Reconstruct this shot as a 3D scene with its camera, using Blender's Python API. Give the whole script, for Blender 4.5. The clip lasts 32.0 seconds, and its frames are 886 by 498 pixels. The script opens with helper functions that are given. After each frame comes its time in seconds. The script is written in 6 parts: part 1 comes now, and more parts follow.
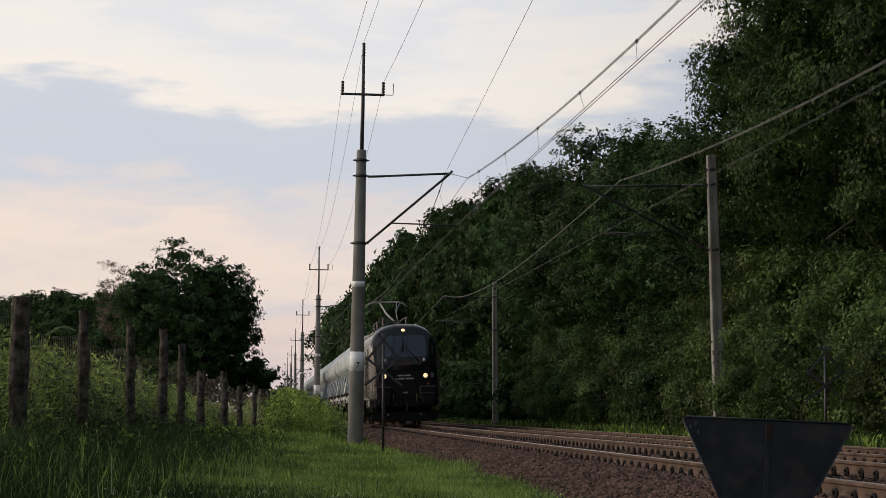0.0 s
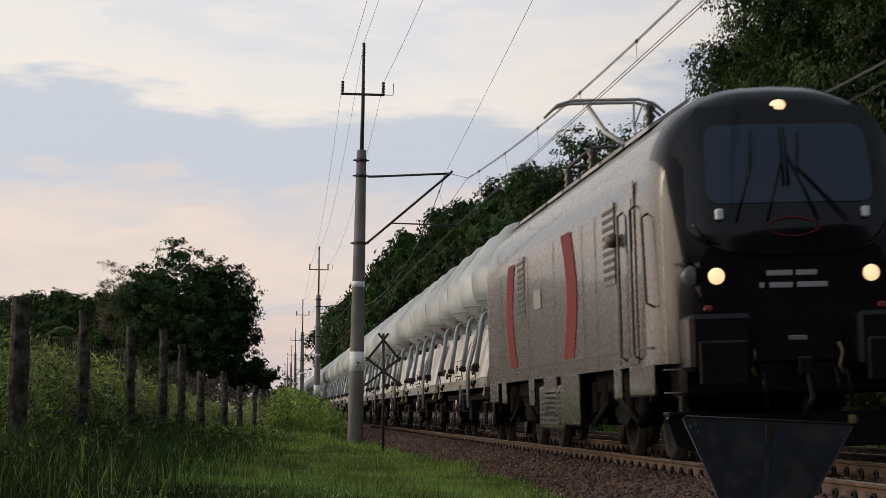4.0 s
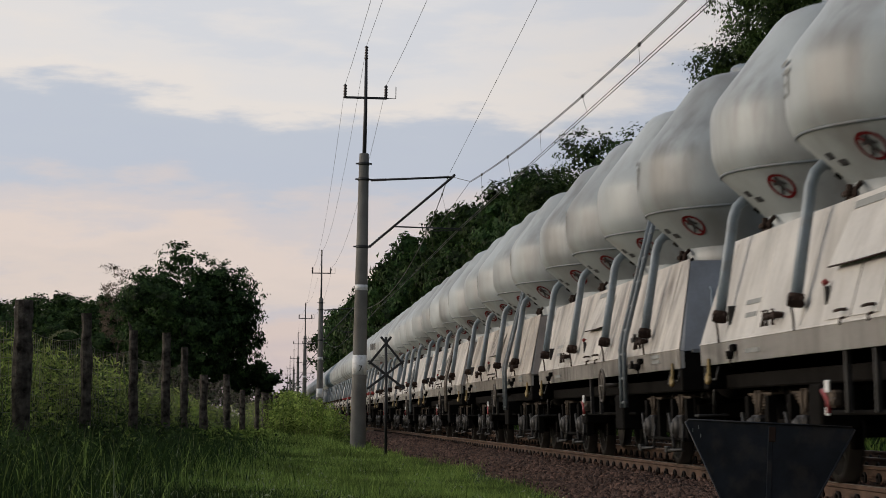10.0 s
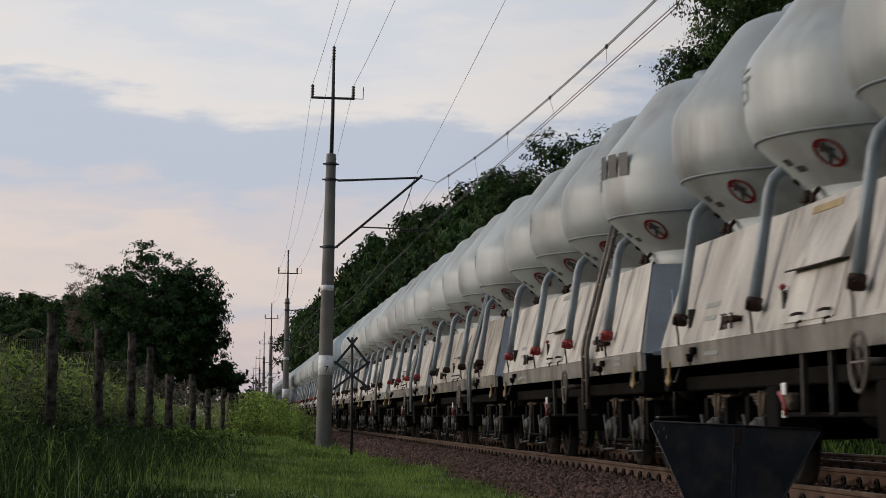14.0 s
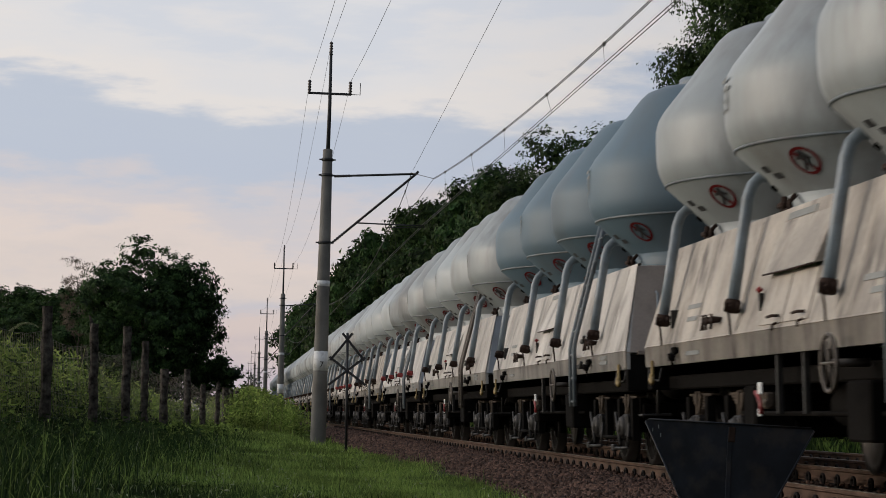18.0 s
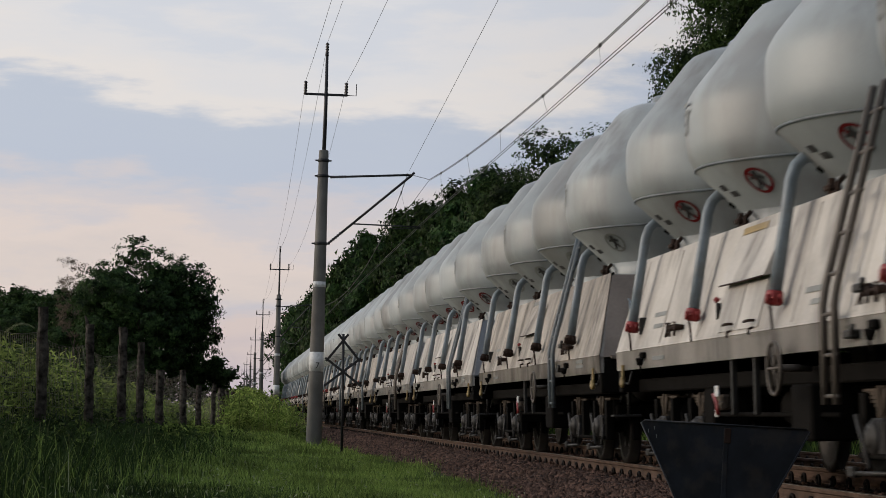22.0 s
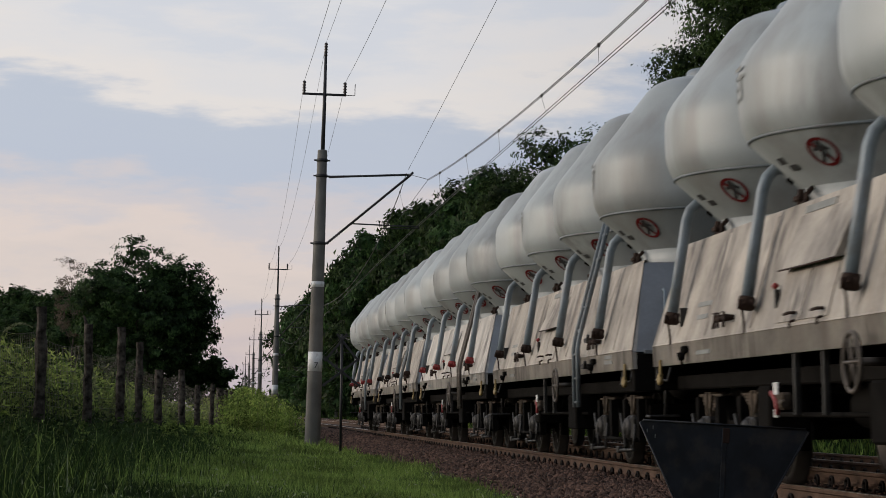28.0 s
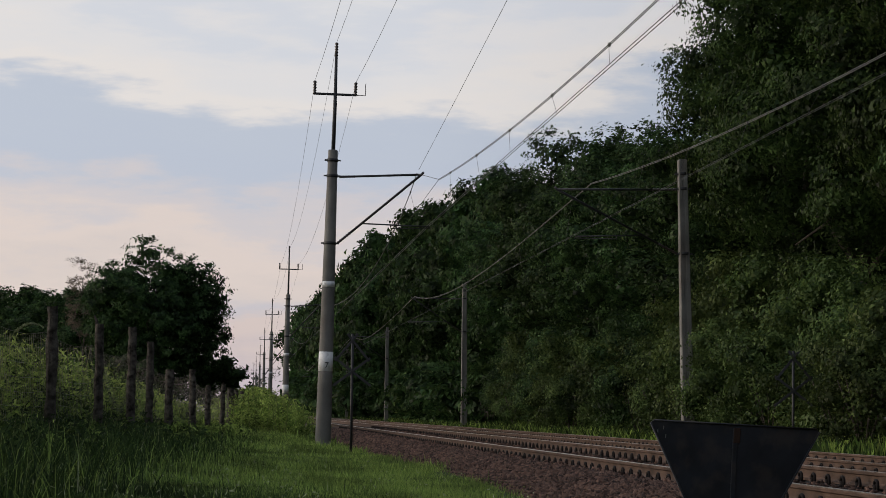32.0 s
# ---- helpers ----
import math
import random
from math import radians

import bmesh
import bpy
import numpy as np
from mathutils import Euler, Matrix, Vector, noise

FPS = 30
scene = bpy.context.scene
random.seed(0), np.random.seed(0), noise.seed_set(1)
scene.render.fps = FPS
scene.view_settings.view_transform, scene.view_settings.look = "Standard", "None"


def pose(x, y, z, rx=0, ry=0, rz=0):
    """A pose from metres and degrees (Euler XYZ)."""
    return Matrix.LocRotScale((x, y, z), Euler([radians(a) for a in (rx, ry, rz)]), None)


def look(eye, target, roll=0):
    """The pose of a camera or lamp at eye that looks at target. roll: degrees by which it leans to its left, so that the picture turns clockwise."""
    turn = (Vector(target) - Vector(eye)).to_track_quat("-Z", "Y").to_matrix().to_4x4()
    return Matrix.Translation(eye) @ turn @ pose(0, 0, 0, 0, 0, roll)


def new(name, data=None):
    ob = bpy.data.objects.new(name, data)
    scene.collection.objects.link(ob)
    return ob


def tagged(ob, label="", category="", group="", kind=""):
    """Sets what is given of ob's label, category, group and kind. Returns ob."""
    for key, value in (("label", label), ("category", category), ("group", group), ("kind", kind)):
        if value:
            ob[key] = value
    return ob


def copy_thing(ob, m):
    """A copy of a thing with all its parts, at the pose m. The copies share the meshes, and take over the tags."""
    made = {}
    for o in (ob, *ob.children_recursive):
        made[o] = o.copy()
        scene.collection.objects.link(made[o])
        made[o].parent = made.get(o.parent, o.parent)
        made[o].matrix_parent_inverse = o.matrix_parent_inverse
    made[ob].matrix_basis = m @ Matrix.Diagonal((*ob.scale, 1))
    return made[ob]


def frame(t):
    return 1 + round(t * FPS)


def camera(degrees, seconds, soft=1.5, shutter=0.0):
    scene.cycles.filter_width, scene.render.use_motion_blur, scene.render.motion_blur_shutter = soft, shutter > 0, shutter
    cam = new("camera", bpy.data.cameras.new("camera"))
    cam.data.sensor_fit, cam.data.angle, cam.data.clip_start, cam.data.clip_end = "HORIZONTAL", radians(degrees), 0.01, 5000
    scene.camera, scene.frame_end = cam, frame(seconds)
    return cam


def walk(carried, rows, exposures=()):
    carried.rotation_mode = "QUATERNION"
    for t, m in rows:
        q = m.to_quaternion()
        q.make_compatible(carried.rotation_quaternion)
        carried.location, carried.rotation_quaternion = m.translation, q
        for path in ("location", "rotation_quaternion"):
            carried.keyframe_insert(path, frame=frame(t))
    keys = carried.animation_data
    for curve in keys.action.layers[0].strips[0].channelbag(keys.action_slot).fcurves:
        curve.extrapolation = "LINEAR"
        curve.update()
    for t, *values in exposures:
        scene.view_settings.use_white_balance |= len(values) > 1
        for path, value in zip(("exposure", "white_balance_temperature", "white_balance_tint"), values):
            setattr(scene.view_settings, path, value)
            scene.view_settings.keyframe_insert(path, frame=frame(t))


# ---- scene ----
# ---- camera and walk ----
cam = camera(22.18, 32.0, soft=0.82, shutter=0.22)
EYE = (0.0, 0.0, 0.58)      # metres above the near rail head, z = 0
PATH = [
    (0, 94.128, -0.031, -4.450), (9.5, 94.128, -0.031, -4.450), (10, 94.215, -0.031, -4.383), (10.5, 94.131, -0.031, -4.446),
    (11, 94.169, -0.042, -4.602), (11.5, 94.200, -0.057, -4.733), (12, 94.201, -0.048, -4.760), (12.5, 94.236, -0.095, -4.788),
    (13, 94.222, -0.142, -4.798), (13.5, 94.227, -0.215, -5.061), (14, 94.238, -0.249, -5.247), (14.5, 94.212, -0.337, -5.275),
    (16.5, 94.179, -0.589, -5.360), (17, 94.177, -0.597, -5.393), (17.5, 94.158, -0.611, -5.372), (18, 94.147, -0.633, -5.378),
    (18.5, 94.166, -0.649, -5.426), (19, 94.166, -0.655, -5.426), (19.5, 94.183, -0.651, -5.423), (20, 94.187, -0.651, -5.422),
    (20.5, 94.178, -0.651, -5.394), (21, 94.186, -0.645, -5.426), (21.5, 94.186, -0.660, -5.469), (22, 94.174, -0.672, -5.484),
    (22.5, 94.180, -0.671, -5.503), (23, 94.188, -0.684, -5.491), (23.5, 94.188, -0.689, -5.469), (24, 94.204, -0.685, -5.457),
    (24.5, 94.190, -0.685, -5.447), (25, 94.182, -0.691, -5.450), (25.5, 94.186, -0.677, -5.469),
    (27.5, 94.170, -0.673, -5.513), (28, 94.170, -0.674, -5.519), (28.5, 94.166, -0.661, -5.466), (29, 94.166, -0.674, -5.382),
    (29.5, 94.161, -0.669, -5.329), (30, 94.190, -0.680, -5.302), (30.5, 94.185, -0.678, -5.292), (31, 94.188, -0.692, -5.285),
    (31.5, 94.166, -0.681, -5.270), (32, 94.164, -0.686, -5.251),
]
walk(cam, [(t, pose(*EYE, rx, ry, rz)) for t, rx, ry, rz in PATH], [(0, 0.26, 6850, 10), (3.5, 0.23, 6850, 10), (6, 0.10, 6850, 10), (9, 0.04, 6750, 10), (12.5, 0.04, 6500, 10), (20, 0.03, 6500, 10), (32, 0.03, 6500, 10)])

# the train's tail end along the track (metres), second by second
TAIL = [(0, 552.3), (3, 500.75), (6, 449.2), (9, 397.57), (12, 345.98), (16, 277.82), (19, 226.86), (21, 193.37), (23, 159.73), (24, 143.30),
        (28, 78.02), (30, 45.95), (31, 30.22), (32, 14.8)]

# ---- world, sun ----
SUN_AZ, SUN_EL = -74.0, 9.0      # degrees from +Y towards +X; the sun stands low beyond the field
world = bpy.data.worlds.new("evening_sky")
scene.world = world
world.use_nodes = True


def build_world():
    nt = world.node_tree
    nd, ln = nt.nodes, nt.links
    nd.clear()
    out = nd.new("ShaderNodeOutputWorld")
    bg = nd.new("ShaderNodeBackground")
    ln.new(bg.outputs[0], out.inputs[0])
    sky = nd.new("ShaderNodeTexSky")
    sky.sky_type, sky.sun_disc = "NISHITA", False
    sky.sun_elevation, sky.sun_rotation = radians(SUN_EL), radians(SUN_AZ)
    dim = nd.new("ShaderNodeVectorMath")
    dim.operation = "SCALE"
    dim.inputs[3].default_value = 0.12
    ln.new(sky.outputs[0], dim.inputs[0])
    co = nd.new("ShaderNodeTexCoord")
    sep = nd.new("ShaderNodeSeparateXYZ")
    ln.new(co.outputs["Generated"], sep.inputs[0])

    def noise_at(scale, detail, rough, stretch, loc):
        mp = nd.new("ShaderNodeMapping")
        mp.inputs["Scale"].default_value = stretch
        mp.inputs["Location"].default_value = loc
        ln.new(co.outputs["Generated"], mp.inputs[0])
        n = nd.new("ShaderNodeTexNoise")
        n.inputs["Scale"].default_value, n.inputs["Detail"].default_value, n.inputs["Roughness"].default_value = scale, detail, rough
        ln.new(mp.outputs[0], n.inputs["Vector"])
        return n.outputs["Fac"]

    def math_(op, a, b):
        m = nd.new("ShaderNodeMath")
        m.operation = op
        for i, v in enumerate((a, b)):
            if isinstance(v, (int, float)):
                m.inputs[i].default_value = v
            else:
                ln.new(v, m.inputs[i])
        return m.outputs[0]

    # layered cloud: elevation bends with broad noise, then picks a tone
    broad = noise_at(5.2, 3, 0.5, (1.0, 1.0, 3.2), (0.35, 0.1, 0.42))
    fine = noise_at(17.0, 5, 0.58, (1.0, 1.0, 4.2), (1.7, 0.4, 0.2))
    el = math_("ADD", sep.outputs["Z"], math_("MULTIPLY", math_("SUBTRACT", broad, 0.5), 0.115))
    el = math_("ADD", el, math_("MULTIPLY", math_("SUBTRACT", fine, 0.5), 0.062))
    ramp = nd.new("ShaderNodeValToRGB")
    ramp.color_ramp.interpolation = "EASE"
    ln.new(el, ramp.inputs[0])
    stops = [(0.0, (0.58, 0.51, 0.55)), (0.034, (0.70, 0.585, 0.56)), (0.046, (0.60, 0.565, 0.61)), (0.058, (0.73, 0.63, 0.595)), (0.070, (0.77, 0.655, 0.61)), (0.084, (0.66, 0.61, 0.63)),
             (0.100, (0.53, 0.57, 0.67)), (0.130, (0.54, 0.58, 0.67)), (0.146, (0.84, 0.78, 0.74)), (0.166, (0.79, 0.76, 0.755)),
             (0.182, (0.70, 0.71, 0.755)), (0.205, (0.82, 0.79, 0.775)), (0.30, (0.64, 0.68, 0.76)), (1.0, (0.52, 0.57, 0.66))]
    el_ = ramp.color_ramp.elements
    while len(el_) < len(stops):
        el_.new(0.5)
    for e, (p, c) in zip(el_, stops):
        e.position, e.color = p, (*c, 1)
    mix = nd.new("ShaderNodeMix")
    mix.data_type = "RGBA"
    mix.inputs["Factor"].default_value = 0.90
    ln.new(dim.outputs[0], mix.inputs["A"])
    ln.new(ramp.outputs[0], mix.inputs["B"])
    # the evening sky is brightest and warmest round the sunset, and dim on the far side
    dot = nd.new("ShaderNodeVectorMath")
    dot.operation = "DOT_PRODUCT"
    ln.new(co.outputs["Generated"], dot.inputs[0])
    dot.inputs[1].default_value = (math.sin(radians(SUN_AZ)), math.cos(radians(SUN_AZ)), 0.0)
    glow = nd.new("ShaderNodeValToRGB")
    half = math_("ADD", math_("MULTIPLY", dot.outputs["Value"], 0.5), 0.5)
    ln.new(half, glow.inputs[0])
    tones = [(0.0, (0.34, 0.37, 0.43)), (0.36, (0.49, 0.52, 0.57)), (0.60, (0.95, 0.96, 0.98)), (0.76, (0.99, 0.995, 1.0)), (0.86, (1.06, 1.03, 1.0)), (1.0, (1.5, 1.38, 1.24))]
    el_ = glow.color_ramp.elements
    while len(el_) < len(tones):
        el_.new(0.5)
    for e, (p, c) in zip(el_, tones):
        e.position, e.color = p, (*c, 1)
    lit = nd.new("ShaderNodeMix")
    lit.data_type, lit.blend_type = "RGBA", "MULTIPLY"
    lit.inputs["Factor"].default_value = 1.0
    ln.new(mix.outputs["Result"], lit.inputs["A"])
    ln.new(glow.outputs[0], lit.inputs["B"])
    ln.new(lit.outputs["Result"], bg.inputs[0])
    bg.inputs[1].default_value = 1.0


build_world()
sun_lamp = new("sun", bpy.data.lights.new("sun", "SUN"))
sun_lamp.data.energy, sun_lamp.data.angle, sun_lamp.data.color = 2.1, radians(38), (1.0, 0.885, 0.76)
SUN_TO = Vector((math.sin(radians(SUN_AZ)) * math.cos(radians(SUN_EL)), math.cos(radians(SUN_AZ)) * math.cos(radians(SUN_EL)), math.sin(radians(SUN_EL))))
sun_lamp.matrix_world = look((0, 0, 60), Vector((0, 0, 60)) - SUN_TO)


# ---- materials ----
def mat(name, colour, rough=0.6, metal=0.0, vary=0.25, scale=3.0, fine=40.0, bump=0.15, tint=None, stain=0.0, streak=False, per_object=0.0, island=0.0, coat=0.0, dist=0.01, spec=0.5, grime=0.0):
    """A procedural surface: base colour, broad and fine variation, optional stains or rain streaks, relief."""
    m = bpy.data.materials.new(name)
    m.use_nodes = True
    nt = m.node_tree
    nd, ln = nt.nodes, nt.links
    b = nd["Principled BSDF"]
    b.inputs["Metallic"].default_value = metal
    b.inputs["Coat Weight"].default_value = coat
    b.inputs["Specular IOR Level"].default_value = spec
    co = nd.new("ShaderNodeTexCoord")
    info = nd.new("ShaderNodeObjectInfo")
    shift = nd.new("ShaderNodeVectorMath")
    shift.operation = "MULTIPLY_ADD"
    comb = nd.new("ShaderNodeCombineXYZ")
    for i in range(3):
        ln.new(info.outputs["Random"], comb.inputs[i])
    ln.new(comb.outputs[0], shift.inputs[0])
    shift.inputs[1].default_value = (37.0, 91.0, 53.0)
    ln.new(co.outputs["Object"], shift.inputs[2])

    def tex(s, detail, stretch=(1, 1, 1)):
        mp = nd.new("ShaderNodeMapping")
        mp.inputs["Scale"].default_value = stretch
        ln.new(shift.outputs[0], mp.inputs[0])
        n = nd.new("ShaderNodeTexNoise")
        n.inputs["Scale"].default_value, n.inputs["Detail"].default_value = s, detail
        ln.new(mp.outputs[0], n.inputs["Vector"])
        return n.outputs["Fac"]

    def mixc(fac, a, c, mode="MIX"):
        mx = nd.new("ShaderNodeMix")
        mx.data_type, mx.blend_type = "RGBA", mode
        for sock, v in ((mx.inputs["Factor"], fac), (mx.inputs["A"], a), (mx.inputs["B"], c)):
            if isinstance(v, (int, float)):
                sock.default_value = v
            elif isinstance(v, tuple):
                sock.default_value = (*v, 1)
            else:
                ln.new(v, sock)
        return mx.outputs["Result"]

    def ramp_(fac, lo, hi):
        r = nd.new("ShaderNodeMapRange")
        r.inputs["From Min"].default_value, r.inputs["From Max"].default_value = lo, hi
        ln.new(fac, r.inputs[0])
        return r.outputs[0]

    big, small = tex(scale, 4), tex(fine, 5)
    dark = tuple(c * (1 - vary) for c in colour)
    light = tuple(min(1.0, c * (1 + vary * 0.7)) for c in (tint or colour))
    c = mixc(ramp_(big, 0.32, 0.68), dark, light)
    c = mixc(ramp_(small, 0.3, 0.7), c, mixc(0.35 * vary + 0.05, c, (0.02, 0.018, 0.015)))
    if stain:
        mask = tex(scale * 1.7, 6, (1.0, 0.95, 0.22) if streak else (1, 1, 1))
        st = nd.new("ShaderNodeMath")
        st.operation = "MULTIPLY"
        ln.new(ramp_(mask, 0.50, 0.66), st.inputs[0])
        st.inputs[1].default_value = stain
        c = mixc(st.outputs[0], c, (0.10, 0.075, 0.055))
    if grime:
        gm, gf = tex(scale * 1.3, 9, (1.0, 1.0, 0.55)), tex(scale * 6.0, 6, (1.0, 1.0, 0.30))
        gg = nd.new("ShaderNodeMath")
        gg.operation = "MULTIPLY"
        ln.new(ramp_(gm, 0.46, 0.66), gg.inputs[0])
        ln.new(ramp_(gf, 0.36, 0.62), gg.inputs[1])
        gk = nd.new("ShaderNodeMath")
        gk.operation = "MULTIPLY"
        ln.new(gg.outputs[0], gk.inputs[0])
        gk.inputs[1].default_value = grime
        c = mixc(gk.outputs[0], c, (0.075, 0.065, 0.058))
    if per_object or island:
        val = nd.new("ShaderNodeHueSaturation")
        r = nd.new("ShaderNodeMapRange")
        k = per_object or island
        r.inputs["To Min"].default_value, r.inputs["To Max"].default_value = 1 - k, 1 + k
        if island:
            geo = nd.new("ShaderNodeNewGeometry")
            ln.new(geo.outputs["Random Per Island"], r.inputs[0])
        else:
            ln.new(info.outputs["Random"], r.inputs[0])
        ln.new(r.outputs[0], val.inputs["Value"])
        ln.new(c, val.inputs["Color"])
        c = val.outputs[0]
    ln.new(c, b.inputs["Base Color"])
    rr = nd.new("ShaderNodeMapRange")
    rr.inputs["To Min"].default_value, rr.inputs["To Max"].default_value = max(0.03, rough - 0.02 - 0.25 * vary), min(1, rough + 0.02 + 0.25 * vary)
    ln.new(small, rr.inputs[0])
    ln.new(rr.outputs[0], b.inputs["Roughness"])
    if bump:
        bp = nd.new("ShaderNodeBump")
        bp.inputs["Strength"].default_value, bp.inputs["Distance"].default_value = bump, dist
        ln.new(small, bp.inputs["Height"])
        ln.new(bp.outputs[0], b.inputs["Normal"])
    return m


def leaf_mat(name, colour, other, sheer=0.3, per_object=0.18, patch=0.5):
    """Leaves: two greens by leaf and by plant, a little light passing through."""
    m = bpy.data.materials.new(name)
    m.use_nodes = True
    nt = m.node_tree
    nd, ln = nt.nodes, nt.links
    nd.clear()
    out = nd.new("ShaderNodeOutputMaterial")
    geo, info = nd.new("ShaderNodeNewGeometry"), nd.new("ShaderNodeObjectInfo")
    mx = nd.new("ShaderNodeMix")
    mx.data_type = "RGBA"
    mx.inputs["A"].default_value, mx.inputs["B"].default_value = (*colour, 1), (*other, 1)
    ln.new(geo.outputs["Random Per Island"], mx.inputs["Factor"])
    hsv = nd.new("ShaderNodeHueSaturation")
    for sock, lo, hi in (("Value", 1 - per_object, 1 + per_object), ("Hue", 0.485, 0.515)):
        r = nd.new("ShaderNodeMapRange")
        r.inputs["To Min"].default_value, r.inputs["To Max"].default_value = lo, hi
        ln.new(info.outputs["Random"], r.inputs[0])
        ln.new(r.outputs[0], hsv.inputs[sock])
    # paler and darker patches, a metre or two across; in crowns they paint lit and shaded clumps
    tc, nz, pr, ml = nd.new("ShaderNodeTexCoord"), nd.new("ShaderNodeTexNoise"), nd.new("ShaderNodeMapRange"), nd.new("ShaderNodeVectorMath")
    nz.inputs["Scale"].default_value, nz.inputs["Detail"].default_value = 0.9, 5
    ln.new(tc.outputs["Object"], nz.inputs["Vector"])
    ln.new(nz.outputs["Fac"], pr.inputs[0])
    pr.inputs["From Min"].default_value, pr.inputs["From Max"].default_value = 0.40, 0.61
    pr.inputs["To Min"].default_value, pr.inputs["To Max"].default_value = 1 - 0.55 * patch, 1 + 0.7 * patch
    ml.operation = "SCALE"
    ln.new(mx.outputs["Result"], ml.inputs[0])
    ln.new(pr.outputs[0], ml.inputs[3])
    ln.new(ml.outputs[0], hsv.inputs["Color"])
    dif, tra, glo = nd.new("ShaderNodeBsdfDiffuse"), nd.new("ShaderNodeBsdfTranslucent"), nd.new("ShaderNodeBsdfGlossy")
    glo.inputs["Roughness"].default_value = 0.45
    glo.inputs["Color"].default_value = (0.5, 0.5, 0.5, 1)
    for n in (dif, tra):
        ln.new(hsv.outputs[0], n.inputs["Color"])
    m1, m2 = nd.new("ShaderNodeMixShader"), nd.new("ShaderNodeMixShader")
    m1.inputs[0].default_value, m2.inputs[0].default_value = sheer, 0.015
    ln.new(dif.outputs[0], m1.inputs[1])
    ln.new(tra.outputs[0], m1.inputs[2])
    ln.new(m1.outputs[0], m2.inputs[1])
    ln.new(glo.outputs[0], m2.inputs[2])
    ln.new(m2.outputs[0], out.inputs[0])
    return m


def glow_mat(name, colour, strength):
    m = bpy.data.materials.new(name)
    m.use_nodes = True
    b = m.node_tree.nodes["Principled BSDF"]
    b.inputs["Base Color"].default_value = (*colour, 1)
    b.inputs["Emission Color"].default_value = (*colour, 1)
    b.inputs["Emission Strength"].default_value = strength
    return m


def glass_mat(name, colour, rough=0.06, spec=0.2):
    m = bpy.data.materials.new(name)
    m.use_nodes = True
    b = m.node_tree.nodes["Principled BSDF"]
    b.inputs["Base Color"].default_value = (*colour, 1)
    b.inputs["Roughness"].default_value = rough
    b.inputs["Specular IOR Level"].default_value = spec
    return m


M_SOIL = mat("meadow_soil", (0.022, 0.040, 0.010), 0.95, vary=0.4, scale=0.6, fine=12, bump=0.6, tint=(0.045, 0.07, 0.018), dist=0.05, spec=0.1)
M_BALLAST = mat("ballast_bed", (0.044, 0.027, 0.020), 0.95, vary=0.4, scale=1.5, fine=18, bump=0.9, dist=0.05, spec=0.15)
M_STONE = mat("ballast_stone", (0.092, 0.053, 0.039), 0.9, vary=0.35, scale=3, fine=30, bump=0.3, island=0.8, spec=0.2)
M_RAIL = mat("rusty_rail", (0.085, 0.053, 0.037), 0.8, vary=0.3, scale=2.5, fine=60, bump=0.2, tint=(0.11, 0.068, 0.048), spec=0.15)
M_RAILHEAD = mat("worn_rail_head", (0.58, 0.52, 0.46), 0.30, 0.85, vary=0.2, scale=3, fine=80, bump=0.05)
M_SLEEPER = mat("sleeper_concrete", (0.050, 0.039, 0.032), 0.9, vary=0.3, scale=4, fine=50, bump=0.3)
M_CLIP = mat("fastening_iron", (0.014, 0.011, 0.010), 0.75, 0.0, vary=0.3, bump=0.1, spec=0.1)
M_CONCRETE = mat("mast_concrete", (0.165, 0.158, 0.142), 0.9, vary=0.3, scale=1.2, fine=35, bump=0.35, stain=0.35, streak=True)
M_DARKSTEEL = mat("dark_steel", (0.035, 0.035, 0.037), 0.55, 0.4, vary=0.3, bump=0.1)
M_PORCELAIN = mat("brown_porcelain", (0.03, 0.02, 0.017), 0.3, vary=0.15, bump=0)
M_WIRE = mat("copper_wire", (0.05, 0.047, 0.043), 0.6, 0.3, vary=0.1, bump=0)
M_WHITEPAINT = mat("white_paint", (0.70, 0.71, 0.70), 0.7, vary=0.12, scale=6, bump=0.1, stain=0.25)
M_BARK = mat("oak_bark", (0.06, 0.047, 0.035), 0.95, vary=0.4, scale=3, fine=25, bump=0.8, dist=0.03)
M_POST = mat("weathered_post", (0.036, 0.030, 0.024), 0.95, vary=0.7, scale=11, fine=45, bump=1.0, tint=(0.075, 0.066, 0.056), dist=0.03, spec=0.1)
M_FENCEWIRE = mat("fence_wire", (0.14, 0.13, 0.12), 0.6, 0.6, vary=0.2, bump=0)
M_SIGNBACK = mat("sign_back_paint", (0.013, 0.0175, 0.025), 0.55, 0.0, vary=0.5, scale=5, fine=45, bump=0.12, stain=0.22, spec=0.35)
M_LEAF = leaf_mat("oak_leaf", (0.010, 0.023, 0.009), (0.048, 0.084, 0.026), patch=0.9)
M_LEAF_BUSH = leaf_mat("bush_leaf", (0.022, 0.041, 0.013), (0.088, 0.124, 0.036), patch=0.9)
# oak leaf again, with sunlight put into its colour
M_LEAF_SUNNY = leaf_mat("oak_leaf_sunlit", (0.010, 0.023, 0.007), (0.054, 0.090, 0.025), patch=0.8)
M_LEAF_DRY = leaf_mat("birch_leaf", (0.085, 0.068, 0.048), (0.16, 0.13, 0.095))
M_GRASS = leaf_mat("grass_blade", (0.066, 0.114, 0.023), (0.255, 0.330, 0.080), 0.4, patch=0.85)
M_WEED = leaf_mat("weed_leaf", (0.058, 0.108, 0.020), (0.255, 0.335, 0.080), 0.45, patch=0.9)
# darker leaf that puts the verge's shade into the plants' colour
M_SHADE_LEAF = leaf_mat("shade_leaf", (0.013, 0.028, 0.009), (0.048, 0.078, 0.021), 0.3, patch=0.9)
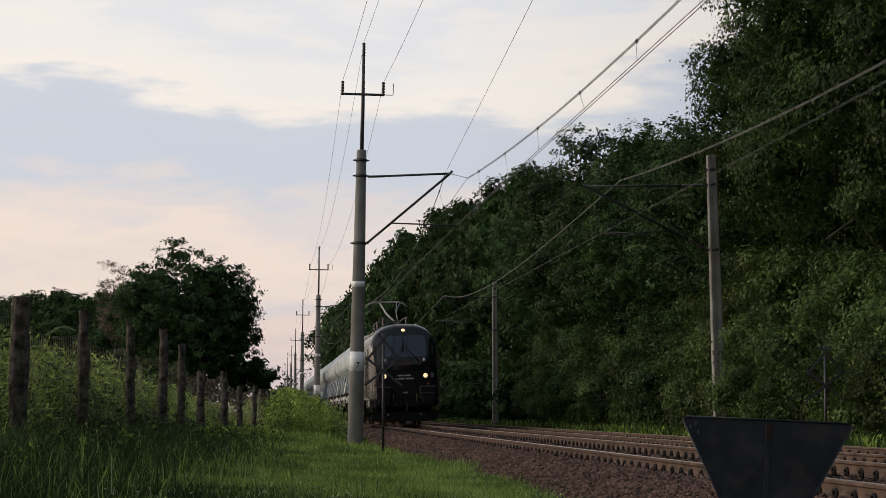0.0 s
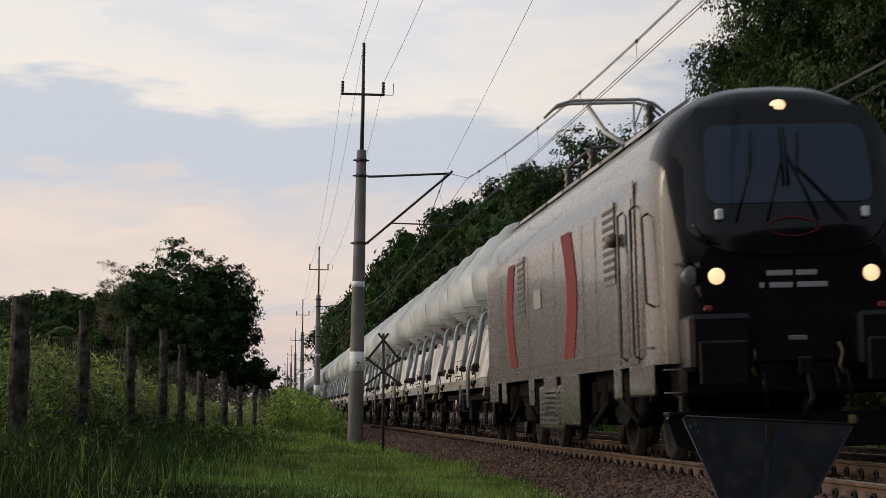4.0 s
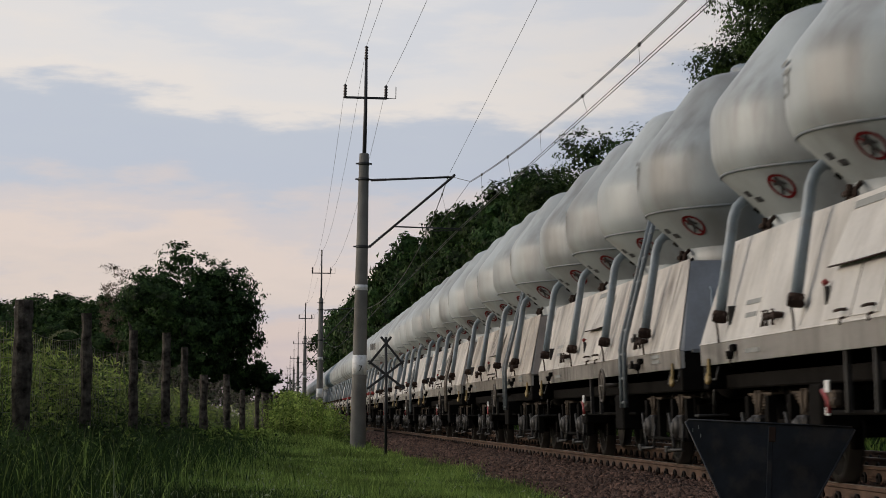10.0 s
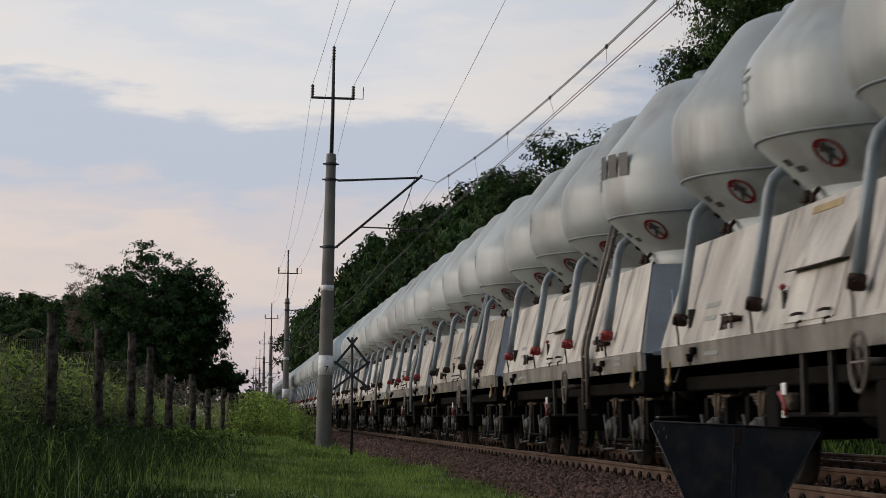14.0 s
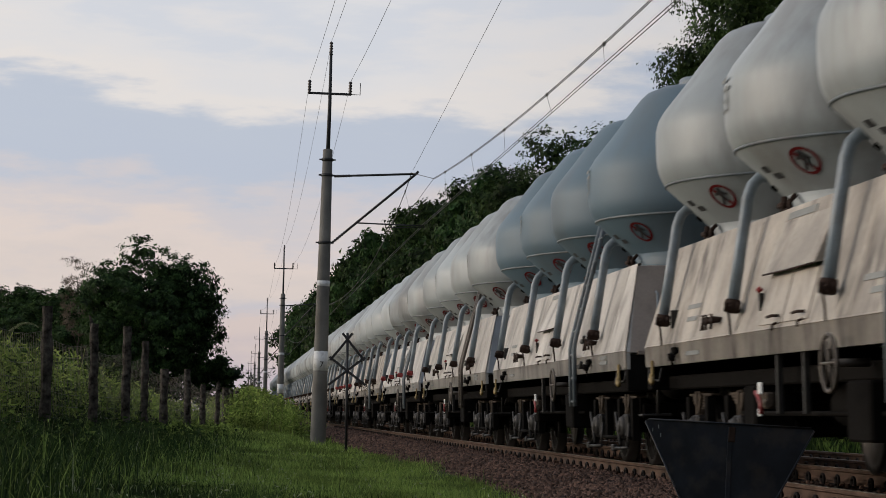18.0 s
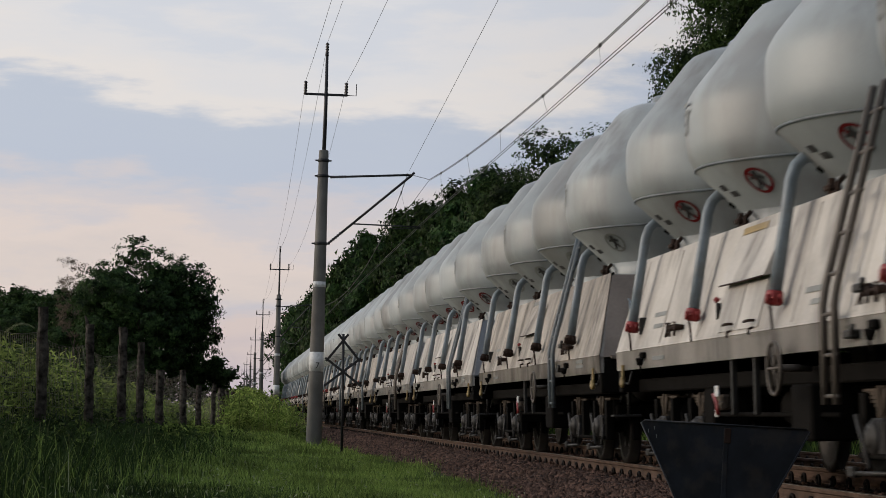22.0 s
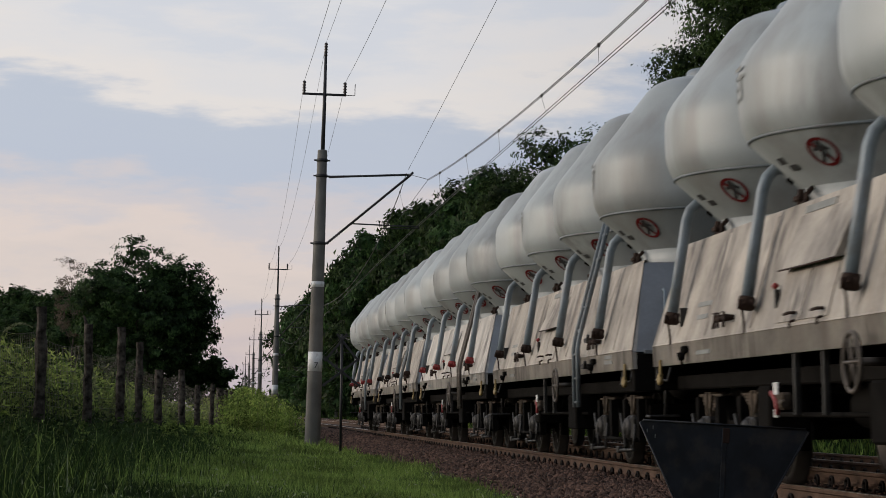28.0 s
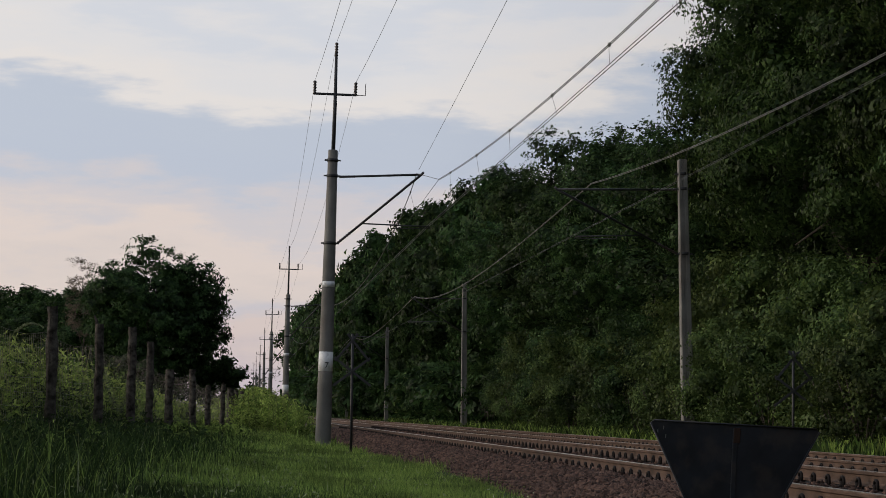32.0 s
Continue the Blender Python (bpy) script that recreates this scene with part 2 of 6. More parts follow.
M_STALK = leaf_mat("dry_stalk", (0.08, 0.10, 0.035), (0.22, 0.25, 0.10), 0.2)
M_FLECK = leaf_mat("bleached_blade", (0.14, 0.18, 0.07), (0.36, 0.38, 0.24), 0.2)
M_SILO = mat("vessel_paint", (0.325, 0.358, 0.366), 0.46, vary=0.18, scale=0.8, fine=120, bump=0.0, stain=0.36, streak=True, per_object=0.15, spec=0.5, grime=0.45)
M_SILO_BLUE = mat("vessel_paint_blue", (0.10, 0.155, 0.195), 0.55, vary=0.08, scale=0.7, fine=120, bump=0.0, stain=0.2, streak=True, per_object=0.08, spec=0.45)
M_BODY = mat("wagon_side_paint", (0.465, 0.44, 0.402), 0.6, vary=0.22, scale=1.1, fine=26, bump=0.12, stain=0.36, streak=True, per_object=0.14, grime=0.85)
M_BODY_CLEAN = mat("wagon_side_paint_clean", (0.50, 0.485, 0.455), 0.55, vary=0.16, scale=1.1, fine=26, bump=0.1, stain=0.34, streak=True, grime=0.35)
M_BODY_DIRTY = mat("wagon_side_paint_dirty", (0.405, 0.368, 0.320), 0.68, vary=0.34, scale=1.3, fine=24, bump=0.15, stain=0.40, streak=True, per_object=0.12, grime=1.0)
M_END = mat("wagon_end_paint", (0.235, 0.252, 0.272), 0.55, vary=0.15, scale=1.5, fine=30, bump=0.1, stain=0.25, streak=True, per_object=0.15)
M_END_BROWN = mat("wagon_end_paint_brown", (0.26, 0.21, 0.17), 0.6, vary=0.2, scale=1.5, fine=30, bump=0.1, stain=0.35, streak=True)
M_HOSE = mat("pipe_paint", (0.195, 0.24, 0.275), 0.45, vary=0.2, scale=3, bump=0.05, stain=0.25)
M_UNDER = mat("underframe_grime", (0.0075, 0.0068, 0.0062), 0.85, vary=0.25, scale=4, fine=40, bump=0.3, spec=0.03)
M_SPRING = mat("spring_steel", (0.085, 0.066, 0.050), 0.75, 0.0, vary=0.5, scale=8, bump=0.2, spec=0.1)
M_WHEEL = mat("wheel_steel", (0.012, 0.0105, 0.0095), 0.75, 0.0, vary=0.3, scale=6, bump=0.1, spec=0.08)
M_AXLE = mat("axle_box_paint", (0.028, 0.026, 0.025), 0.55, 0.0, vary=0.4, scale=8, bump=0.1, spec=0.3)
M_WORN = mat("worn_dark_iron", (0.034, 0.032, 0.030), 0.55, 0.2, vary=0.45, scale=6, bump=0.15, spec=0.3)
M_TREAD = mat("wheel_tread", (0.050, 0.044, 0.039), 0.45, 0.6, vary=0.3, bump=0.05, spec=0.3)
M_RED = mat("red_paint", (0.25, 0.018, 0.018), 0.5, vary=0.2, bump=0.05)
M_RUST = mat("rusty_valve", (0.036, 0.022, 0.017), 0.75, 0.0, vary=0.4, bump=0.2, spec=0.12)
M_LADDER_GREY = mat("ladder_paint", (0.12, 0.145, 0.16), 0.6, 0.0, vary=0.3, bump=0.1, stain=0.3)
M_YELLOW = mat("yellow_paint", (0.27, 0.19, 0.065), 0.6, vary=0.2, bump=0.05, stain=0.3)
M_SIGNRED = mat("sticker_red", (0.145, 0.014, 0.016), 0.6, vary=0.2, scale=2.0, bump=0, spec=0.1)
M_INK = mat("black_marking", (0.03, 0.03, 0.032), 0.6, vary=0.2, bump=0)
M_MARKGREY = mat("faded_marking", (0.205, 0.215, 0.205), 0.6, vary=0.2, bump=0)
M_LADDER = mat("ladder_steel", (0.10, 0.085, 0.072), 0.6, 0.4, vary=0.25, bump=0.1)
M_CAB = mat("cab_gloss_black", (0.0045, 0.0047, 0.006), 0.14, vary=0.15, scale=2, fine=6, bump=0.0, spec=0.25, coat=0.15)
M_LOCO_BLACK = mat("loco_black_paint", (0.005, 0.005, 0.0065), 0.22, vary=0.2, scale=2, bump=0.01, spec=0.18)
M_LOCO_GREY = mat("loco_silver_paint", (0.105, 0.097, 0.084), 0.27, 0.6, vary=0.07, scale=0.8, fine=14, bump=0.0, stain=0.30, streak=True, coat=0.2)
M_LOCO_ROOF = mat("loco_roof_grime", (0.16, 0.155, 0.145), 0.5, 0.2, vary=0.3, scale=2, bump=0.1)
M_GLASS = glass_mat("windscreen_glass", (0.008, 0.020, 0.040), 0.06, 0.5)
M_LAMP = glow_mat("headlamp_glow", (1.0, 0.70, 0.40), 0.85)
M_LAMPOFF = glass_mat("lamp_glass", (0.10, 0.10, 0.10), 0.15)
M_ALU = mat("pantograph_metal", (0.34, 0.33, 0.31), 0.4, 0.5, vary=0.15, bump=0.05)
M_TEXT = mat("white_lettering", (0.30, 0.30, 0.30), 0.6, vary=0.05, bump=0)


# ---- shape helpers ----
class Shape:
    """Collects vertices, faces and material slots for one mesh."""

    def __init__(self):
        self.v, self.f, self.m, self.s = [], [], [], []

    def add(self, verts, faces, mat_i=0, smooth=False):
        n = len(self.v)
        self.v.extend(verts)
        for fc in faces:
            self.f.append(tuple(i + n for i in fc))
            self.m.append(mat_i)
            self.s.append(smooth)
        return self

    def box(self, x0, x1, y0, y1, z0, z1, c=0.0, mat_i=0, tilt=None):
        """A box with chamfered edges."""
        c = min(c, (x1 - x0) * 0.45, (y1 - y0) * 0.45, (z1 - z0) * 0.45)
        if c <= 0:
            vs = [(x, y, z) for x in (x0, x1) for y in (y0, y1) for z in (z0, z1)]
            fs = [(0, 1, 3, 2), (4, 6, 7, 5), (0, 4, 5, 1), (2, 3, 7, 6), (0, 2, 6, 4), (1, 5, 7, 3)]
        else:
            vs, fs = [], []
            for sx in (0, 1):
                for sy in (0, 1):
                    for sz in (0, 1):
                        X, Y, Z = (x0, x1)[sx], (y0, y1)[sy], (z0, z1)[sz]
                        dx, dy, dz = (c, -c)[sx], (c, -c)[sy], (c, -c)[sz]
                        vs += [(X, Y + dy, Z + dz), (X + dx, Y, Z + dz), (X + dx, Y + dy, Z)]

            def k(sx, sy, sz, a):
                return (sx * 4 + sy * 2 + sz) * 3 + a
            for s in (0, 1):
                fs.append((k(s, 0, 0, 0), k(s, 0, 1, 0), k(s, 1, 1, 0), k(s, 1, 0, 0)))
                fs.append((k(0, s, 0, 1), k(0, s, 1, 1), k(1, s, 1, 1), k(1, s, 0, 1)))
                fs.append((k(0, 0, s, 2), k(0, 1, s, 2), k(1, 1, s, 2), k(1, 0, s, 2)))
            for a in (0, 1):
                for b in (0, 1):
                    fs.append((k(0, a, b, 1), k(1, a, b, 1), k(1, a, b, 2), k(0, a, b, 2)))
                    fs.append((k(a, 0, b, 0), k(a, 1, b, 0), k(a, 1, b, 2), k(a, 0, b, 2)))
                    fs.append((k(a, b, 0, 0), k(a, b, 1, 0), k(a, b, 1, 1), k(a, b, 0, 1)))
                    for d in (0, 1):
                        fs.append((k(a, b, d, 0), k(a, b, d, 1), k(a, b, d, 2)))
        if tilt is not None:
            vs = [tuple(tilt @ Vector(p)) for p in vs]
        return self.add(vs, fs, mat_i)

    def tube(self, pts, r, seg=8, mat_i=0, smooth=True, caps=True):
        """A round bar through points; r is one radius or one for each point."""
        pts = [Vector(p) for p in pts]
        rs = r if isinstance(r, (list, tuple)) else [r] * len(pts)
        vs, fs = [], []
        side = None
        for i, p in enumerate(pts):
            d = (pts[min(i + 1, len(pts) - 1)] - pts[max(i - 1, 0)]).normalized()
            if side is None:
                side = d.orthogonal().normalized()
            side = (side - d * side.dot(d)).normalized()
            up = d.cross(side)
            for k in range(seg):
                a = 2 * math.pi * k / seg
                vs.append(tuple(p + (side * math.cos(a) + up * math.sin(a)) * rs[i]))
        for i in range(len(pts) - 1):
            for k in range(seg):
                q = (k + 1) % seg
                fs.append((i * seg + k, i * seg + q, (i + 1) * seg + q, (i + 1) * seg + k))
        self.add(vs, fs, mat_i, smooth)
        if caps:
            n = len(self.v) - len(vs)
            self.f += [tuple(n + k for k in reversed(range(seg))), tuple(n + (len(pts) - 1) * seg + k for k in range(seg))]
            self.m += [mat_i] * 2
            self.s += [False] * 2
        return self

    def lathe(self, prof, centre=(0, 0, 0), axis="z", seg=32, mat_i=0, smooth=True):
        """Turns a profile of (radius, height) round an axis."""
        vs, fs = [], []
        for r, h in prof:
            for k in range(seg):
                a = 2 * math.pi * k / seg
                c, s = r * math.cos(a), r * math.sin(a)
                p = {"z": (c, s, h), "x": (h, c, s), "y": (s, h, c)}[axis]
                vs.append(tuple(p[i] + centre[i] for i in range(3)))
        for i in range(len(prof) - 1):
            for k in range(seg):
                q = (k + 1) % seg
                fs.append((i * seg + k, i * seg + q, (i + 1) * seg + q, (i + 1) * seg + k))
        return self.add(vs, fs, mat_i, smooth)

    def prism(self, poly, axis, a, b, mat_i=0, smooth=False):
        """A polygon (2D, in the two other axes) drawn out along an axis from a to b."""
        def at(p, h):
            return {"x": (h, p[0], p[1]), "y": (p[0], h, p[1]), "z": (p[0], p[1], h)}[axis]
        n = len(poly)
        vs = [at(p, a) for p in poly] + [at(p, b) for p in poly]
        fs = [tuple(reversed(range(n))), tuple(range(n, 2 * n))] + [(i, (i + 1) % n, n + (i + 1) % n, n + i) for i in range(n)]
        return self.add(vs, fs, mat_i, smooth)

    def mesh(self, name, mats):
        me = bpy.data.meshes.new(name)
        me.from_pydata([tuple(p) for p in self.v], [], self.f)
        for m in (mats if isinstance(mats, (list, tuple)) else [mats]):
            me.materials.append(m)
        me.polygons.foreach_set("material_index", self.m)
        me.polygons.foreach_set("use_smooth", self.s)
        bm = bmesh.new()
        bm.from_mesh(me)
        bmesh.ops.recalc_face_normals(bm, faces=bm.faces)
        bm.to_mesh(me)
        bm.free()
        me.update()
        return me


def part(name, shape, mats, parent=None, label="", at=None):
    """One mesh object under a thing or under a part."""
    data = shape.mesh(name, mats) if isinstance(shape, Shape) else shape
    ob = new(name, data)
    ob.parent = parent
    if at is not None:
        ob.matrix_basis = at
    return tagged(ob, label)


def thing(name, label, category, group="", at=None):
    ob = tagged(new(name), label, category, group)
    if at is not None:
        ob.matrix_basis = at
    return ob


def cards(name, verts, faces, mats, mat_ids=None, smooth=False):
    """A mesh from arrays: many small leaves or stones."""
    me = bpy.data.meshes.new(name)
    k = faces.shape[1]
    me.vertices.add(len(verts))
    me.vertices.foreach_set("co", verts.astype(np.float32).ravel())
    me.loops.add(faces.size)
    me.loops.foreach_set("vertex_index", faces.astype(np.int32).ravel())
    me.polygons.add(len(faces))
    me.polygons.foreach_set("loop_start", np.arange(0, faces.size, k, dtype=np.int32))
    for m in (mats if isinstance(mats, (list, tuple)) else [mats]):
        me.materials.append(m)
    if mat_ids is not None:
        me.polygons.foreach_set("material_index", mat_ids.astype(np.int32))
    me.update(calc_edges=True)
    me.validate()
    return me


# ---- plan ----
XC, GAUGE = 5.70, 1.50          # near track's middle; between rail heads
XC2 = 9.80                      # far track
RAILS = [(XC - 0.75, 0.0), (XC + 0.75, 0.045), (XC2 - 0.75, -0.045), (XC2 + 0.75, -0.03)]
TRACK_NEAR, TRACK_FAR = -480.0, 620.0


def ground_z(x, y):
    """Height of the meadow and the verge."""
    z = -0.36
    if x < 2.6:
        z += 0.27 * min(1.0, (2.6 - x) / 4.5)
    z += 0.05 * math.sin(x * 0.9 + 1.0) * math.sin(y * 0.13)
    z += 0.75 * math.exp(-((x - 0.9) / 1.3) ** 2 - ((y - 100) / 26.0) ** 2)
    if x > 12.0:
        z += min(0.25, (x - 12.0) * 0.1)
    return z

# ---- ground, ballast, tracks ----
def build_ground():
    xs = [-1400, -500, -160, -60, -30] + [-16 + 0.7 * i for i in range(30)] + [5.0, 8.0, 11.0, 12.0, 13.0, 14.5, 18, 30, 60, 160, 500, 1400]
    ys = [-600, -60, 0, 8] + [12 + 2.0 * i for i in range(75)] + [170, 190, 220, 260, 320, 420, 600, 900, 1500, 2800]
    vs, fs = [], []
    for y in ys:
        for x in xs:
            vs.append((x, y, ground_z(x, y)))
    n = len(xs)
    for j in range(len(ys) - 1):
        for i in range(n - 1):
            fs.append((j * n + i, j * n + i + 1, (j + 1) * n + i + 1, (j + 1) * n + i))
    s = Shape().add(vs, fs, 0, True)
    ob = part("ground", s, M_SOIL)
    tagged(ob, "dark soil of the mown verge and meadow", "ground", kind="structure")

    bed = Shape()
    prof = [(2.95, -0.75), (3.25, -0.40), (4.05, -0.17), (4.35, -0.155), (7.05, -0.13), (7.45, -0.16), (7.75, -0.22), (8.05, -0.2), (11.15, -0.19),
            (11.55, -0.22), (12.5, -0.55), (12.5, -0.9), (2.95, -0.9)]
    bed.prism(prof, "y", TRACK_NEAR, TRACK_FAR)
    ob = part("ballast", bed, M_BALLAST)
    tagged(ob, "red-brown ballast bed under two railway tracks", "ballast", kind="structure")


build_ground()


def rail_profile(x, z):
    """Vignole rail: foot, web and head."""
    half = [(0.0675, -0.160), (0.0675, -0.150), (0.022, -0.132), (0.009, -0.112), (0.009, -0.045), (0.034, -0.034), (0.036, -0.010), (0.030, -0.001)]
    pts = [(x + a, z + b) for a, b in half] + [(x - a, z + b) for a, b in reversed(half)]
    return pts


def build_tracks():
    ballast_top = -0.155
    sl = Shape()
    sl.prism([(-1.28, -0.05), (-1.28, 0.03), (-1.2, 0.045), (-0.5, 0.04), (-0.35, 0.02), (0.35, 0.02), (0.5, 0.04), (1.2, 0.045), (1.28, 0.03), (1.28, -0.05)], "y", -0.12, 0.12)
    sleeper_me = sl.mesh("sleeper", M_SLEEPER)
    cl = Shape()
    for sx in (-1, 1):
        ring = [(sx * 0.12, 0.068 * math.cos(a), 0.012 + 0.062 * math.sin(a)) for a in [i * math.pi * 2 / 10 for i in range(9)]]
        cl.tube(ring, 0.017, 5)
        cl.box(min(sx * 0.07, sx * 0.17), max(sx * 0.07, sx * 0.17), -0.05, 0.05, -0.05, -0.015, 0.01)
        cl.tube([(sx * 0.12, 0, -0.04), (sx * 0.12, 0, 0.03)], 0.03, 6)
    clip_me = cl.mesh("rail_clip", M_CLIP)
    for n, (xc, rails) in enumerate(((XC, RAILS[:2]), (XC2, RAILS[2:]))):
        tr = tagged(new("railway_track"), "rusty railway track on concrete sleepers in red-brown ballast", "railway track", "tracks side by side", "structure")
        tr.location = (0, 0, 0)
        for x, z in rails:
            r = Shape().prism(rail_profile(x, z), "y", TRACK_NEAR, TRACK_FAR)
            r.box(x - 0.027, x + 0.027, TRACK_NEAR, TRACK_FAR, z - 0.004, z + 0.002, 0.0, 1)
            part("rail", r, [M_RAIL, M_RAILHEAD], tr, "rusty rail with a worn bright head")
        far_s, far_c = [], []
        for i in range(430):
            y = 13.0 + 0.6 * i
            near = y < (75 if n == 0 else 45)
            zs = (rails[0][1] + rails[1][1]) / 2 - 0.215
            tilt = math.atan2(rails[1][1] - rails[0][1], GAUGE)
            m = Matrix.Translation((xc, y + random.uniform(-0.03, 0.03), zs)) @ Matrix.Rotation(-tilt, 4, "Y")
            if near:
                part("sleeper", sleeper_me, None, tr, at=m)
            else:
                far_s.append(m)
            for x, z in rails:
                mc = Matrix.Translation((x, m.translation.y, z - 0.145))
                if near:
                    part("rail_clip", clip_me, None, tr, at=mc)
                elif y < 105:
                    far_c.append(mc)
        for nm, me, ms, mt in (("far_sleepers", sleeper_me, far_s, M_SLEEPER), ("far_rail_clips", clip_me, far_c, M_CLIP)):
            co = np.array([v.co[:] for v in me.vertices])
            s = Shape()
            fs = [tuple(p.vertices) for p in me.polygons]
            for m in ms:
                mm = np.array(m)
                s.add([tuple(q) for q in co @ mm[:3, :3].T + mm[:3, 3]], fs)
            me2 = bpy.data.meshes.new(nm)
            me2.from_pydata(s.v, [], s.f)
            me2.materials.append(mt)
            ob = part(nm, me2, None, tr)
            tagged(ob, kind="stuff")


build_tracks()


def build_stones():
    """Loose ballast stones on shoulder and between the rails."""
    rng = np.random.default_rng(5)
    n = 44000
    y = 15.0 * (95.0 / 15.0) ** rng.random(n)
    x = np.where(rng.random(n) < 0.72, 3.05 + 1.5 * rng.random(n) ** 0.8, 4.5 + 7.0 * rng.random(n))
    px, pz = [2.95, 3.25, 4.05, 4.35, 7.05, 7.45, 7.75, 8.05, 11.15, 11.55], [-0.50, -0.38, -0.17, -0.155, -0.13, -0.16, -0.22, -0.2, -0.19, -0.22]
    z = np.interp(x, px, pz)
    rail_x = np.array([r[0] for r in RAILS])
    keep = np.min(np.abs(x[:, None] - rail_x[None]), axis=1) > 0.10
    x, y, z = x[keep], y[keep], z[keep]
    n = len(x)
    size = rng.uniform(0.022, 0.045, n) * np.clip((y / 24.0) ** 0.35, 0.9, 1.7)
    octa = np.array([(1, 0, 0), (-1, 0, 0), (0, 1, 0), (0, -1, 0), (0, 0, 1), (0, 0, -1)], float)
    tri = np.array([(0, 2, 4), (2, 1, 4), (1, 3, 4), (3, 0, 4), (2, 0, 5), (1, 2, 5), (3, 1, 5), (0, 3, 5)])
    ax = rng.normal(size=(n, 3, 3))
    q, _ = np.linalg.qr(ax)
    sc = rng.uniform(0.6, 1.25, (n, 6, 1)) * size[:, None, None]
    vs = np.einsum("nij,kj->nki", q, octa) * sc + np.stack([x, y, z + size * 0.35], 1)[:, None, :]
    fs = (tri[None] + (np.arange(n) * 6)[:, None, None]).reshape(-1, 3)
    ob = new("ballast_stones", cards("ballast_stones", vs.reshape(-1, 3), fs, M_STONE))
    tagged(ob, "loose reddish-brown crushed stones beside the rails", "ballast", kind="stuff")


build_stones()


# ---- masts, wires ----
def insulator(s, p0, p1, r=0.055, n=5, mat_i=0):
    """A ribbed insulator between two points."""
    p0, p1 = Vector(p0), Vector(p1)
    pts, rs = [], []
    for i in range(2 * n + 1):
        pts.append(p0.lerp(p1, i / (2 * n)))
        rs.append(r if i % 2 else r * 0.5)
    s.tube(pts, rs, 8, mat_i)


def text_mesh(body, size, name):
    cu = bpy.data.curves.new(name, "FONT")
    cu.body, cu.size, cu.extrude, cu.align_x = body, size, 0.002, "CENTER"
    ob = bpy.data.objects.new(name, cu)
    scene.collection.objects.link(ob)
    dg = bpy.context.evaluated_depsgraph_get()
    me = bpy.data.meshes.new_from_object(ob.evaluated_get(dg))
    bpy.data.objects.remove(ob)
    bpy.data.curves.remove(cu)
    return me


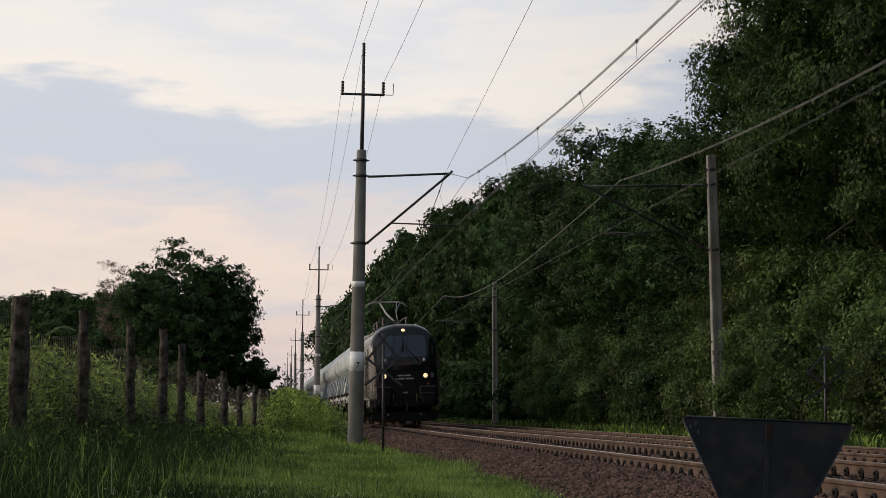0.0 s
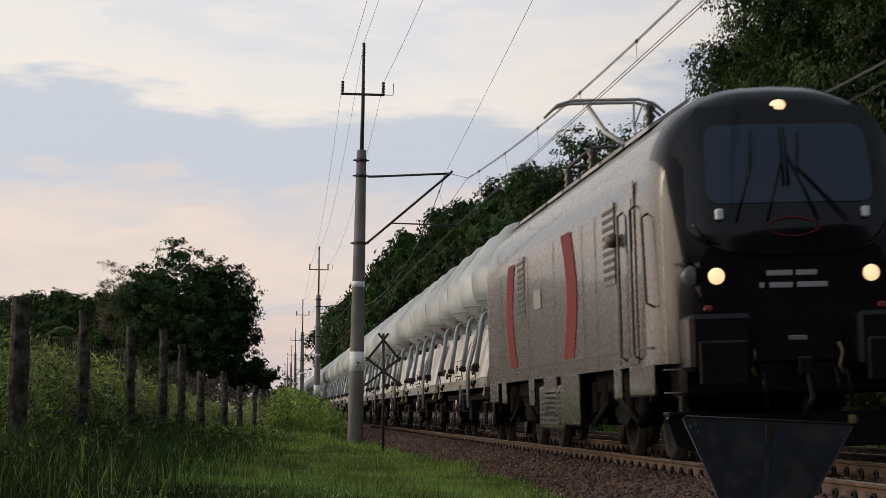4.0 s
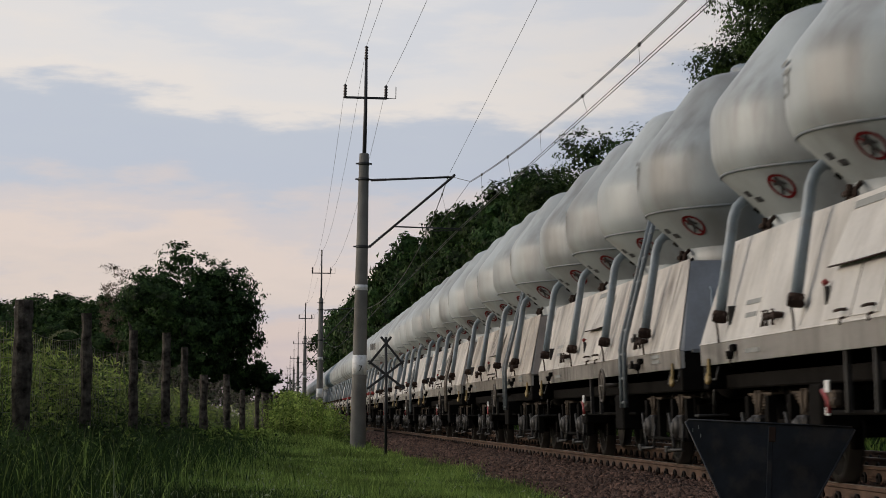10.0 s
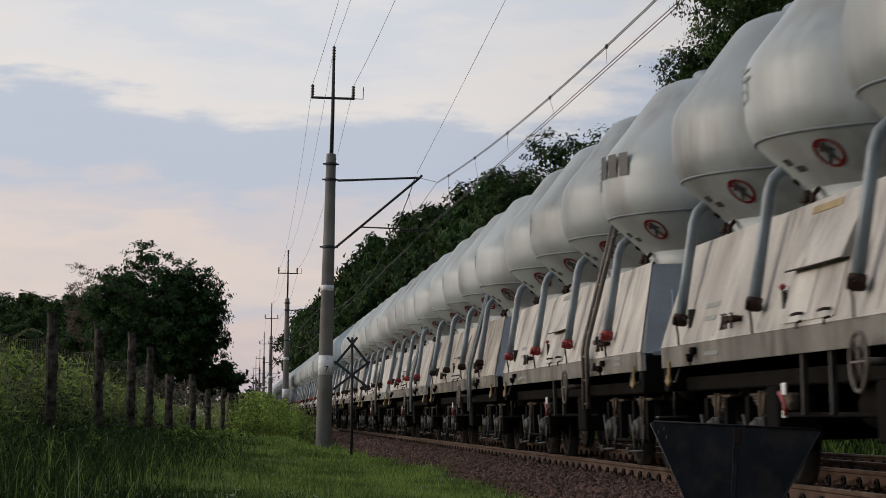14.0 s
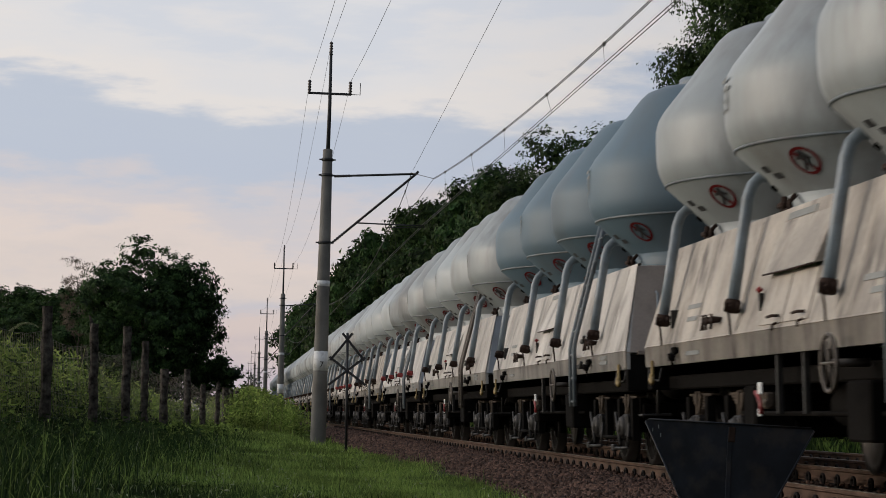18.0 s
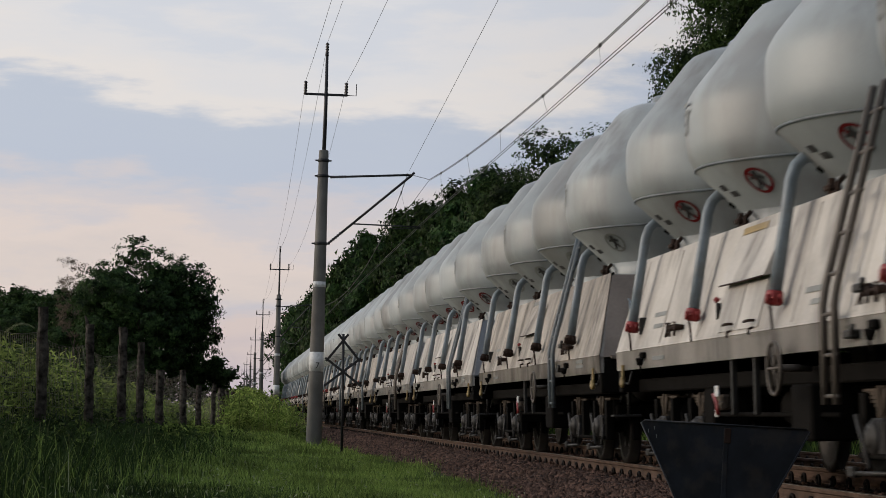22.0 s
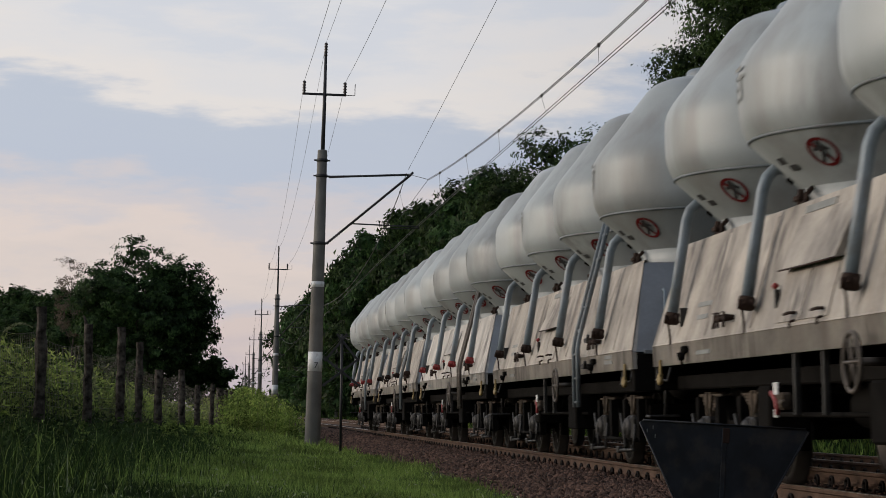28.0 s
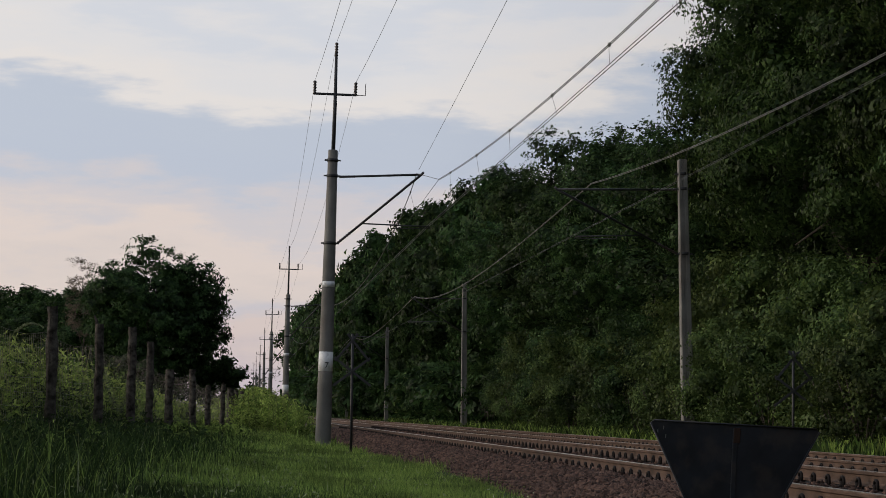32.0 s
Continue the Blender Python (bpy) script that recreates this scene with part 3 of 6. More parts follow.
def build_mast(x, y, line_pole=True, side=1, lean=0.0, number=True, reach=None, top=7.62, band=True, tip_at=0.72):
    """Concrete catenary mast with cantilever; side +1 reaches towards +X. Line poles carry a steel extension with a cross-arm."""
    lab = "concrete catenary mast with steel extension and cross-arm" if line_pole else "plain grey concrete catenary mast beside the trees"
    t = thing("catenary_mast", lab, "catenary mast", "masts along the track", Matrix.Translation((x, y, 0.0)) @ Matrix.Rotation(lean, 4, "Y"))
    reach = reach if reach else XC - x
    gz = ground_z(x, y) - 0.3
    col = Shape().lathe([(0.215, gz), (0.205, 0.5), (0.165, 4.5), (0.128, top - 0.02), (0.11, top), (0.0, top)], seg=20)
    if not line_pole:
        # square tapering post with chamfered arrises and a shallow recess in its face
        col = Shape()
        rings = [(0.168, gz), (0.150, 3.0), (0.118, top - 0.015), (0.105, top)]
        prof = [(1, -0.86), (1, 0.86), (0.86, 1), (-0.86, 1), (-1, 0.86), (-1, -0.86), (-0.86, -1), (-0.3, -1), (-0.24, -0.88), (0.24, -0.88), (0.3, -1), (0.86, -1)]
        vs = [(a * r, b * r, z) for r, z in rings for a, b in prof]
        k = len(prof)
        col.add(vs, [(i * k + q, i * k + (q + 1) % k, (i + 1) * k + (q + 1) % k, (i + 1) * k + q) for i in range(3) for q in range(k)] + [tuple(range(3 * k, 4 * k))])
    part("column", col, M_CONCRETE, t)
    for z in (6.92, 7.34, 5.10):
        r = 0.205 - 0.0105 * z
        c = Shape().lathe([(r, z - 0.04), (r + 0.02, z - 0.04), (r + 0.02, z + 0.04), (r, z + 0.04)], seg=16)
        c.box(-r - 0.09, r + 0.09, -0.03, 0.03, z - 0.02, z + 0.02, 0.005)
        part("clamp", c, M_DARKSTEEL, t)
    if band:
        for z, hgt, nm in ((4.0, 0.15, "paint_band"), (1.93, 0.52, "number_panel")):
            r0, r1 = 0.2095 - 0.0102 * (z - hgt / 2), 0.2095 - 0.0102 * (z + hgt / 2)
            b = Shape().lathe([(r0 - 0.01, z - hgt / 2), (r0 + 0.003, z - hgt / 2), (r1 + 0.003, z + hgt / 2), (r1 - 0.01, z + hgt / 2)], seg=20)
            pb = part(nm, b, M_WHITEPAINT, t, "white painted band" if nm == "paint_band" else "white painted number panel")
            if nm == "number_panel" and number:
                me = text_mesh("7", 0.22, "digit")
                me.materials.clear()
                me.materials.append(M_INK)
                part("digit", me, None, pb, "painted black digit 7", at=Matrix.Translation((0.02, -0.201, 1.76)) @ Matrix.Rotation(radians(90), 4, "X"))
    if line_pole:
        part("extension_tube", Shape().tube([(0, 0, top - 0.9), (0.01, 0, top + 1.2), (0.0, 0, 10.28)], [0.06, 0.05, 0.038], 10), M_DARKSTEEL, t)
        arm = Shape().box(-0.58, 0.58, -0.035, 0.035, 9.10, 9.16, 0.01)
        arm.tube([(0.55, 0, 9.13), (0.82, 0, 9.13), (0.82, 0, 9.45)], 0.012, 5)
        part("cross_arm", arm, M_DARKSTEEL, t)
        for px, z0 in ((-0.55, 9.16), (0.55, 9.16), (0.0, 10.22)):
            s = Shape()
            insulator(s, (px, 0, z0 - 0.06), (px, 0, z0 + 0.32))
            part("pin_insulator", s, M_PORCELAIN, t)
    # cantilever: top tube, strut, steady arm
    d = side
    tip = (d * reach * tip_at, 0, 7.05 if tip_at < 1 else 6.93)
    root_t, root_b = (d * 0.19, 0, 6.90), (d * 0.19, 0, 5.10)
    s = Shape()
    s.tube([Vector(root_t).lerp(Vector(tip), 0.2), tip], 0.030, 8)
    part("top_tube", s, M_DARKSTEEL, t)
    s = Shape()
    s.tube([Vector(root_b).lerp(Vector(tip), 0.16), tip, Vector(tip) + Vector((d * 0.06, 0, 0.07))], 0.034, 8)
    part("strut", s, M_DARKSTEEL, t)
    for a, f0, f1 in ((root_t, 0.0, 0.2), (root_b, 0.0, 0.16)):
        s = Shape()
        insulator(s, Vector(a).lerp(Vector(tip), f0), Vector(a).lerp(Vector(tip), f1), 0.045, 6)
        part("rod_insulator", s, M_PORCELAIN, t)
    s = Shape()
    mid = Vector(root_b).lerp(Vector(tip), 0.29)
    end = reach * 0.80 if line_pole else reach * 1.12
    s.tube([mid, (d * end, 0, mid.z - 0.02)], 0.020, 6)
    s.tube([(d * end * 0.62, 0, mid.z), (d * end * 0.62, 0, mid.z - 0.10), (d * (end + 0.02), 0, mid.z - 0.06)], 0.013, 6)
    part("steady_arm", s, M_DARKSTEEL, t)
    return t


MASTS = [(2.36, 60.5, 0.019), (2.98, 136.0, 0.011), (3.05, 200.0, 0.008), (3.35, 271.0, 0.004), (3.55, 341.0, 0.01), (3.7, 412.0, 0.0), (3.8, 482.0, 0.006)]
for i, (mx_, my_, ln_) in enumerate(MASTS):
    build_mast(mx_, my_, lean=ln_, number=(i == 0))
build_mast(2.3, -10.0, lean=0.01, number=False)
MASTS_R = [(12.53, 62.0, -0.026), (12.55, 124.0, -0.006), (12.6, 189.0, 0.0), (12.6, 256.0, 0.0), (12.6, 322.0, 0.0)]
TIPS_R = [1.3, 1.30, 1.05, 1.02, 1.02, 1.02]      # how far the arms reach, as shares of the way to the far track
for (mx_, my_, ln_), tp_ in zip(MASTS_R, TIPS_R[1:]):
    build_mast(mx_, my_, False, -1, ln_, False, mx_ - XC2, 7.74, False, tip_at=tp_)
build_mast(12.4, -6.0, False, -1, 0.0, False, 2.6, 7.65, False)


def sag_line(a, b, sag, n=14):
    a, b = Vector(a), Vector(b)
    return [a.lerp(b, i / n) - Vector((0, 0, 4 * sag * (i / n) * (1 - i / n))) for i in range(n + 1)]


def build_wires():
    left = [(2.3, -10.0)] + [(m[0], m[1]) for m in MASTS]
    right = [(12.4, -6.0)] + [(m[0], m[1]) for m in MASTS_R]
    for k, (off, z) in enumerate(((-0.37, 9.5), (0.2, 10.55), (0.75, 9.5))):
        line = tagged(new("power_line"), "thin overhead power line on pin insulators", "cable", "overhead cables")
        for (x0, y0), (x1, y1) in zip(left, left[1:]):
            part("span", Shape().tube(sag_line((x0 + off, y0, z), (x1 + off, y1, z), 0.9), 0.0052, 4, caps=False), M_WIRE, line)
    # near line: (hung from, bridle foot, lowest wire height, contact offset at the mast) span by span; the wires run on twin strands
    near_spans, far_spans = [], []
    for k, ((x0, y0), (x1, y1)) in enumerate(zip(left, left[1:])):
        a, b = x0 + (XC - x0) * 0.72, x1 + (XC - x1) * 0.72
        near_spans.append(((a, y0, 7.03), (b, y1, 7.03), 1.2, 5.60 if k == 0 else 5.10, 5.10, k == 0, 0.28))
    for k, ((x0, y0), (x1, y1)) in enumerate(zip(right, right[1:])):
        a, b = 9.75 if k else 9.45, 9.72
        far_spans.append(((a, y0, 7.0), (b, y1, 7.0), 0.98 if k == 0 else 1.12, 9.40, 9.40, False, -0.48 if k else 0.0))
    for spans, thick, line_mat in ((near_spans, 0.0075, M_WIRE), (far_spans, 0.0070, M_FENCEWIRE)):
        nm = tagged(new("overhead_line"), "twin messenger and contact wires over the railway track", "overhead line", "overhead cables")
        for (p, q, sag, c0, c1, bridle, swing) in spans:
            p, q = Vector(p), Vector(q)
            n = 24
            if bridle:
                # the strand drops from the cantilever's tip to a clamp, then hangs almost flat
                foot = Vector((5.06, 57.0, 6.52))
                top = [Vector((5.06 + (57.0 - y) * 0.008, y, 5.90 + 0.00085 * (y - 30.0) ** 2)) for y in [p.y + (foot.y - p.y) * i / n for i in range(n + 1)]]
                part("bridle", Shape().tube([q, foot], 0.008, 5, caps=False).tube([foot, (5.0, 66.0, 6.25)], 0.006, 5, caps=False), line_mat, nm)
            else:
                top = [v + Vector((swing * math.sin(math.pi * (i / n) ** 0.8), 0, 0)) for i, v in enumerate(sag_line(p, q, sag, n))]
            for dz in (-0.014, 0.014):
                part("messenger_wire", Shape().tube([v + Vector((0.01, 0, dz)) for v in top], thick, 5, caps=False), line_mat, nm)

            def contact(y):
                return c0 + (c1 - c0) * (y - p.y) / (q.y - p.y)
            for dx in (-0.028, 0.028):
                con = Shape().tube([(contact(y) + dx, y, 5.62) for y in (p.y, (p.y + q.y) / 2, q.y)], 0.0068 if line_mat is M_WIRE else 0.0042, 5, caps=False)
                part("contact_wire", con, M_WIRE, nm)
            for i in range(1, n, 2):
                v = top[i]
                part("dropper", Shape().tube([v, (contact(v.y) + (0.028 if i % 4 == 1 else -0.028), v.y - (0.12 if i % 4 == 1 else 0.0), 5.62)], 0.004, 4, caps=False), M_WIRE, nm)
                part("clamp", Shape().box(v.x - 0.012, v.x + 0.03, v.y - 0.03, v.y + 0.03, v.z - 0.035, v.z + 0.03, 0.008), M_WIRE, nm)
    t = Shape()
    t.tube(sag_line((4.82, 60.5, 7.12), (3.85, -10, 9.05), 0.1), 0.0046, 4, caps=False)
    tagged(part("feeder_cable", t, M_WIRE), "thin feeder cable rising from the cantilever tip", "cable", "overhead cables")


build_wires()


# ---- signs ----
def build_crossing_sign(x, y, height, label):
    """A double St Andrew's cross on a thin post, seen from behind."""
    gz = ground_z(x, y)
    t = thing("crossing_sign", label, "road sign", "", Matrix.Translation((x, y, gz)))
    part("post", Shape().tube([(0, 0, -0.2), (0, 0, height - gz)], 0.032, 8), M_DARKSTEEL, t)
    top = height - gz
    for n, (dx0, dz0, dx1, dz1) in enumerate(((-0.12, 0.0, 0.40, -0.64), (0.12, 0.0, -0.40, -0.64), (-0.42, -0.56, 0.44, -1.22), (0.42, -0.56, -0.44, -1.22))):
        c, d = Vector(((dx0 + dx1) / 2, -0.04 - 0.012 * (n % 2), top + (dz0 + dz1) / 2)), Vector((dx1 - dx0, 0, dz1 - dz0))
        m = Matrix.Translation(c) @ Matrix.Rotation(math.atan2(-d.z, d.x), 4, "Y")
        part("cross_board", Shape().box(-d.length / 2, d.length / 2, -0.005, 0.005, -0.028, 0.028, 0.003), M_DARKSTEEL, t, at=m)
    return t


build_crossing_sign(2.72, 53.0, 2.42, "dark double diagonal crossing sign on a thin post in grass")
build_crossing_sign(12.25, 49.0, 2.05, "dark double diagonal crossing sign before the forest edge")


def build_triangle_sign():
    """Inverted triangle sign seen from behind: folded plate, centre rib, rusty clamp, post."""
    x, y = 2.975, 13.3
    top_z, w, hgt = 0.535, 1.045, 0.95
    t = thing("triangle_sign", "back of a dark grey inverted triangle sign with centre rib", "railway sign", "", Matrix.Translation((x, y, top_z)) @ Matrix.Rotation(radians(2.6), 4, "Y") @ Matrix.Rotation(radians(4), 4, "Z"))
    tri = [(-w / 2, -0.015), (-w / 2 + 0.02, 0.0), (w / 2 - 0.02, 0.0), (w / 2, -0.015), (0.03, -hgt), (-0.03, -hgt)]
    s = Shape().prism(tri, "y", 0.0, 0.006)
    part("plate", s, M_SIGNBACK, t)
    rim = Shape()
    for a, b in ((tri[1], tri[2]), (tri[3], tri[4]), (tri[0], tri[5])):
        rim.tube([(a[0], -0.004, a[1]), (b[0], -0.004, b[1])], 0.006, 5)
    part("rim", rim, M_SIGNBACK, t)
    part("rib", Shape().box(-0.016, 0.016, -0.010, 0.0, -hgt + 0.06, -0.02, 0.004), M_SIGNBACK, t)
    part("clamp", Shape().box(-0.012, 0.030, -0.014, -0.002, -0.11, -0.02, 0.004), M_RUST, t, "rusty clamp")
    part("post", Shape().tube([(0, 0.03, -0.14), (0, 0.03, -1.05)], 0.024, 8), M_DARKSTEEL, t)
    for dx, dz in ((-0.44, -0.04), (-0.425, -0.09), (-0.475, -0.06)):
        part("paint_chip", Shape().box(dx - 0.002, dx + 0.002, -0.0045, -0.0005, dz - 0.012, dz + 0.010, 0.0005), M_MARKGREY, t)


build_triangle_sign()


# ---- fence ----
FENCE = [(16.5, 1.75, 0.08), (22.8, 1.73, 0.092), (28.0, 1.83, 0.070), (33.5, 1.83, 0.066), (38.6, 1.98, 0.078), (42.2, 1.84, 0.072), (47.0, 1.42, 0.088), (54.5, 1.56, 0.082), (60.5, 1.26, 0.076),
         (67.5, 1.38, 0.066), (73.0, 1.31, 0.125), (76.5, 1.28, 0.07), (81.0, 1.29, 0.08), (86.0, 1.25, 0.07), (90.0, 1.30, 0.075), (99.0, 1.3, 0.07)]      # along y, height, radius


def fence_x(y):
    return -2.5 + (y - 23.0) * 0.0478 + 0.05 * max(0.0, min(1.0, (30.0 - y) / 10.0))


def build_fence():
    rng = random.Random(3)
    t = thing("field_fence", "old field fence of rough wooden posts with wire mesh", "fence")
    for y, top, r in FENCE:
        x = fence_x(y)
        gz = ground_z(x, y)
        k = 14
        s = Shape()
        pts, rs = [], []
        lx, ly = rng.uniform(-0.03, 0.03), rng.uniform(-0.05, 0.05)
        for i in range(k):
            f = i / (k - 1)
            pts.append((x + lx * f + rng.uniform(-0.010, 0.010), y + ly * f, gz - 0.2 + (top - gz + 0.2) * f))
            rs.append(r * (1.08 - 0.12 * f + rng.uniform(-0.11, 0.11)))
        s.tube(pts, rs, 11, smooth=False)
        if abs(y - 33.5) < 0.1:
            s.tube([(x - 0.03, y, top - 0.10), (x - 0.05, y, top + 0.06), (x - 0.085, y, top + 0.13)], [0.035, 0.024, 0.008], 6, smooth=False)
        part("post", s, M_POST, t)
    for (y0, t0, _), (y1, t1, _) in zip(FENCE, FENCE[1:]):
        s = Shape()
        x0, x1 = fence_x(y0) - 0.08, fence_x(y1) - 0.08
        n = int((y1 - y0) / 0.16)
        top0, top1 = min(t0, 1.62) - 0.1, min(t1, 1.62) - 0.1
        for k in range(8):
            f = k / 7
            z0, z1 = 0.35 + (top0 - 0.35) * f, 0.25 + (top1 - 0.25) * f
            s.tube(sag_line((x0, y0, z0), (x1, y1, z1), 0.03 + 0.06 * f, 5), 0.0018, 3, caps=False)
        for i in range(n):
            f = (i + 0.5) / n
            sg = 4 * f * (1 - f)
            s.tube([(x0 + (x1 - x0) * f, y0 + (y1 - y0) * f, 0.3), (x0 + (x1 - x0) * f, y0 + (y1 - y0) * f, top0 + (top1 - top0) * f - 0.09 * sg)], 0.0015, 3, caps=False)
        part("wire_mesh", s, M_FENCEWIRE, t, "sagging woven wire mesh")


build_fence()

# ---- the train ----
CANT = -1.7
PITCH, WAGONS = 13.75, 32
HALF = 6.45                      # half a wagon, to the buffers' roots
VES_Y = (4.70, 1.565, -1.565, -4.70)
CONE = [(0.90, 2.47), (1.325, 2.872)]
END_FAR, END_NEAR = (6.13, 5.88), (-6.43, -5.68)      # body ends at the fold and at the deck
TRAIN, WHEELS = [], []


def cone_at(a, z, lift=0.0):
    """A point on the lower cone of a vessel: a is the angle from -x towards -y."""
    r = CONE[0][0] + (CONE[1][0] - CONE[0][0]) * (z - CONE[0][1]) / (CONE[1][1] - CONE[0][1]) + lift
    return (-r * math.cos(a), -r * math.sin(a), z - lift * 0.6)


def belly_at(a, z, lift):
    return (-(1.414 + lift) * math.cos(a), -(1.414 + lift) * math.sin(a), z)


def wrapped(fn, outline, inner=None, lift=0.004):
    """A flat outline (angle, height) laid on a curved wall; with an inner outline it is a ring."""
    s = Shape()
    n = len(outline)
    if inner is None:
        s.add([fn(a, z, lift) for a, z in outline], [tuple(range(n))])
    else:
        s.add([fn(a, z, lift) for a, z in outline] + [fn(a, z, lift) for a, z in inner], [(i, (i + 1) % n, n + (i + 1) % n, n + i) for i in range(n)])
    return s


def vessel_shape():
    prof = [(0.90, 2.47), (1.12, 2.678), (1.315, 2.862), (1.333, 2.888), (1.352, 2.920), (1.376, 2.965), (1.396, 3.02), (1.409, 3.09), (1.414, 3.20), (1.414, 3.34), (1.408, 3.44), (1.385, 3.53),
            (1.322, 3.635), (1.225, 3.755), (1.115, 3.885), (0.98, 4.06), (0.85, 4.22), (0.765, 4.325), (0.68, 4.40), (0.54, 4.455), (0.30, 4.49), (0.0, 4.50)]
    return Shape().lathe(prof, seg=40)


def make_wagon():
    w = thing("cement_wagon", "pale grey four-vessel cement wagon with slanted dirty sides", "railway wagon", "wagons of the freight train")
    vs_me = vessel_shape().mesh("vessel", M_SILO)
    ring = [(math.cos(i * math.pi / 12), math.sin(i * math.pi / 12)) for i in range(24)]
    sk = Shape().lathe([(0.90, 2.28), (0.91, 2.30), (0.91, 2.47), (0.88, 2.485)], seg=28)
    sk_me = sk.mesh("skirt", M_SILO)
    seam_me = Shape().lathe([(1.324, 2.868), (1.337, 2.870), (1.341, 2.882), (1.334, 2.894)], seg=40).mesh("weld_seam", M_LADDER_GREY)
    hat = Shape().lathe([(0.30, 4.46), (0.30, 4.55), (0.27, 4.58), (0.0, 4.59)], seg=16).box(-0.05, 0.05, 0.22, 0.42, 4.50, 4.58, 0.01)
    hat_me = hat.mesh("filling_hatch", M_HOSE)
    sr = wrapped(cone_at, [(0.63 + 0.15 * c / 1.18, 2.70 + 0.108 * s) for c, s in ring], [(0.63 + 0.120 * c / 1.18, 2.70 + 0.086 * s) for c, s in ring])
    sr.add([cone_at(0.63 + a / 1.18, 2.70 + z, 0.007) for a, z in ((-0.085, 0.065), (-0.062, 0.085), (0.085, -0.065), (0.062, -0.085))], [(0, 1, 2, 3)])
    sign_me = sr.mesh("warning_ring", M_SIGNRED)
    # a striding figure in one outline
    fig = [(-0.02, 0.09), (0.018, 0.09), (0.022, 0.058), (0.075, 0.028), (0.07, 0.008), (0.026, 0.022), (0.024, -0.012), (0.072, -0.072), (0.046, -0.082),
           (0.004, -0.026), (-0.036, -0.08), (-0.062, -0.072), (-0.022, -0.008), (-0.026, 0.018), (-0.08, 0.012), (-0.08, 0.032), (-0.032, 0.048)]
    si = Shape().add([cone_at(0.63 + a / 1.18, 2.70 + z * 0.9, 0.006) for a, z in fig], [tuple(range(len(fig)))])
    pict_me = si.mesh("warning_pictogram", M_INK)
    stencil = Shape()
    stencil.add([cone_at(a, z, 0.004) for a, z in ((0.04, 2.66), (0.16, 2.66), (0.16, 2.71), (0.04, 2.71))], [(0, 1, 2, 3)])
    stencil.add([cone_at(a, z, 0.004) for a, z in ((0.14, 2.60), (0.27, 2.60), (0.27, 2.645), (0.14, 2.645))], [(0, 1, 2, 3)])
    stencil_me = stencil.mesh("stencil_mark", M_INK)
    mk = Shape()
    mk.add([belly_at(a, z, 0.006) for a, z in ((-0.20, 3.46), (0.02, 3.46), (0.02, 3.495), (-0.20, 3.495))], [(0, 1, 2, 3)])
    for a0, a1, z0, z1 in ((-0.19, -0.16, 3.20, 3.42), (-0.16, -0.09, 3.20, 3.235), (-0.16, -0.10, 3.295, 3.325), (-0.16, -0.09, 3.385, 3.42), (-0.05, 0.05, 3.385, 3.42), (-0.015, 0.015, 3.20, 3.385)):
        mk.add([belly_at(a, z, 0.006) for a, z in ((a0, z0), (a1, z0), (a1, z1), (a0, z1))], [(0, 1, 2, 3)])
    mark_me = mk.mesh("faded_mark", M_MARKGREY)
    for i, y in enumerate(VES_Y):
        m = Matrix.Translation((0, y, 0))
        v = part("vessel", vs_me, None, w, at=m)
        part("skirt", sk_me, None, v)
        part("weld_seam", seam_me, None, v)
        part("filling_hatch", hat_me, None, v)
        part("warning_ring", sign_me, None, v, "red prohibition ring")
        part("warning_pictogram", pict_me, None, v)
        part("stencil_mark", stencil_me, None, v)
        if i % 2 == 1:
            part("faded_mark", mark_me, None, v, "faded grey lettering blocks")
    # hopper body: slanted sheets, a little dented, over an upright skirt; the ends lean in
    def end_y(z, far):
        a, b = END_FAR if far else END_NEAR
        return a + (b - a) * max(0.0, min(1.0, (z - 1.305) / 0.985))

    def skin(sec):
        """A cross-section (x, z) drawn out between the leaning ends."""
        n = len(sec)
        vs = [(x, end_y(z, False), z) for x, z in sec] + [(x, end_y(z, True), z) for x, z in sec]
        return Shape().add(vs, [tuple(reversed(range(n))), tuple(range(n, 2 * n))] + [(i, (i + 1) % n, n + (i + 1) % n, n + i) for i in range(n)])
    dent = np.random.default_rng(12)
    waves = [(dent.uniform(0.8, 4.5), dent.uniform(0, 6.3), dent.uniform(0.5, 3.0), dent.uniform(0, 6.3)) for _ in range(7)]
    for sx in (-1, 1):
        s = skin([(sx * x, z) for x, z in ((1.318, 1.10), (1.322, 1.30), (1.02, 2.285), (0.99, 2.285), (1.28, 1.29), (1.28, 1.10))])
        cols, zs = 64, (1.318, 1.42, 1.55, 1.70, 1.85, 2.0, 2.15, 2.29)
        vs = []
        for z in zs:
            for c in range(cols + 1):
                y = end_y(z, False) + (end_y(z, True) - end_y(z, False)) * c / cols
                push = 0.0 if z in (zs[0], zs[-1]) else 0.0011 * sum(math.sin(a * y + b) * math.sin(k * 2.2 * z + e) for a, b, k, e in waves)
                vs.append((sx * (1.332 - 0.292 * (z - 1.318) / 0.972 + push), y, z))
        s.add(vs, [(r * (cols + 1) + c, r * (cols + 1) + c + 1, (r + 1) * (cols + 1) + c + 1, (r + 1) * (cols + 1) + c) for r in range(len(zs) - 1) for c in range(cols)], 0, True)
        lip = [(1.33, 1.10), (1.335, 1.298), (1.343, 1.304), (1.332, 1.318)]
        lv = [(sx * x, end_y(z, far), z) for far in (False, True) for x, z in lip]
        s.add(lv, [(k, k + 1, 5 + k, 4 + k) for k in range(3)] + [(0, 4, 5, 1)])
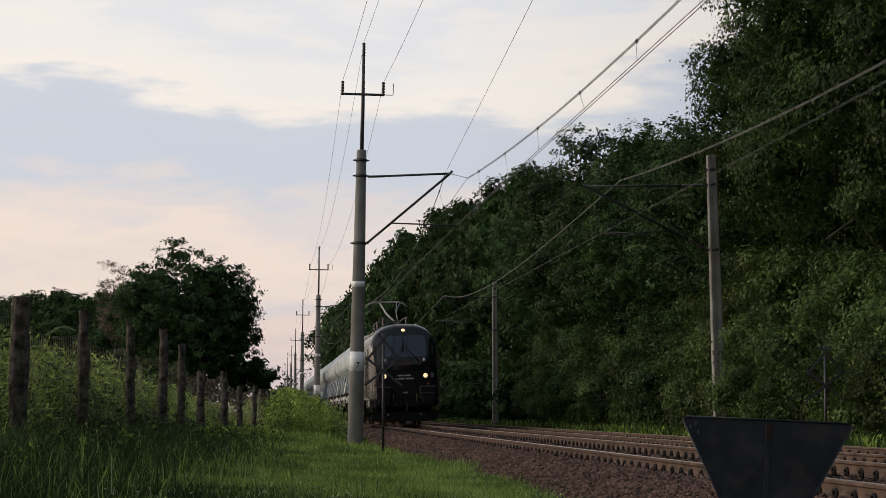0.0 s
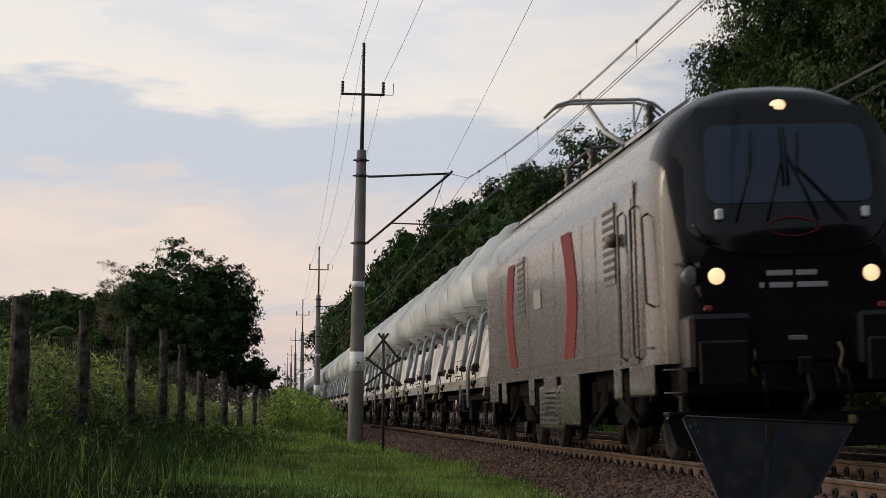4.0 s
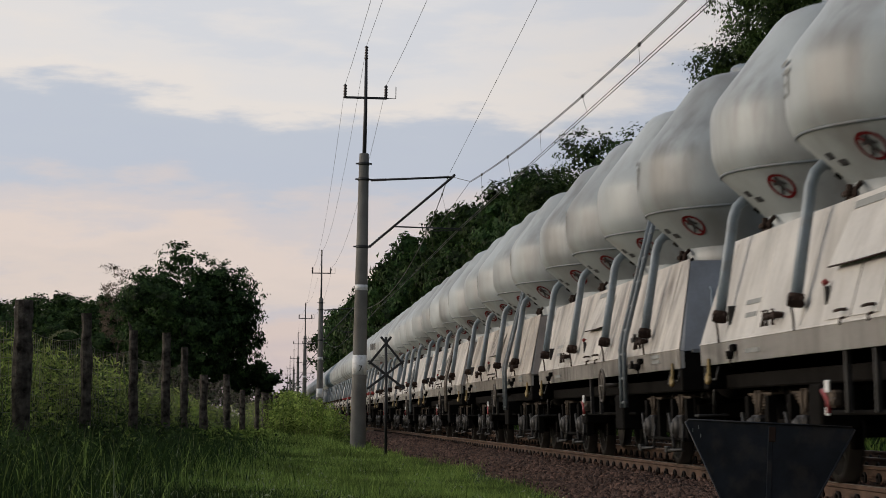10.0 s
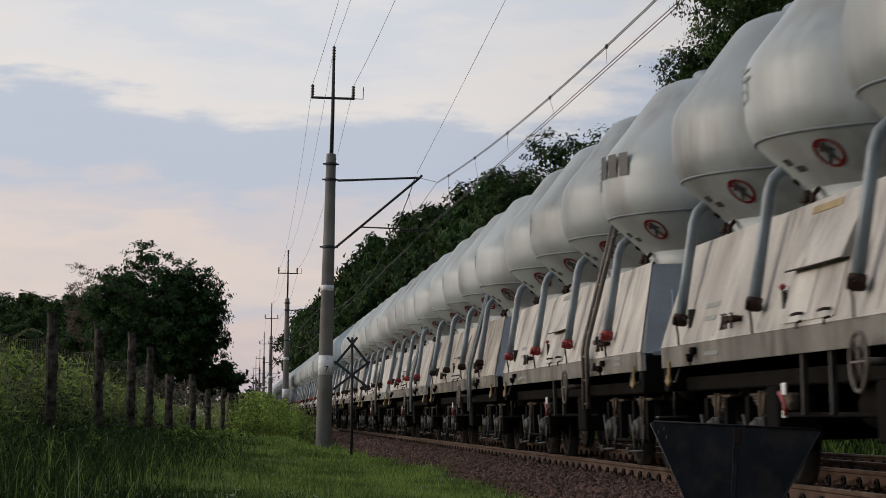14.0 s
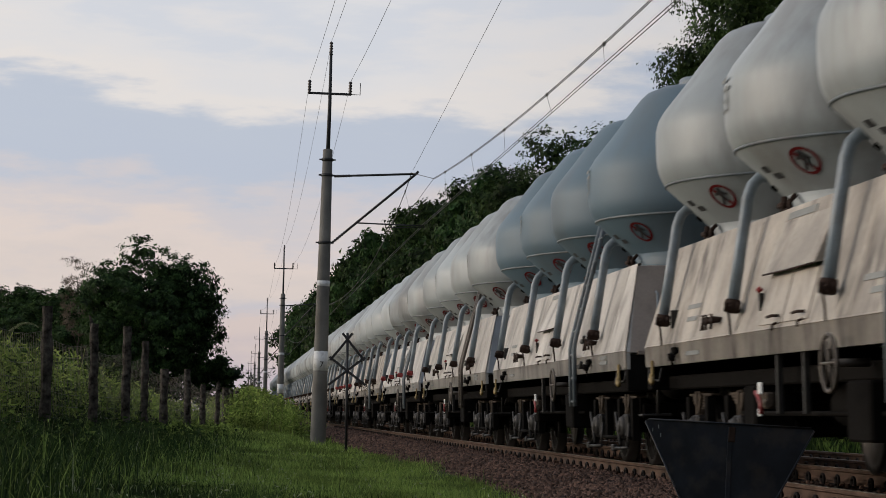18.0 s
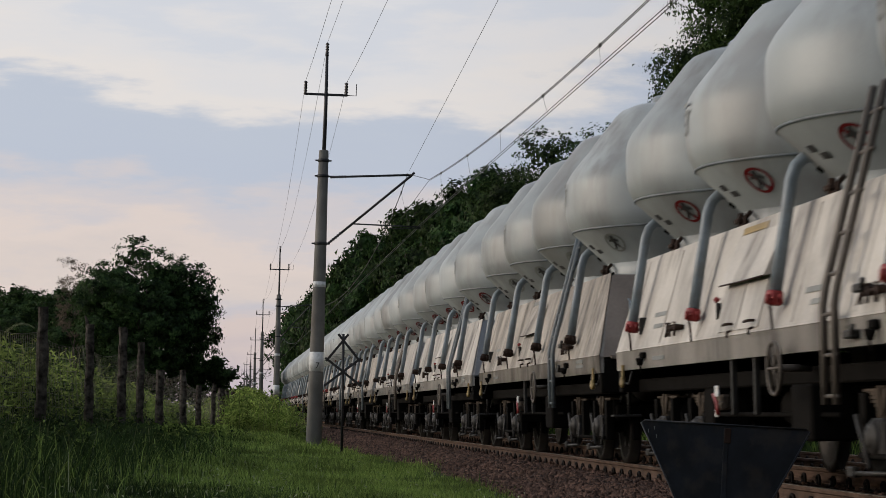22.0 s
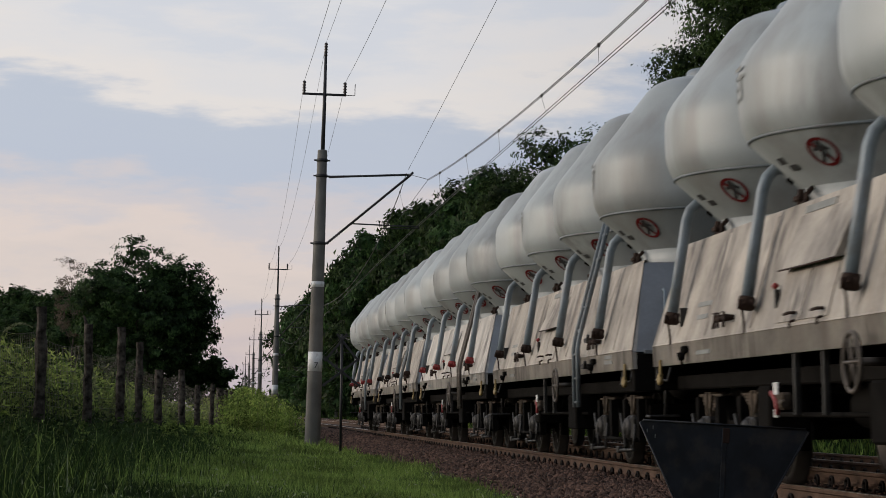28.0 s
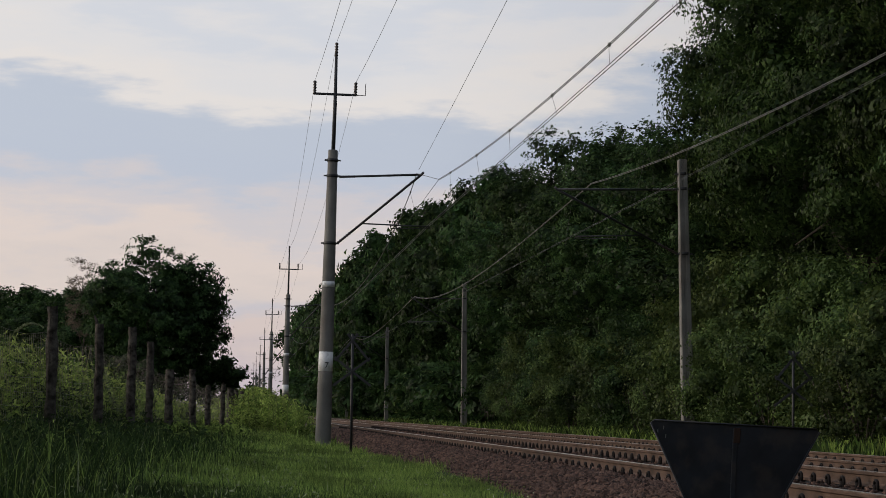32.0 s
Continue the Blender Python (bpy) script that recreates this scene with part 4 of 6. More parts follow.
        rim = [(1.04, 2.29), (1.03, 2.315), (1.0, 2.32), (0.99, 2.285)]
        s.add([(sx * x, end_y(z, far), z) for far in (False, True) for x, z in rim], [(k, k + 1, 5 + k, 4 + k) for k in range(3)])
        part("side_sheet", s, M_BODY, w, "dirty streaked cream side sheet")
    rib = Shape().add([(-1.3335 + 0.292 * f - b, d, 1.318 + 0.972 * f) for f in (0.02, 0.98) for d, b in ((-0.03, -0.004), (0.0, 0.010), (0.03, -0.004))], [(0, 1, 4, 3), (1, 2, 5, 4)])
    rib_me = rib.mesh("pressed_rib", M_BODY)
    for k in range(7):
        part("pressed_rib", rib_me, None, w, at=Matrix.Translation((0, -5.25 + 1.78 * k, 0)))
    part("deck", Shape().box(-1.0, 1.0, END_NEAR[1] + 0.05, END_FAR[1] - 0.05, 2.25, 2.295, 0.01), M_BODY, w)
    for sy in (-1, 1):
        y = sy * HALF
        far = sy > 0
        s = Shape()
        sec = [(-1.325, 1.285), (-1.03, 2.285), (1.03, 2.285), (1.325, 1.285)]
        n = len(sec)
        s.add([(px, end_y(z, far) + d, z) for d in (0.004 * sy, -0.03 * sy) for px, z in sec], [tuple(range(n)), tuple(range(n, 2 * n))] + [(k, (k + 1) % n, n + (k + 1) % n, n + k) for k in range(n)])
        ye = end_y(1.2, far)
        s.box(-1.2, 1.2, min(ye, ye + sy * 0.03), max(ye, ye + sy * 0.03), 1.26, 1.31, 0.006)
        part("end_panel", s, M_END, w, "grey-blue end panel")
        gy = [end_y(z, far) + sy * d for z, d in ((1.45, 0.02), (1.48, 0.09), (1.95, 0.09), (1.98, 0.02))]
        part("grab_rail", Shape().tube([(-0.95, gy[0], 1.45), (-0.95, gy[1], 1.48), (-0.88, gy[2], 1.95), (-0.88, gy[3], 1.98)], 0.014, 6), M_HOSE, w)
        hy = 5.62 if far else -6.12
        hook = Shape().box(-1.372, -1.345, hy - 0.028, hy + 0.028, 1.0, 1.16, 0.008).tube([(-1.36, hy, 1.02), (-1.37, hy, 0.955), (-1.37, hy - 0.03, 0.93), (-1.37, hy - 0.07, 0.945), (-1.37, hy - 0.08, 0.985)], [0.026, 0.03, 0.028, 0.024, 0.014], 7)
        part("shunter_hook", hook, M_YELLOW, w, "yellow painted hook")
        step = Shape().tube([(-1.30, ye - sy * 0.12, 1.10), (-1.33, ye - sy * 0.14, 0.97), (-1.33, ye - sy * 0.72, 0.95), (-1.30, ye - sy * 0.75, 1.08)], 0.012, 6)
        part("foot_step", step, M_WORN, w)
        if far:
            board = Shape().box(-1.36, -1.04, ye + 0.12, ye + 0.32, 0.588, 0.612, 0.006).tube([(-1.18, ye + 0.18, 0.60), (-1.18, ye + 0.12, 1.05)], 0.016, 6)
            part("step_board", board, M_WORN, w, "worn pale step board on a rod")
        hs = Shape().box(-1.315, 1.315, min(ye - sy * 0.22, ye - sy * 0.002), max(ye - sy * 0.22, ye - sy * 0.002), 0.86, 1.262, 0.012)
        part("headstock", hs, M_UNDER, w)
        for sx in (-1, 1):
            b = Shape().lathe([(0.0, ye), (0.095, ye), (0.095, ye + sy * 0.30), (0.11, ye + sy * 0.34), (0.21, ye + sy * 0.52), (0.225, ye + sy * 0.565), (0.20, ye + sy * 0.585), (0.0, ye + sy * 0.59)], (sx * 0.875, 0, 0.98), "y", 18)
            part("buffer", b, M_UNDER, w)
    # pipes down the near side
    for i, yv in enumerate(VES_Y):
        py = yv + 0.22
        pts = [(-0.84, py - 0.06, 2.50), (-0.92, py - 0.03, 2.60), (-1.01, py, 2.655), (-1.095, py + 0.01, 2.655), (-1.16, py + 0.02, 2.59), (-1.20, py + 0.03, 2.48), (-1.222, py + 0.03, 2.34), (-1.27, py + 0.03, 2.08), (-1.362, py + 0.02, 1.56)]
        p = part("discharge_pipe", Shape().tube(pts, 0.052, 12), M_HOSE, w, "blue-grey curved discharge pipe")
        part("pipe_flange", Shape().tube([(-0.91, py - 0.03, 2.59), (-0.955, py - 0.015, 2.625)], 0.088, 12), M_UNDER, p)
        v = Shape().tube([(-1.356, py + 0.02, 1.60), (-1.360, py + 0.02, 1.575), (-1.366, py + 0.02, 1.54), (-1.372, py + 0.02, 1.50), (-1.374, py + 0.02, 1.485)], [0.064, 0.072, 0.066, 0.070, 0.050], 12)
        for k in range(4):
            a = 0.5 + k * math.pi / 2
            cx, cy = -1.368 + 0.078 * math.cos(a), py + 0.02 + 0.085 * math.sin(a)
            v.tube([(cx, cy, 1.50), (cx - 0.01 * math.cos(a), cy, 1.575)], 0.018, 6)
        v.tube([(-1.40, py - 0.10, 1.545), (-1.40, py + 0.14, 1.535)], 0.012, 5)
        part("valve", v, M_RUST, p, "valve at the pipe's end")
        part("valve_lever", Shape().tube([(-1.40, py + 0.05, 1.50), (-1.385, py + 0.06, 1.42), (-1.37, py + 0.10, 1.30)], 0.011, 5), M_RUST, p)
        if i == 0:
            part("pipe_bracket", Shape().box(-1.315, -1.22, py - 0.125, py - 0.105, 1.46, 1.64, 0.006), M_WORN, w)
        c = Shape().tube([(-0.95, py - 0.26, 2.28), (-0.95, py - 0.26, 2.46)], [0.045, 0.03], 7).box(-1.0, -0.90, py - 0.34, py - 0.17, 2.36, 2.41, 0.012)
        c.tube([(-0.97, py - 0.50, 2.28), (-0.96, py - 0.48, 2.40), (-0.90, py - 0.44, 2.46)], 0.022, 6).box(-1.01, -0.93, py - 0.56, py - 0.42, 2.30, 2.34, 0.01)
        part("deck_fitting", c, M_RUST, w)
    # hatch with a hood, panels and placards
    h = Shape()
    poly = [(-1.275, 1.765), (-1.070, 2.20), (-1.05, 2.20), (-1.18, 1.78)]
    h.prism(poly, "y", -0.60, 1.04)
    part("hatch_hood", h, M_BODY, w)

    def on_side(y0, y1, z0, z1, lift=0.006):
        def xx(z):
            return -1.332 + (z - 1.318) * 0.3005 - lift
        return Shape().add([(xx(z0), y0, z0), (xx(z0), y1, z0), (xx(z1), y1, z1), (xx(z1), y0, z1), (xx(z0) + 0.03, y0, z0), (xx(z0) + 0.03, y1, z0), (xx(z1) + 0.03, y1, z1), (xx(z1) + 0.03, y0, z1)],
                           [(0, 1, 2, 3), (0, 1, 5, 4), (1, 2, 6, 5), (2, 3, 7, 6), (3, 0, 4, 7)])
    for y0, y1 in ((-0.58, 0.20), (0.23, 1.0)):
        hp = part("hatch_panel", on_side(y0, y1, 1.345, 1.74, 0.014), M_BODY, w)
        ym = y0 + 0.10
        lt = Shape().tube([(-1.33, ym - 0.02, 1.40), (-1.385, ym, 1.40), (-1.385, ym + 0.16, 1.395)], 0.013, 5).tube([(-1.335, ym + 0.03, 1.345), (-1.375, ym + 0.03, 1.33), (-1.37, ym + 0.06, 1.29)], 0.012, 5)
        part("hatch_latch", lt, M_RUST, hp)
    part("hatch_gap", on_side(0.203, 0.227, 1.35, 1.745, 0.010), M_UNDER, w, "dark joint between the hatch doors")
    part("hood_edge", Shape().tube([(-1.277, -0.60, 1.763), (-1.284, 0.2, 1.757), (-1.277, 1.04, 1.763)], 0.008, 5), M_RUST, w)
    part("placard", on_side(0.05, 0.95, 2.21, 2.27, 0.008), M_MARKGREY, w, "faded placard")
    for y0, z0, ln in ((3.75, 1.50, 0.45), (3.7, 1.62, 0.6), (-2.4, 1.55, 0.5), (-5.2, 1.18, 0.5), (3.4, 1.17, 0.6), (-5.2, 1.24, 0.5), (-2.5, 1.45, 0.35)):
        z0 = max(z0, 1.34) if z0 > 1.28 else z0
        s = on_side(y0, y0 + ln, z0, z0 + 0.045) if z0 > 1.28 else Shape().box(-1.339, -1.332, y0, y0 + ln, z0, z0 + 0.04)
        part("stencil_bar", s, M_MARKGREY, w)
    # valve clusters on the side sheet
    for yc in (2.80, -4.0):
        s = Shape()
        s.tube([(-1.375, yc - 0.26, 1.46), (-1.365, yc + 0.22, 1.46)], 0.015, 6)
        for d in (-0.20, 0.02, 0.16):
            s.tube([(-1.27, yc + d, 1.46), (-1.39, yc + d, 1.46)], [0.02, 0.036], 8)
            s.tube([(-1.385, yc + d, 1.43), (-1.38, yc + d + 0.03, 1.38)], 0.014, 5)
            s.tube([(-1.385, yc + d - 0.05, 1.50), (-1.385, yc + d + 0.05, 1.51)], 0.009, 5)
        s.tube([(-1.375, yc + 0.22, 1.46), (-1.37, yc + 0.34, 1.38)], 0.008, 5)
        part("manifold", s, M_RUST, w)
    for yc in (4.42, -4.0 - 0.02):
        s = Shape().box(-1.385, -1.33, yc - 0.075, yc + 0.075, 1.20, 1.265, 0.012).tube([(-1.39, yc - 0.01, 1.20), (-1.39, yc, 1.13)], [0.045, 0.03], 7).tube([(-1.39, yc, 1.14), (-1.375, yc + 0.03, 1.06)], 0.012, 5)
        part("lamp_bracket", s, M_UNDER, w)
    av = part("air_valve", Shape().box(-1.30, -1.255, 1.09, 1.12, 1.47, 1.62, 0.008), M_WORN, w)
    part("valve_knob", Shape().tube([(-1.27, 1.14, 1.635), (-1.30, 1.14, 1.665)], [0.03, 0.022], 8), M_RED, av, "small red valve knob")
    for yc, zc in ((-3.78, 1.49), (-3.50, 1.185)):
        part("ladder_bracket", Shape().box(-1.41, -1.30, yc - 0.10, yc + 0.10, zc - 0.03, zc + 0.03, 0.012).tube([(-1.39, yc - 0.09, zc), (-1.39, yc - 0.12, zc + 0.06)], 0.02, 6), M_WORN, w)
    # ladder: upright foot, then leaning in to the vessels
    y0, y1 = -3.27, -2.97
    for y in (y0, y1):
        lad = Shape().tube([(-1.42, y, 0.70), (-1.42, y, 1.40), (-1.39, y + 0.01, 1.55), (-1.14, y + 0.06, 2.42), (-0.97, y + 0.09, 3.0)], 0.030, 6)
        part("ladder_rail", lad, M_LADDER, w, "steel ladder rail")
    rung_me = Shape().tube([(0, y0 - 0.04, 0), (0, y1 - 0.04, 0)], 0.016, 6).mesh("ladder_rung", M_LADDER)
    for k in range(8):
        z = 0.76 + 0.29 * k
        x = float(np.interp(z, [0.70, 1.40, 1.55, 2.42, 3.0], [-1.42, -1.42, -1.39, -1.14, -0.97]))
        part("ladder_rung", rung_me, None, w, at=Matrix.Translation((x, 0, z)))
    # brake hand wheel
    hw = Shape()
    c = Vector((-1.46, -1.635, 0.985))
    hw.tube([c + Vector((0, 0.205 * math.cos(a), 0.205 * math.sin(a))) for a in [i * math.pi / 10 for i in range(21)]], 0.017, 6, caps=False)
    for k in range(3):
        a = k * math.pi / 3
        d = Vector((0, 0.20 * math.cos(a), 0.20 * math.sin(a)))
        hw.tube([c - d, c + d], 0.012, 5)
    hw.tube([c, c + Vector((0.3, 0, 0))], 0.03, 8)
    part("hand_wheel", hw, M_LADDER, w, "grey brake hand wheel")
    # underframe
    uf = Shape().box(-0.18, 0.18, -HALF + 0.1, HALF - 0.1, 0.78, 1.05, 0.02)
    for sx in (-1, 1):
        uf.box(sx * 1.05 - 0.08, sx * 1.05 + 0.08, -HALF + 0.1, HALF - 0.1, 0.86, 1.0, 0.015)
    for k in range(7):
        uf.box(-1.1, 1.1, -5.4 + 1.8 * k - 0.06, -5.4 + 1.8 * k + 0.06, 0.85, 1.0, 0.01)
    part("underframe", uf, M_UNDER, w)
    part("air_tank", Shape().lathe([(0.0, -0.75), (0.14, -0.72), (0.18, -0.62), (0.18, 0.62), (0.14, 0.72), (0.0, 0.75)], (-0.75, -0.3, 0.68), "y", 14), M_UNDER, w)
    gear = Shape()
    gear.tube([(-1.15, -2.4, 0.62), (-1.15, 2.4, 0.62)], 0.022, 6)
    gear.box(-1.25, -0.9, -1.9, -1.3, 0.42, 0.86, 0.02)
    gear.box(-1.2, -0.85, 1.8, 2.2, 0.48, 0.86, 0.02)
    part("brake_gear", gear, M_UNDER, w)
    for yc in (0.57, -0.28):
        part("hanger_post", Shape().box(-1.30, -1.25, yc - 0.025, yc + 0.025, 0.62, 1.12, 0.006), M_WORN, w)
    part("change_over_plate", Shape().box(-1.345, -1.325, 0.94, 1.06, 0.78, 0.88, 0.008), M_WHITEPAINT, w, "white brake plate")
    part("load_plate", Shape().box(-1.345, -1.325, 0.96, 1.06, 0.60, 0.67, 0.008), M_WHITEPAINT, w)
    part("change_over_lever", Shape().tube([(-1.30, 1.30, 0.80), (-1.33, 1.1, 0.77), (-1.34, 0.98, 0.72), (-1.34, 0.96, 0.62)], 0.020, 6), M_RED, w, "red brake lever")
    part("brake_valve", Shape().box(-1.33, -1.24, 0.86, 1.08, 0.66, 0.80, 0.02).tube([(-1.32, 0.9, 0.72), (-1.34, 0.72, 0.70)], 0.03, 7), M_SPRING, w)
    # bogies
    fr = Shape()
    for sx in (-1, 1):
        x = sx * 1.0
        fr.prism([(-1.45, 0.60), (-1.45, 0.78), (-0.45, 0.80), (-0.30, 0.56), (0.30, 0.56), (0.45, 0.80), (1.45, 0.78), (1.45, 0.60), (1.25, 0.50), (0.60, 0.50), (0.40, 0.40), (-0.40, 0.40), (-0.60, 0.50), (-1.25, 0.50)], "x", x - sx * 0.06, x + sx * 0.02)
        fr.tube([(x + sx * 0.12, -1.35, 0.33), (x + sx * 0.12, 1.35, 0.33)], 0.022, 6)
        for yy in (-1.32, -0.45, 0.45, 1.32):
            fr.box(x + sx * 0.02, x + sx * 0.10, yy - 0.07, yy + 0.07, 0.30, 0.78, 0.015)
            fr.box(sx * 0.75 - 0.05, sx * 0.75 + 0.05, yy * 1.06 - 0.05, yy * 1.06 + 0.05, 0.30, 0.60, 0.015)
    fr.box(-0.95, 0.95, -0.28, 0.28, 0.50, 0.80, 0.03)
    for y in (-1.42, 1.42):
        fr.box(-1.0, 1.0, y - 0.06, y + 0.06, 0.55, 0.72, 0.02)
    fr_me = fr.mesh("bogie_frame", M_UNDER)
    sp = Shape()
    for k in range(7):
        half_l = 0.50 - 0.068 * k
        z = 0.81 - 0.027 * k
        sp.box(-0.06, 0.06, -half_l, half_l, z - 0.024, z, 0.004)
    sp.box(-0.075, 0.075, -0.06, 0.06, 0.58, 0.83, 0.01)
    sp_me = sp.mesh("leaf_spring", M_SPRING)
    ab = Shape().box(-0.09, 0.09, -0.16, 0.16, 0.32, 0.60, 0.03).lathe([(0.0, -0.14), (0.10, -0.135), (0.13, -0.09), (0.13, 0.0)], (0, 0, 0.46), "x", 14)
    ab_me = ab.mesh("axle_box", M_AXLE)
    ab_r = Shape().box(-0.09, 0.09, -0.16, 0.16, 0.32, 0.60, 0.03).lathe([(0.13, 0.0), (0.13, 0.09), (0.10, 0.135), (0.0, 0.14)], (0, 0, 0.46), "x", 14).mesh("axle_box", M_AXLE)
    cap_me = Shape().lathe([(0.0, -0.158), (0.05, -0.156), (0.072, -0.146), (0.075, -0.13)], (0, 0, 0.46), "x", 12).mesh("axle_cap", M_WORN)
    clamp_me = Shape().prism([(-0.17, 0.80), (0.17, 0.80), (0.06, 0.62), (-0.06, 0.62)], "x", -0.085, -0.068).box(-0.10, -0.085, -0.025, 0.025, 0.60, 0.83, 0.004).mesh("spring_clamp", M_SPRING)
    ws = Shape()
    ws.lathe([(0.075, -1.0), (0.075, 1.0)], (0, 0, 0), "x", 10)
    for sx in (-1, 1):
        ws.lathe([(0.0, sx * 0.82), (0.12, sx * 0.82), (0.13, sx * 0.79), (0.36, sx * 0.755), (0.39, sx * 0.80)], (0, 0, 0), "x", 22, 0)
        ws.lathe([(0.39, sx * 0.80), (0.455, sx * 0.80), (0.462, sx * 0.715), (0.487, sx * 0.70), (0.487, sx * 0.675), (0.40, sx * 0.67), (0.36, sx * 0.72), (0.13, sx * 0.74), (0.0, sx * 0.74)], (0, 0, 0), "x", 22, 1)
        for k in range(6):
            a = k * math.pi / 3
            ws.lathe([(0.035, sx * 0.775), (0.0, sx * 0.776)], (0, 0.25 * math.cos(a), 0.25 * math.sin(a)), "x", 6, 1)
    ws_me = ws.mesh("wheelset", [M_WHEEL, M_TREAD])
    rod = Shape().tube([(-1.16, -0.45, 0.22), (-1.16, 0.5, 0.20)], 0.018, 6).tube([(-1.14, 0.42, 0.62), (-1.16, 0.05, 0.24)], 0.020, 6).box(-1.19, -1.13, 0.40, 0.56, 0.17, 0.25, 0.012).tube([(-1.16, -0.40, 0.22), (-1.12, -0.36, 0.50)], 0.014, 6)
    rod_me = rod.mesh("brake_rod", M_WORN)
    for yb in (3.80, -4.10):
        b = part("bogie", fr_me, None, w, "grimy black two-axle bogie", at=Matrix.Translation((0, yb, 0)))
        for ya in (0.92, -0.92):
            for sx in (-1, 1):
                part("leaf_spring", sp_me, None, b, "brownish steel leaf spring", at=Matrix.Translation((sx * 1.0, ya, 0)))
                part("axle_box", ab_me if sx < 0 else ab_r, None, b, at=Matrix.Translation((sx * 1.04, ya, 0)))
            part("axle_cap", cap_me, None, b, "worn steel axle cap", at=Matrix.Translation((-1.04, ya, 0)))
            part("spring_clamp", clamp_me, None, b, "worn pale spring clamp", at=Matrix.Translation((-1.0, ya, 0)))
            part("brake_rod", rod_me, None, b, "worn pale brake rod", at=Matrix.Translation((0, ya, 0)))
            x = part("wheelset", ws_me, None, w, at=Matrix.Translation((0, yb + ya, 0.46)))
            x["radius"] = 0.46
    return w


def paint(ob, m):
    """Gives one object a paint of its own, on the shared mesh."""
    ob.material_slots[0].link = "OBJECT"
    ob.material_slots[0].material = m


def build_train():
    first = make_wagon()
    rng = random.Random(17)
    wagons = [first] + [copy_thing(first, Matrix.Identity(4)) for _ in range(WAGONS - 1)]
    CLEAN, DIRTY = (13, 17, 22, 26, 27, 30), (0, 1, 3, 4, 5, 7, 10, 12, 16, 19, 24)
    axles = [[] for _ in range(4)]
    bk = Shape()
    for a0, a1, z0, z1 in ((0.05, 0.19, 3.32, 3.58), (0.23, 0.37, 3.32, 3.58), (0.41, 0.53, 3.32, 3.58)):
        bk.add([belly_at(a, z, 0.008) for a, z in ((a0, z0), (a1, z0), (a1, z1), (a0, z1))], [(0, 1, 2, 3)])
    black_me = bk.mesh("black_mark", M_INK)
    for i, w in enumerate(wagons):
        kids = list(w.children_recursive)
        red, brown = i in (0, 2, 13, 20) or rng.random() < 0.10, i in (6, 10, 15, 24) or rng.random() < 0.12
        for k in kids:
            base = k.name.split(".")[0]
            if base == "valve" and red:
                paint(k, M_RED)
            if base in ("side_sheet", "pressed_rib", "hatch_hood", "hatch_panel") and (i in CLEAN or i in DIRTY):
                paint(k, M_BODY_CLEAN if i in CLEAN else M_BODY_DIRTY)
            if base == "warning_ring" and i in (10, 27, 31):
                paint(k, M_MARKGREY)
                tagged(k, "bleached prohibition ring")
            if base == "end_panel" and brown:
                paint(k, M_END_BROWN)
            if base == "vessel" and i == 20 and abs(k.location.y + 4.70) < 0.1:
                part("black_mark", black_me, None, k, "bold black lettering blocks")
            if base in ("vessel", "skirt") and i == 15:
                paint(k, M_SILO_BLUE)
            if base == "placard" and i in (0, 21, 8, 11):
                paint(k, M_YELLOW)
            if base in ("ladder_rail", "ladder_rung") and i % 3 != 2:
                paint(k, M_LADDER_GREY)
        if i == 15:
            tagged(w, "blue-grey four-vessel cement wagon with slanted dirty sides")
        elif brown:
            tagged(w, "pale grey four-vessel cement wagon with a brown end panel")
        elif red:
            tagged(w, "pale grey four-vessel cement wagon with red valves")
        elif i in CLEAN:
            tagged(w, "clean white four-vessel cement wagon with slanted sides")
        elif i in DIRTY:
            tagged(w, "very dirty grey four-vessel cement wagon with streaked sides")
        for a, k in zip(axles, [k for k in kids if k.name.split(".")[0] == "wheelset"]):
            a.append(k)
        TRAIN.append((w, HALF + PITCH * i))
    WHEELS.extend(axles)


build_train()


# ---- the locomotive ----
def loco_section(y):
    """Half width and roof height along the body; the cab front rounds in."""
    e = 9.95 - abs(y)
    w = float(np.interp(e, [0, 0.08, 0.22, 0.42, 0.7, 1.1], [1.02, 1.18, 1.30, 1.38, 1.42, 1.44]))
    top = float(np.interp(e, [0, 0.12, 0.25, 0.42, 0.62, 0.9, 1.4], [2.55, 3.05, 3.50, 3.88, 4.10, 4.20, 4.22]))
    return w, top


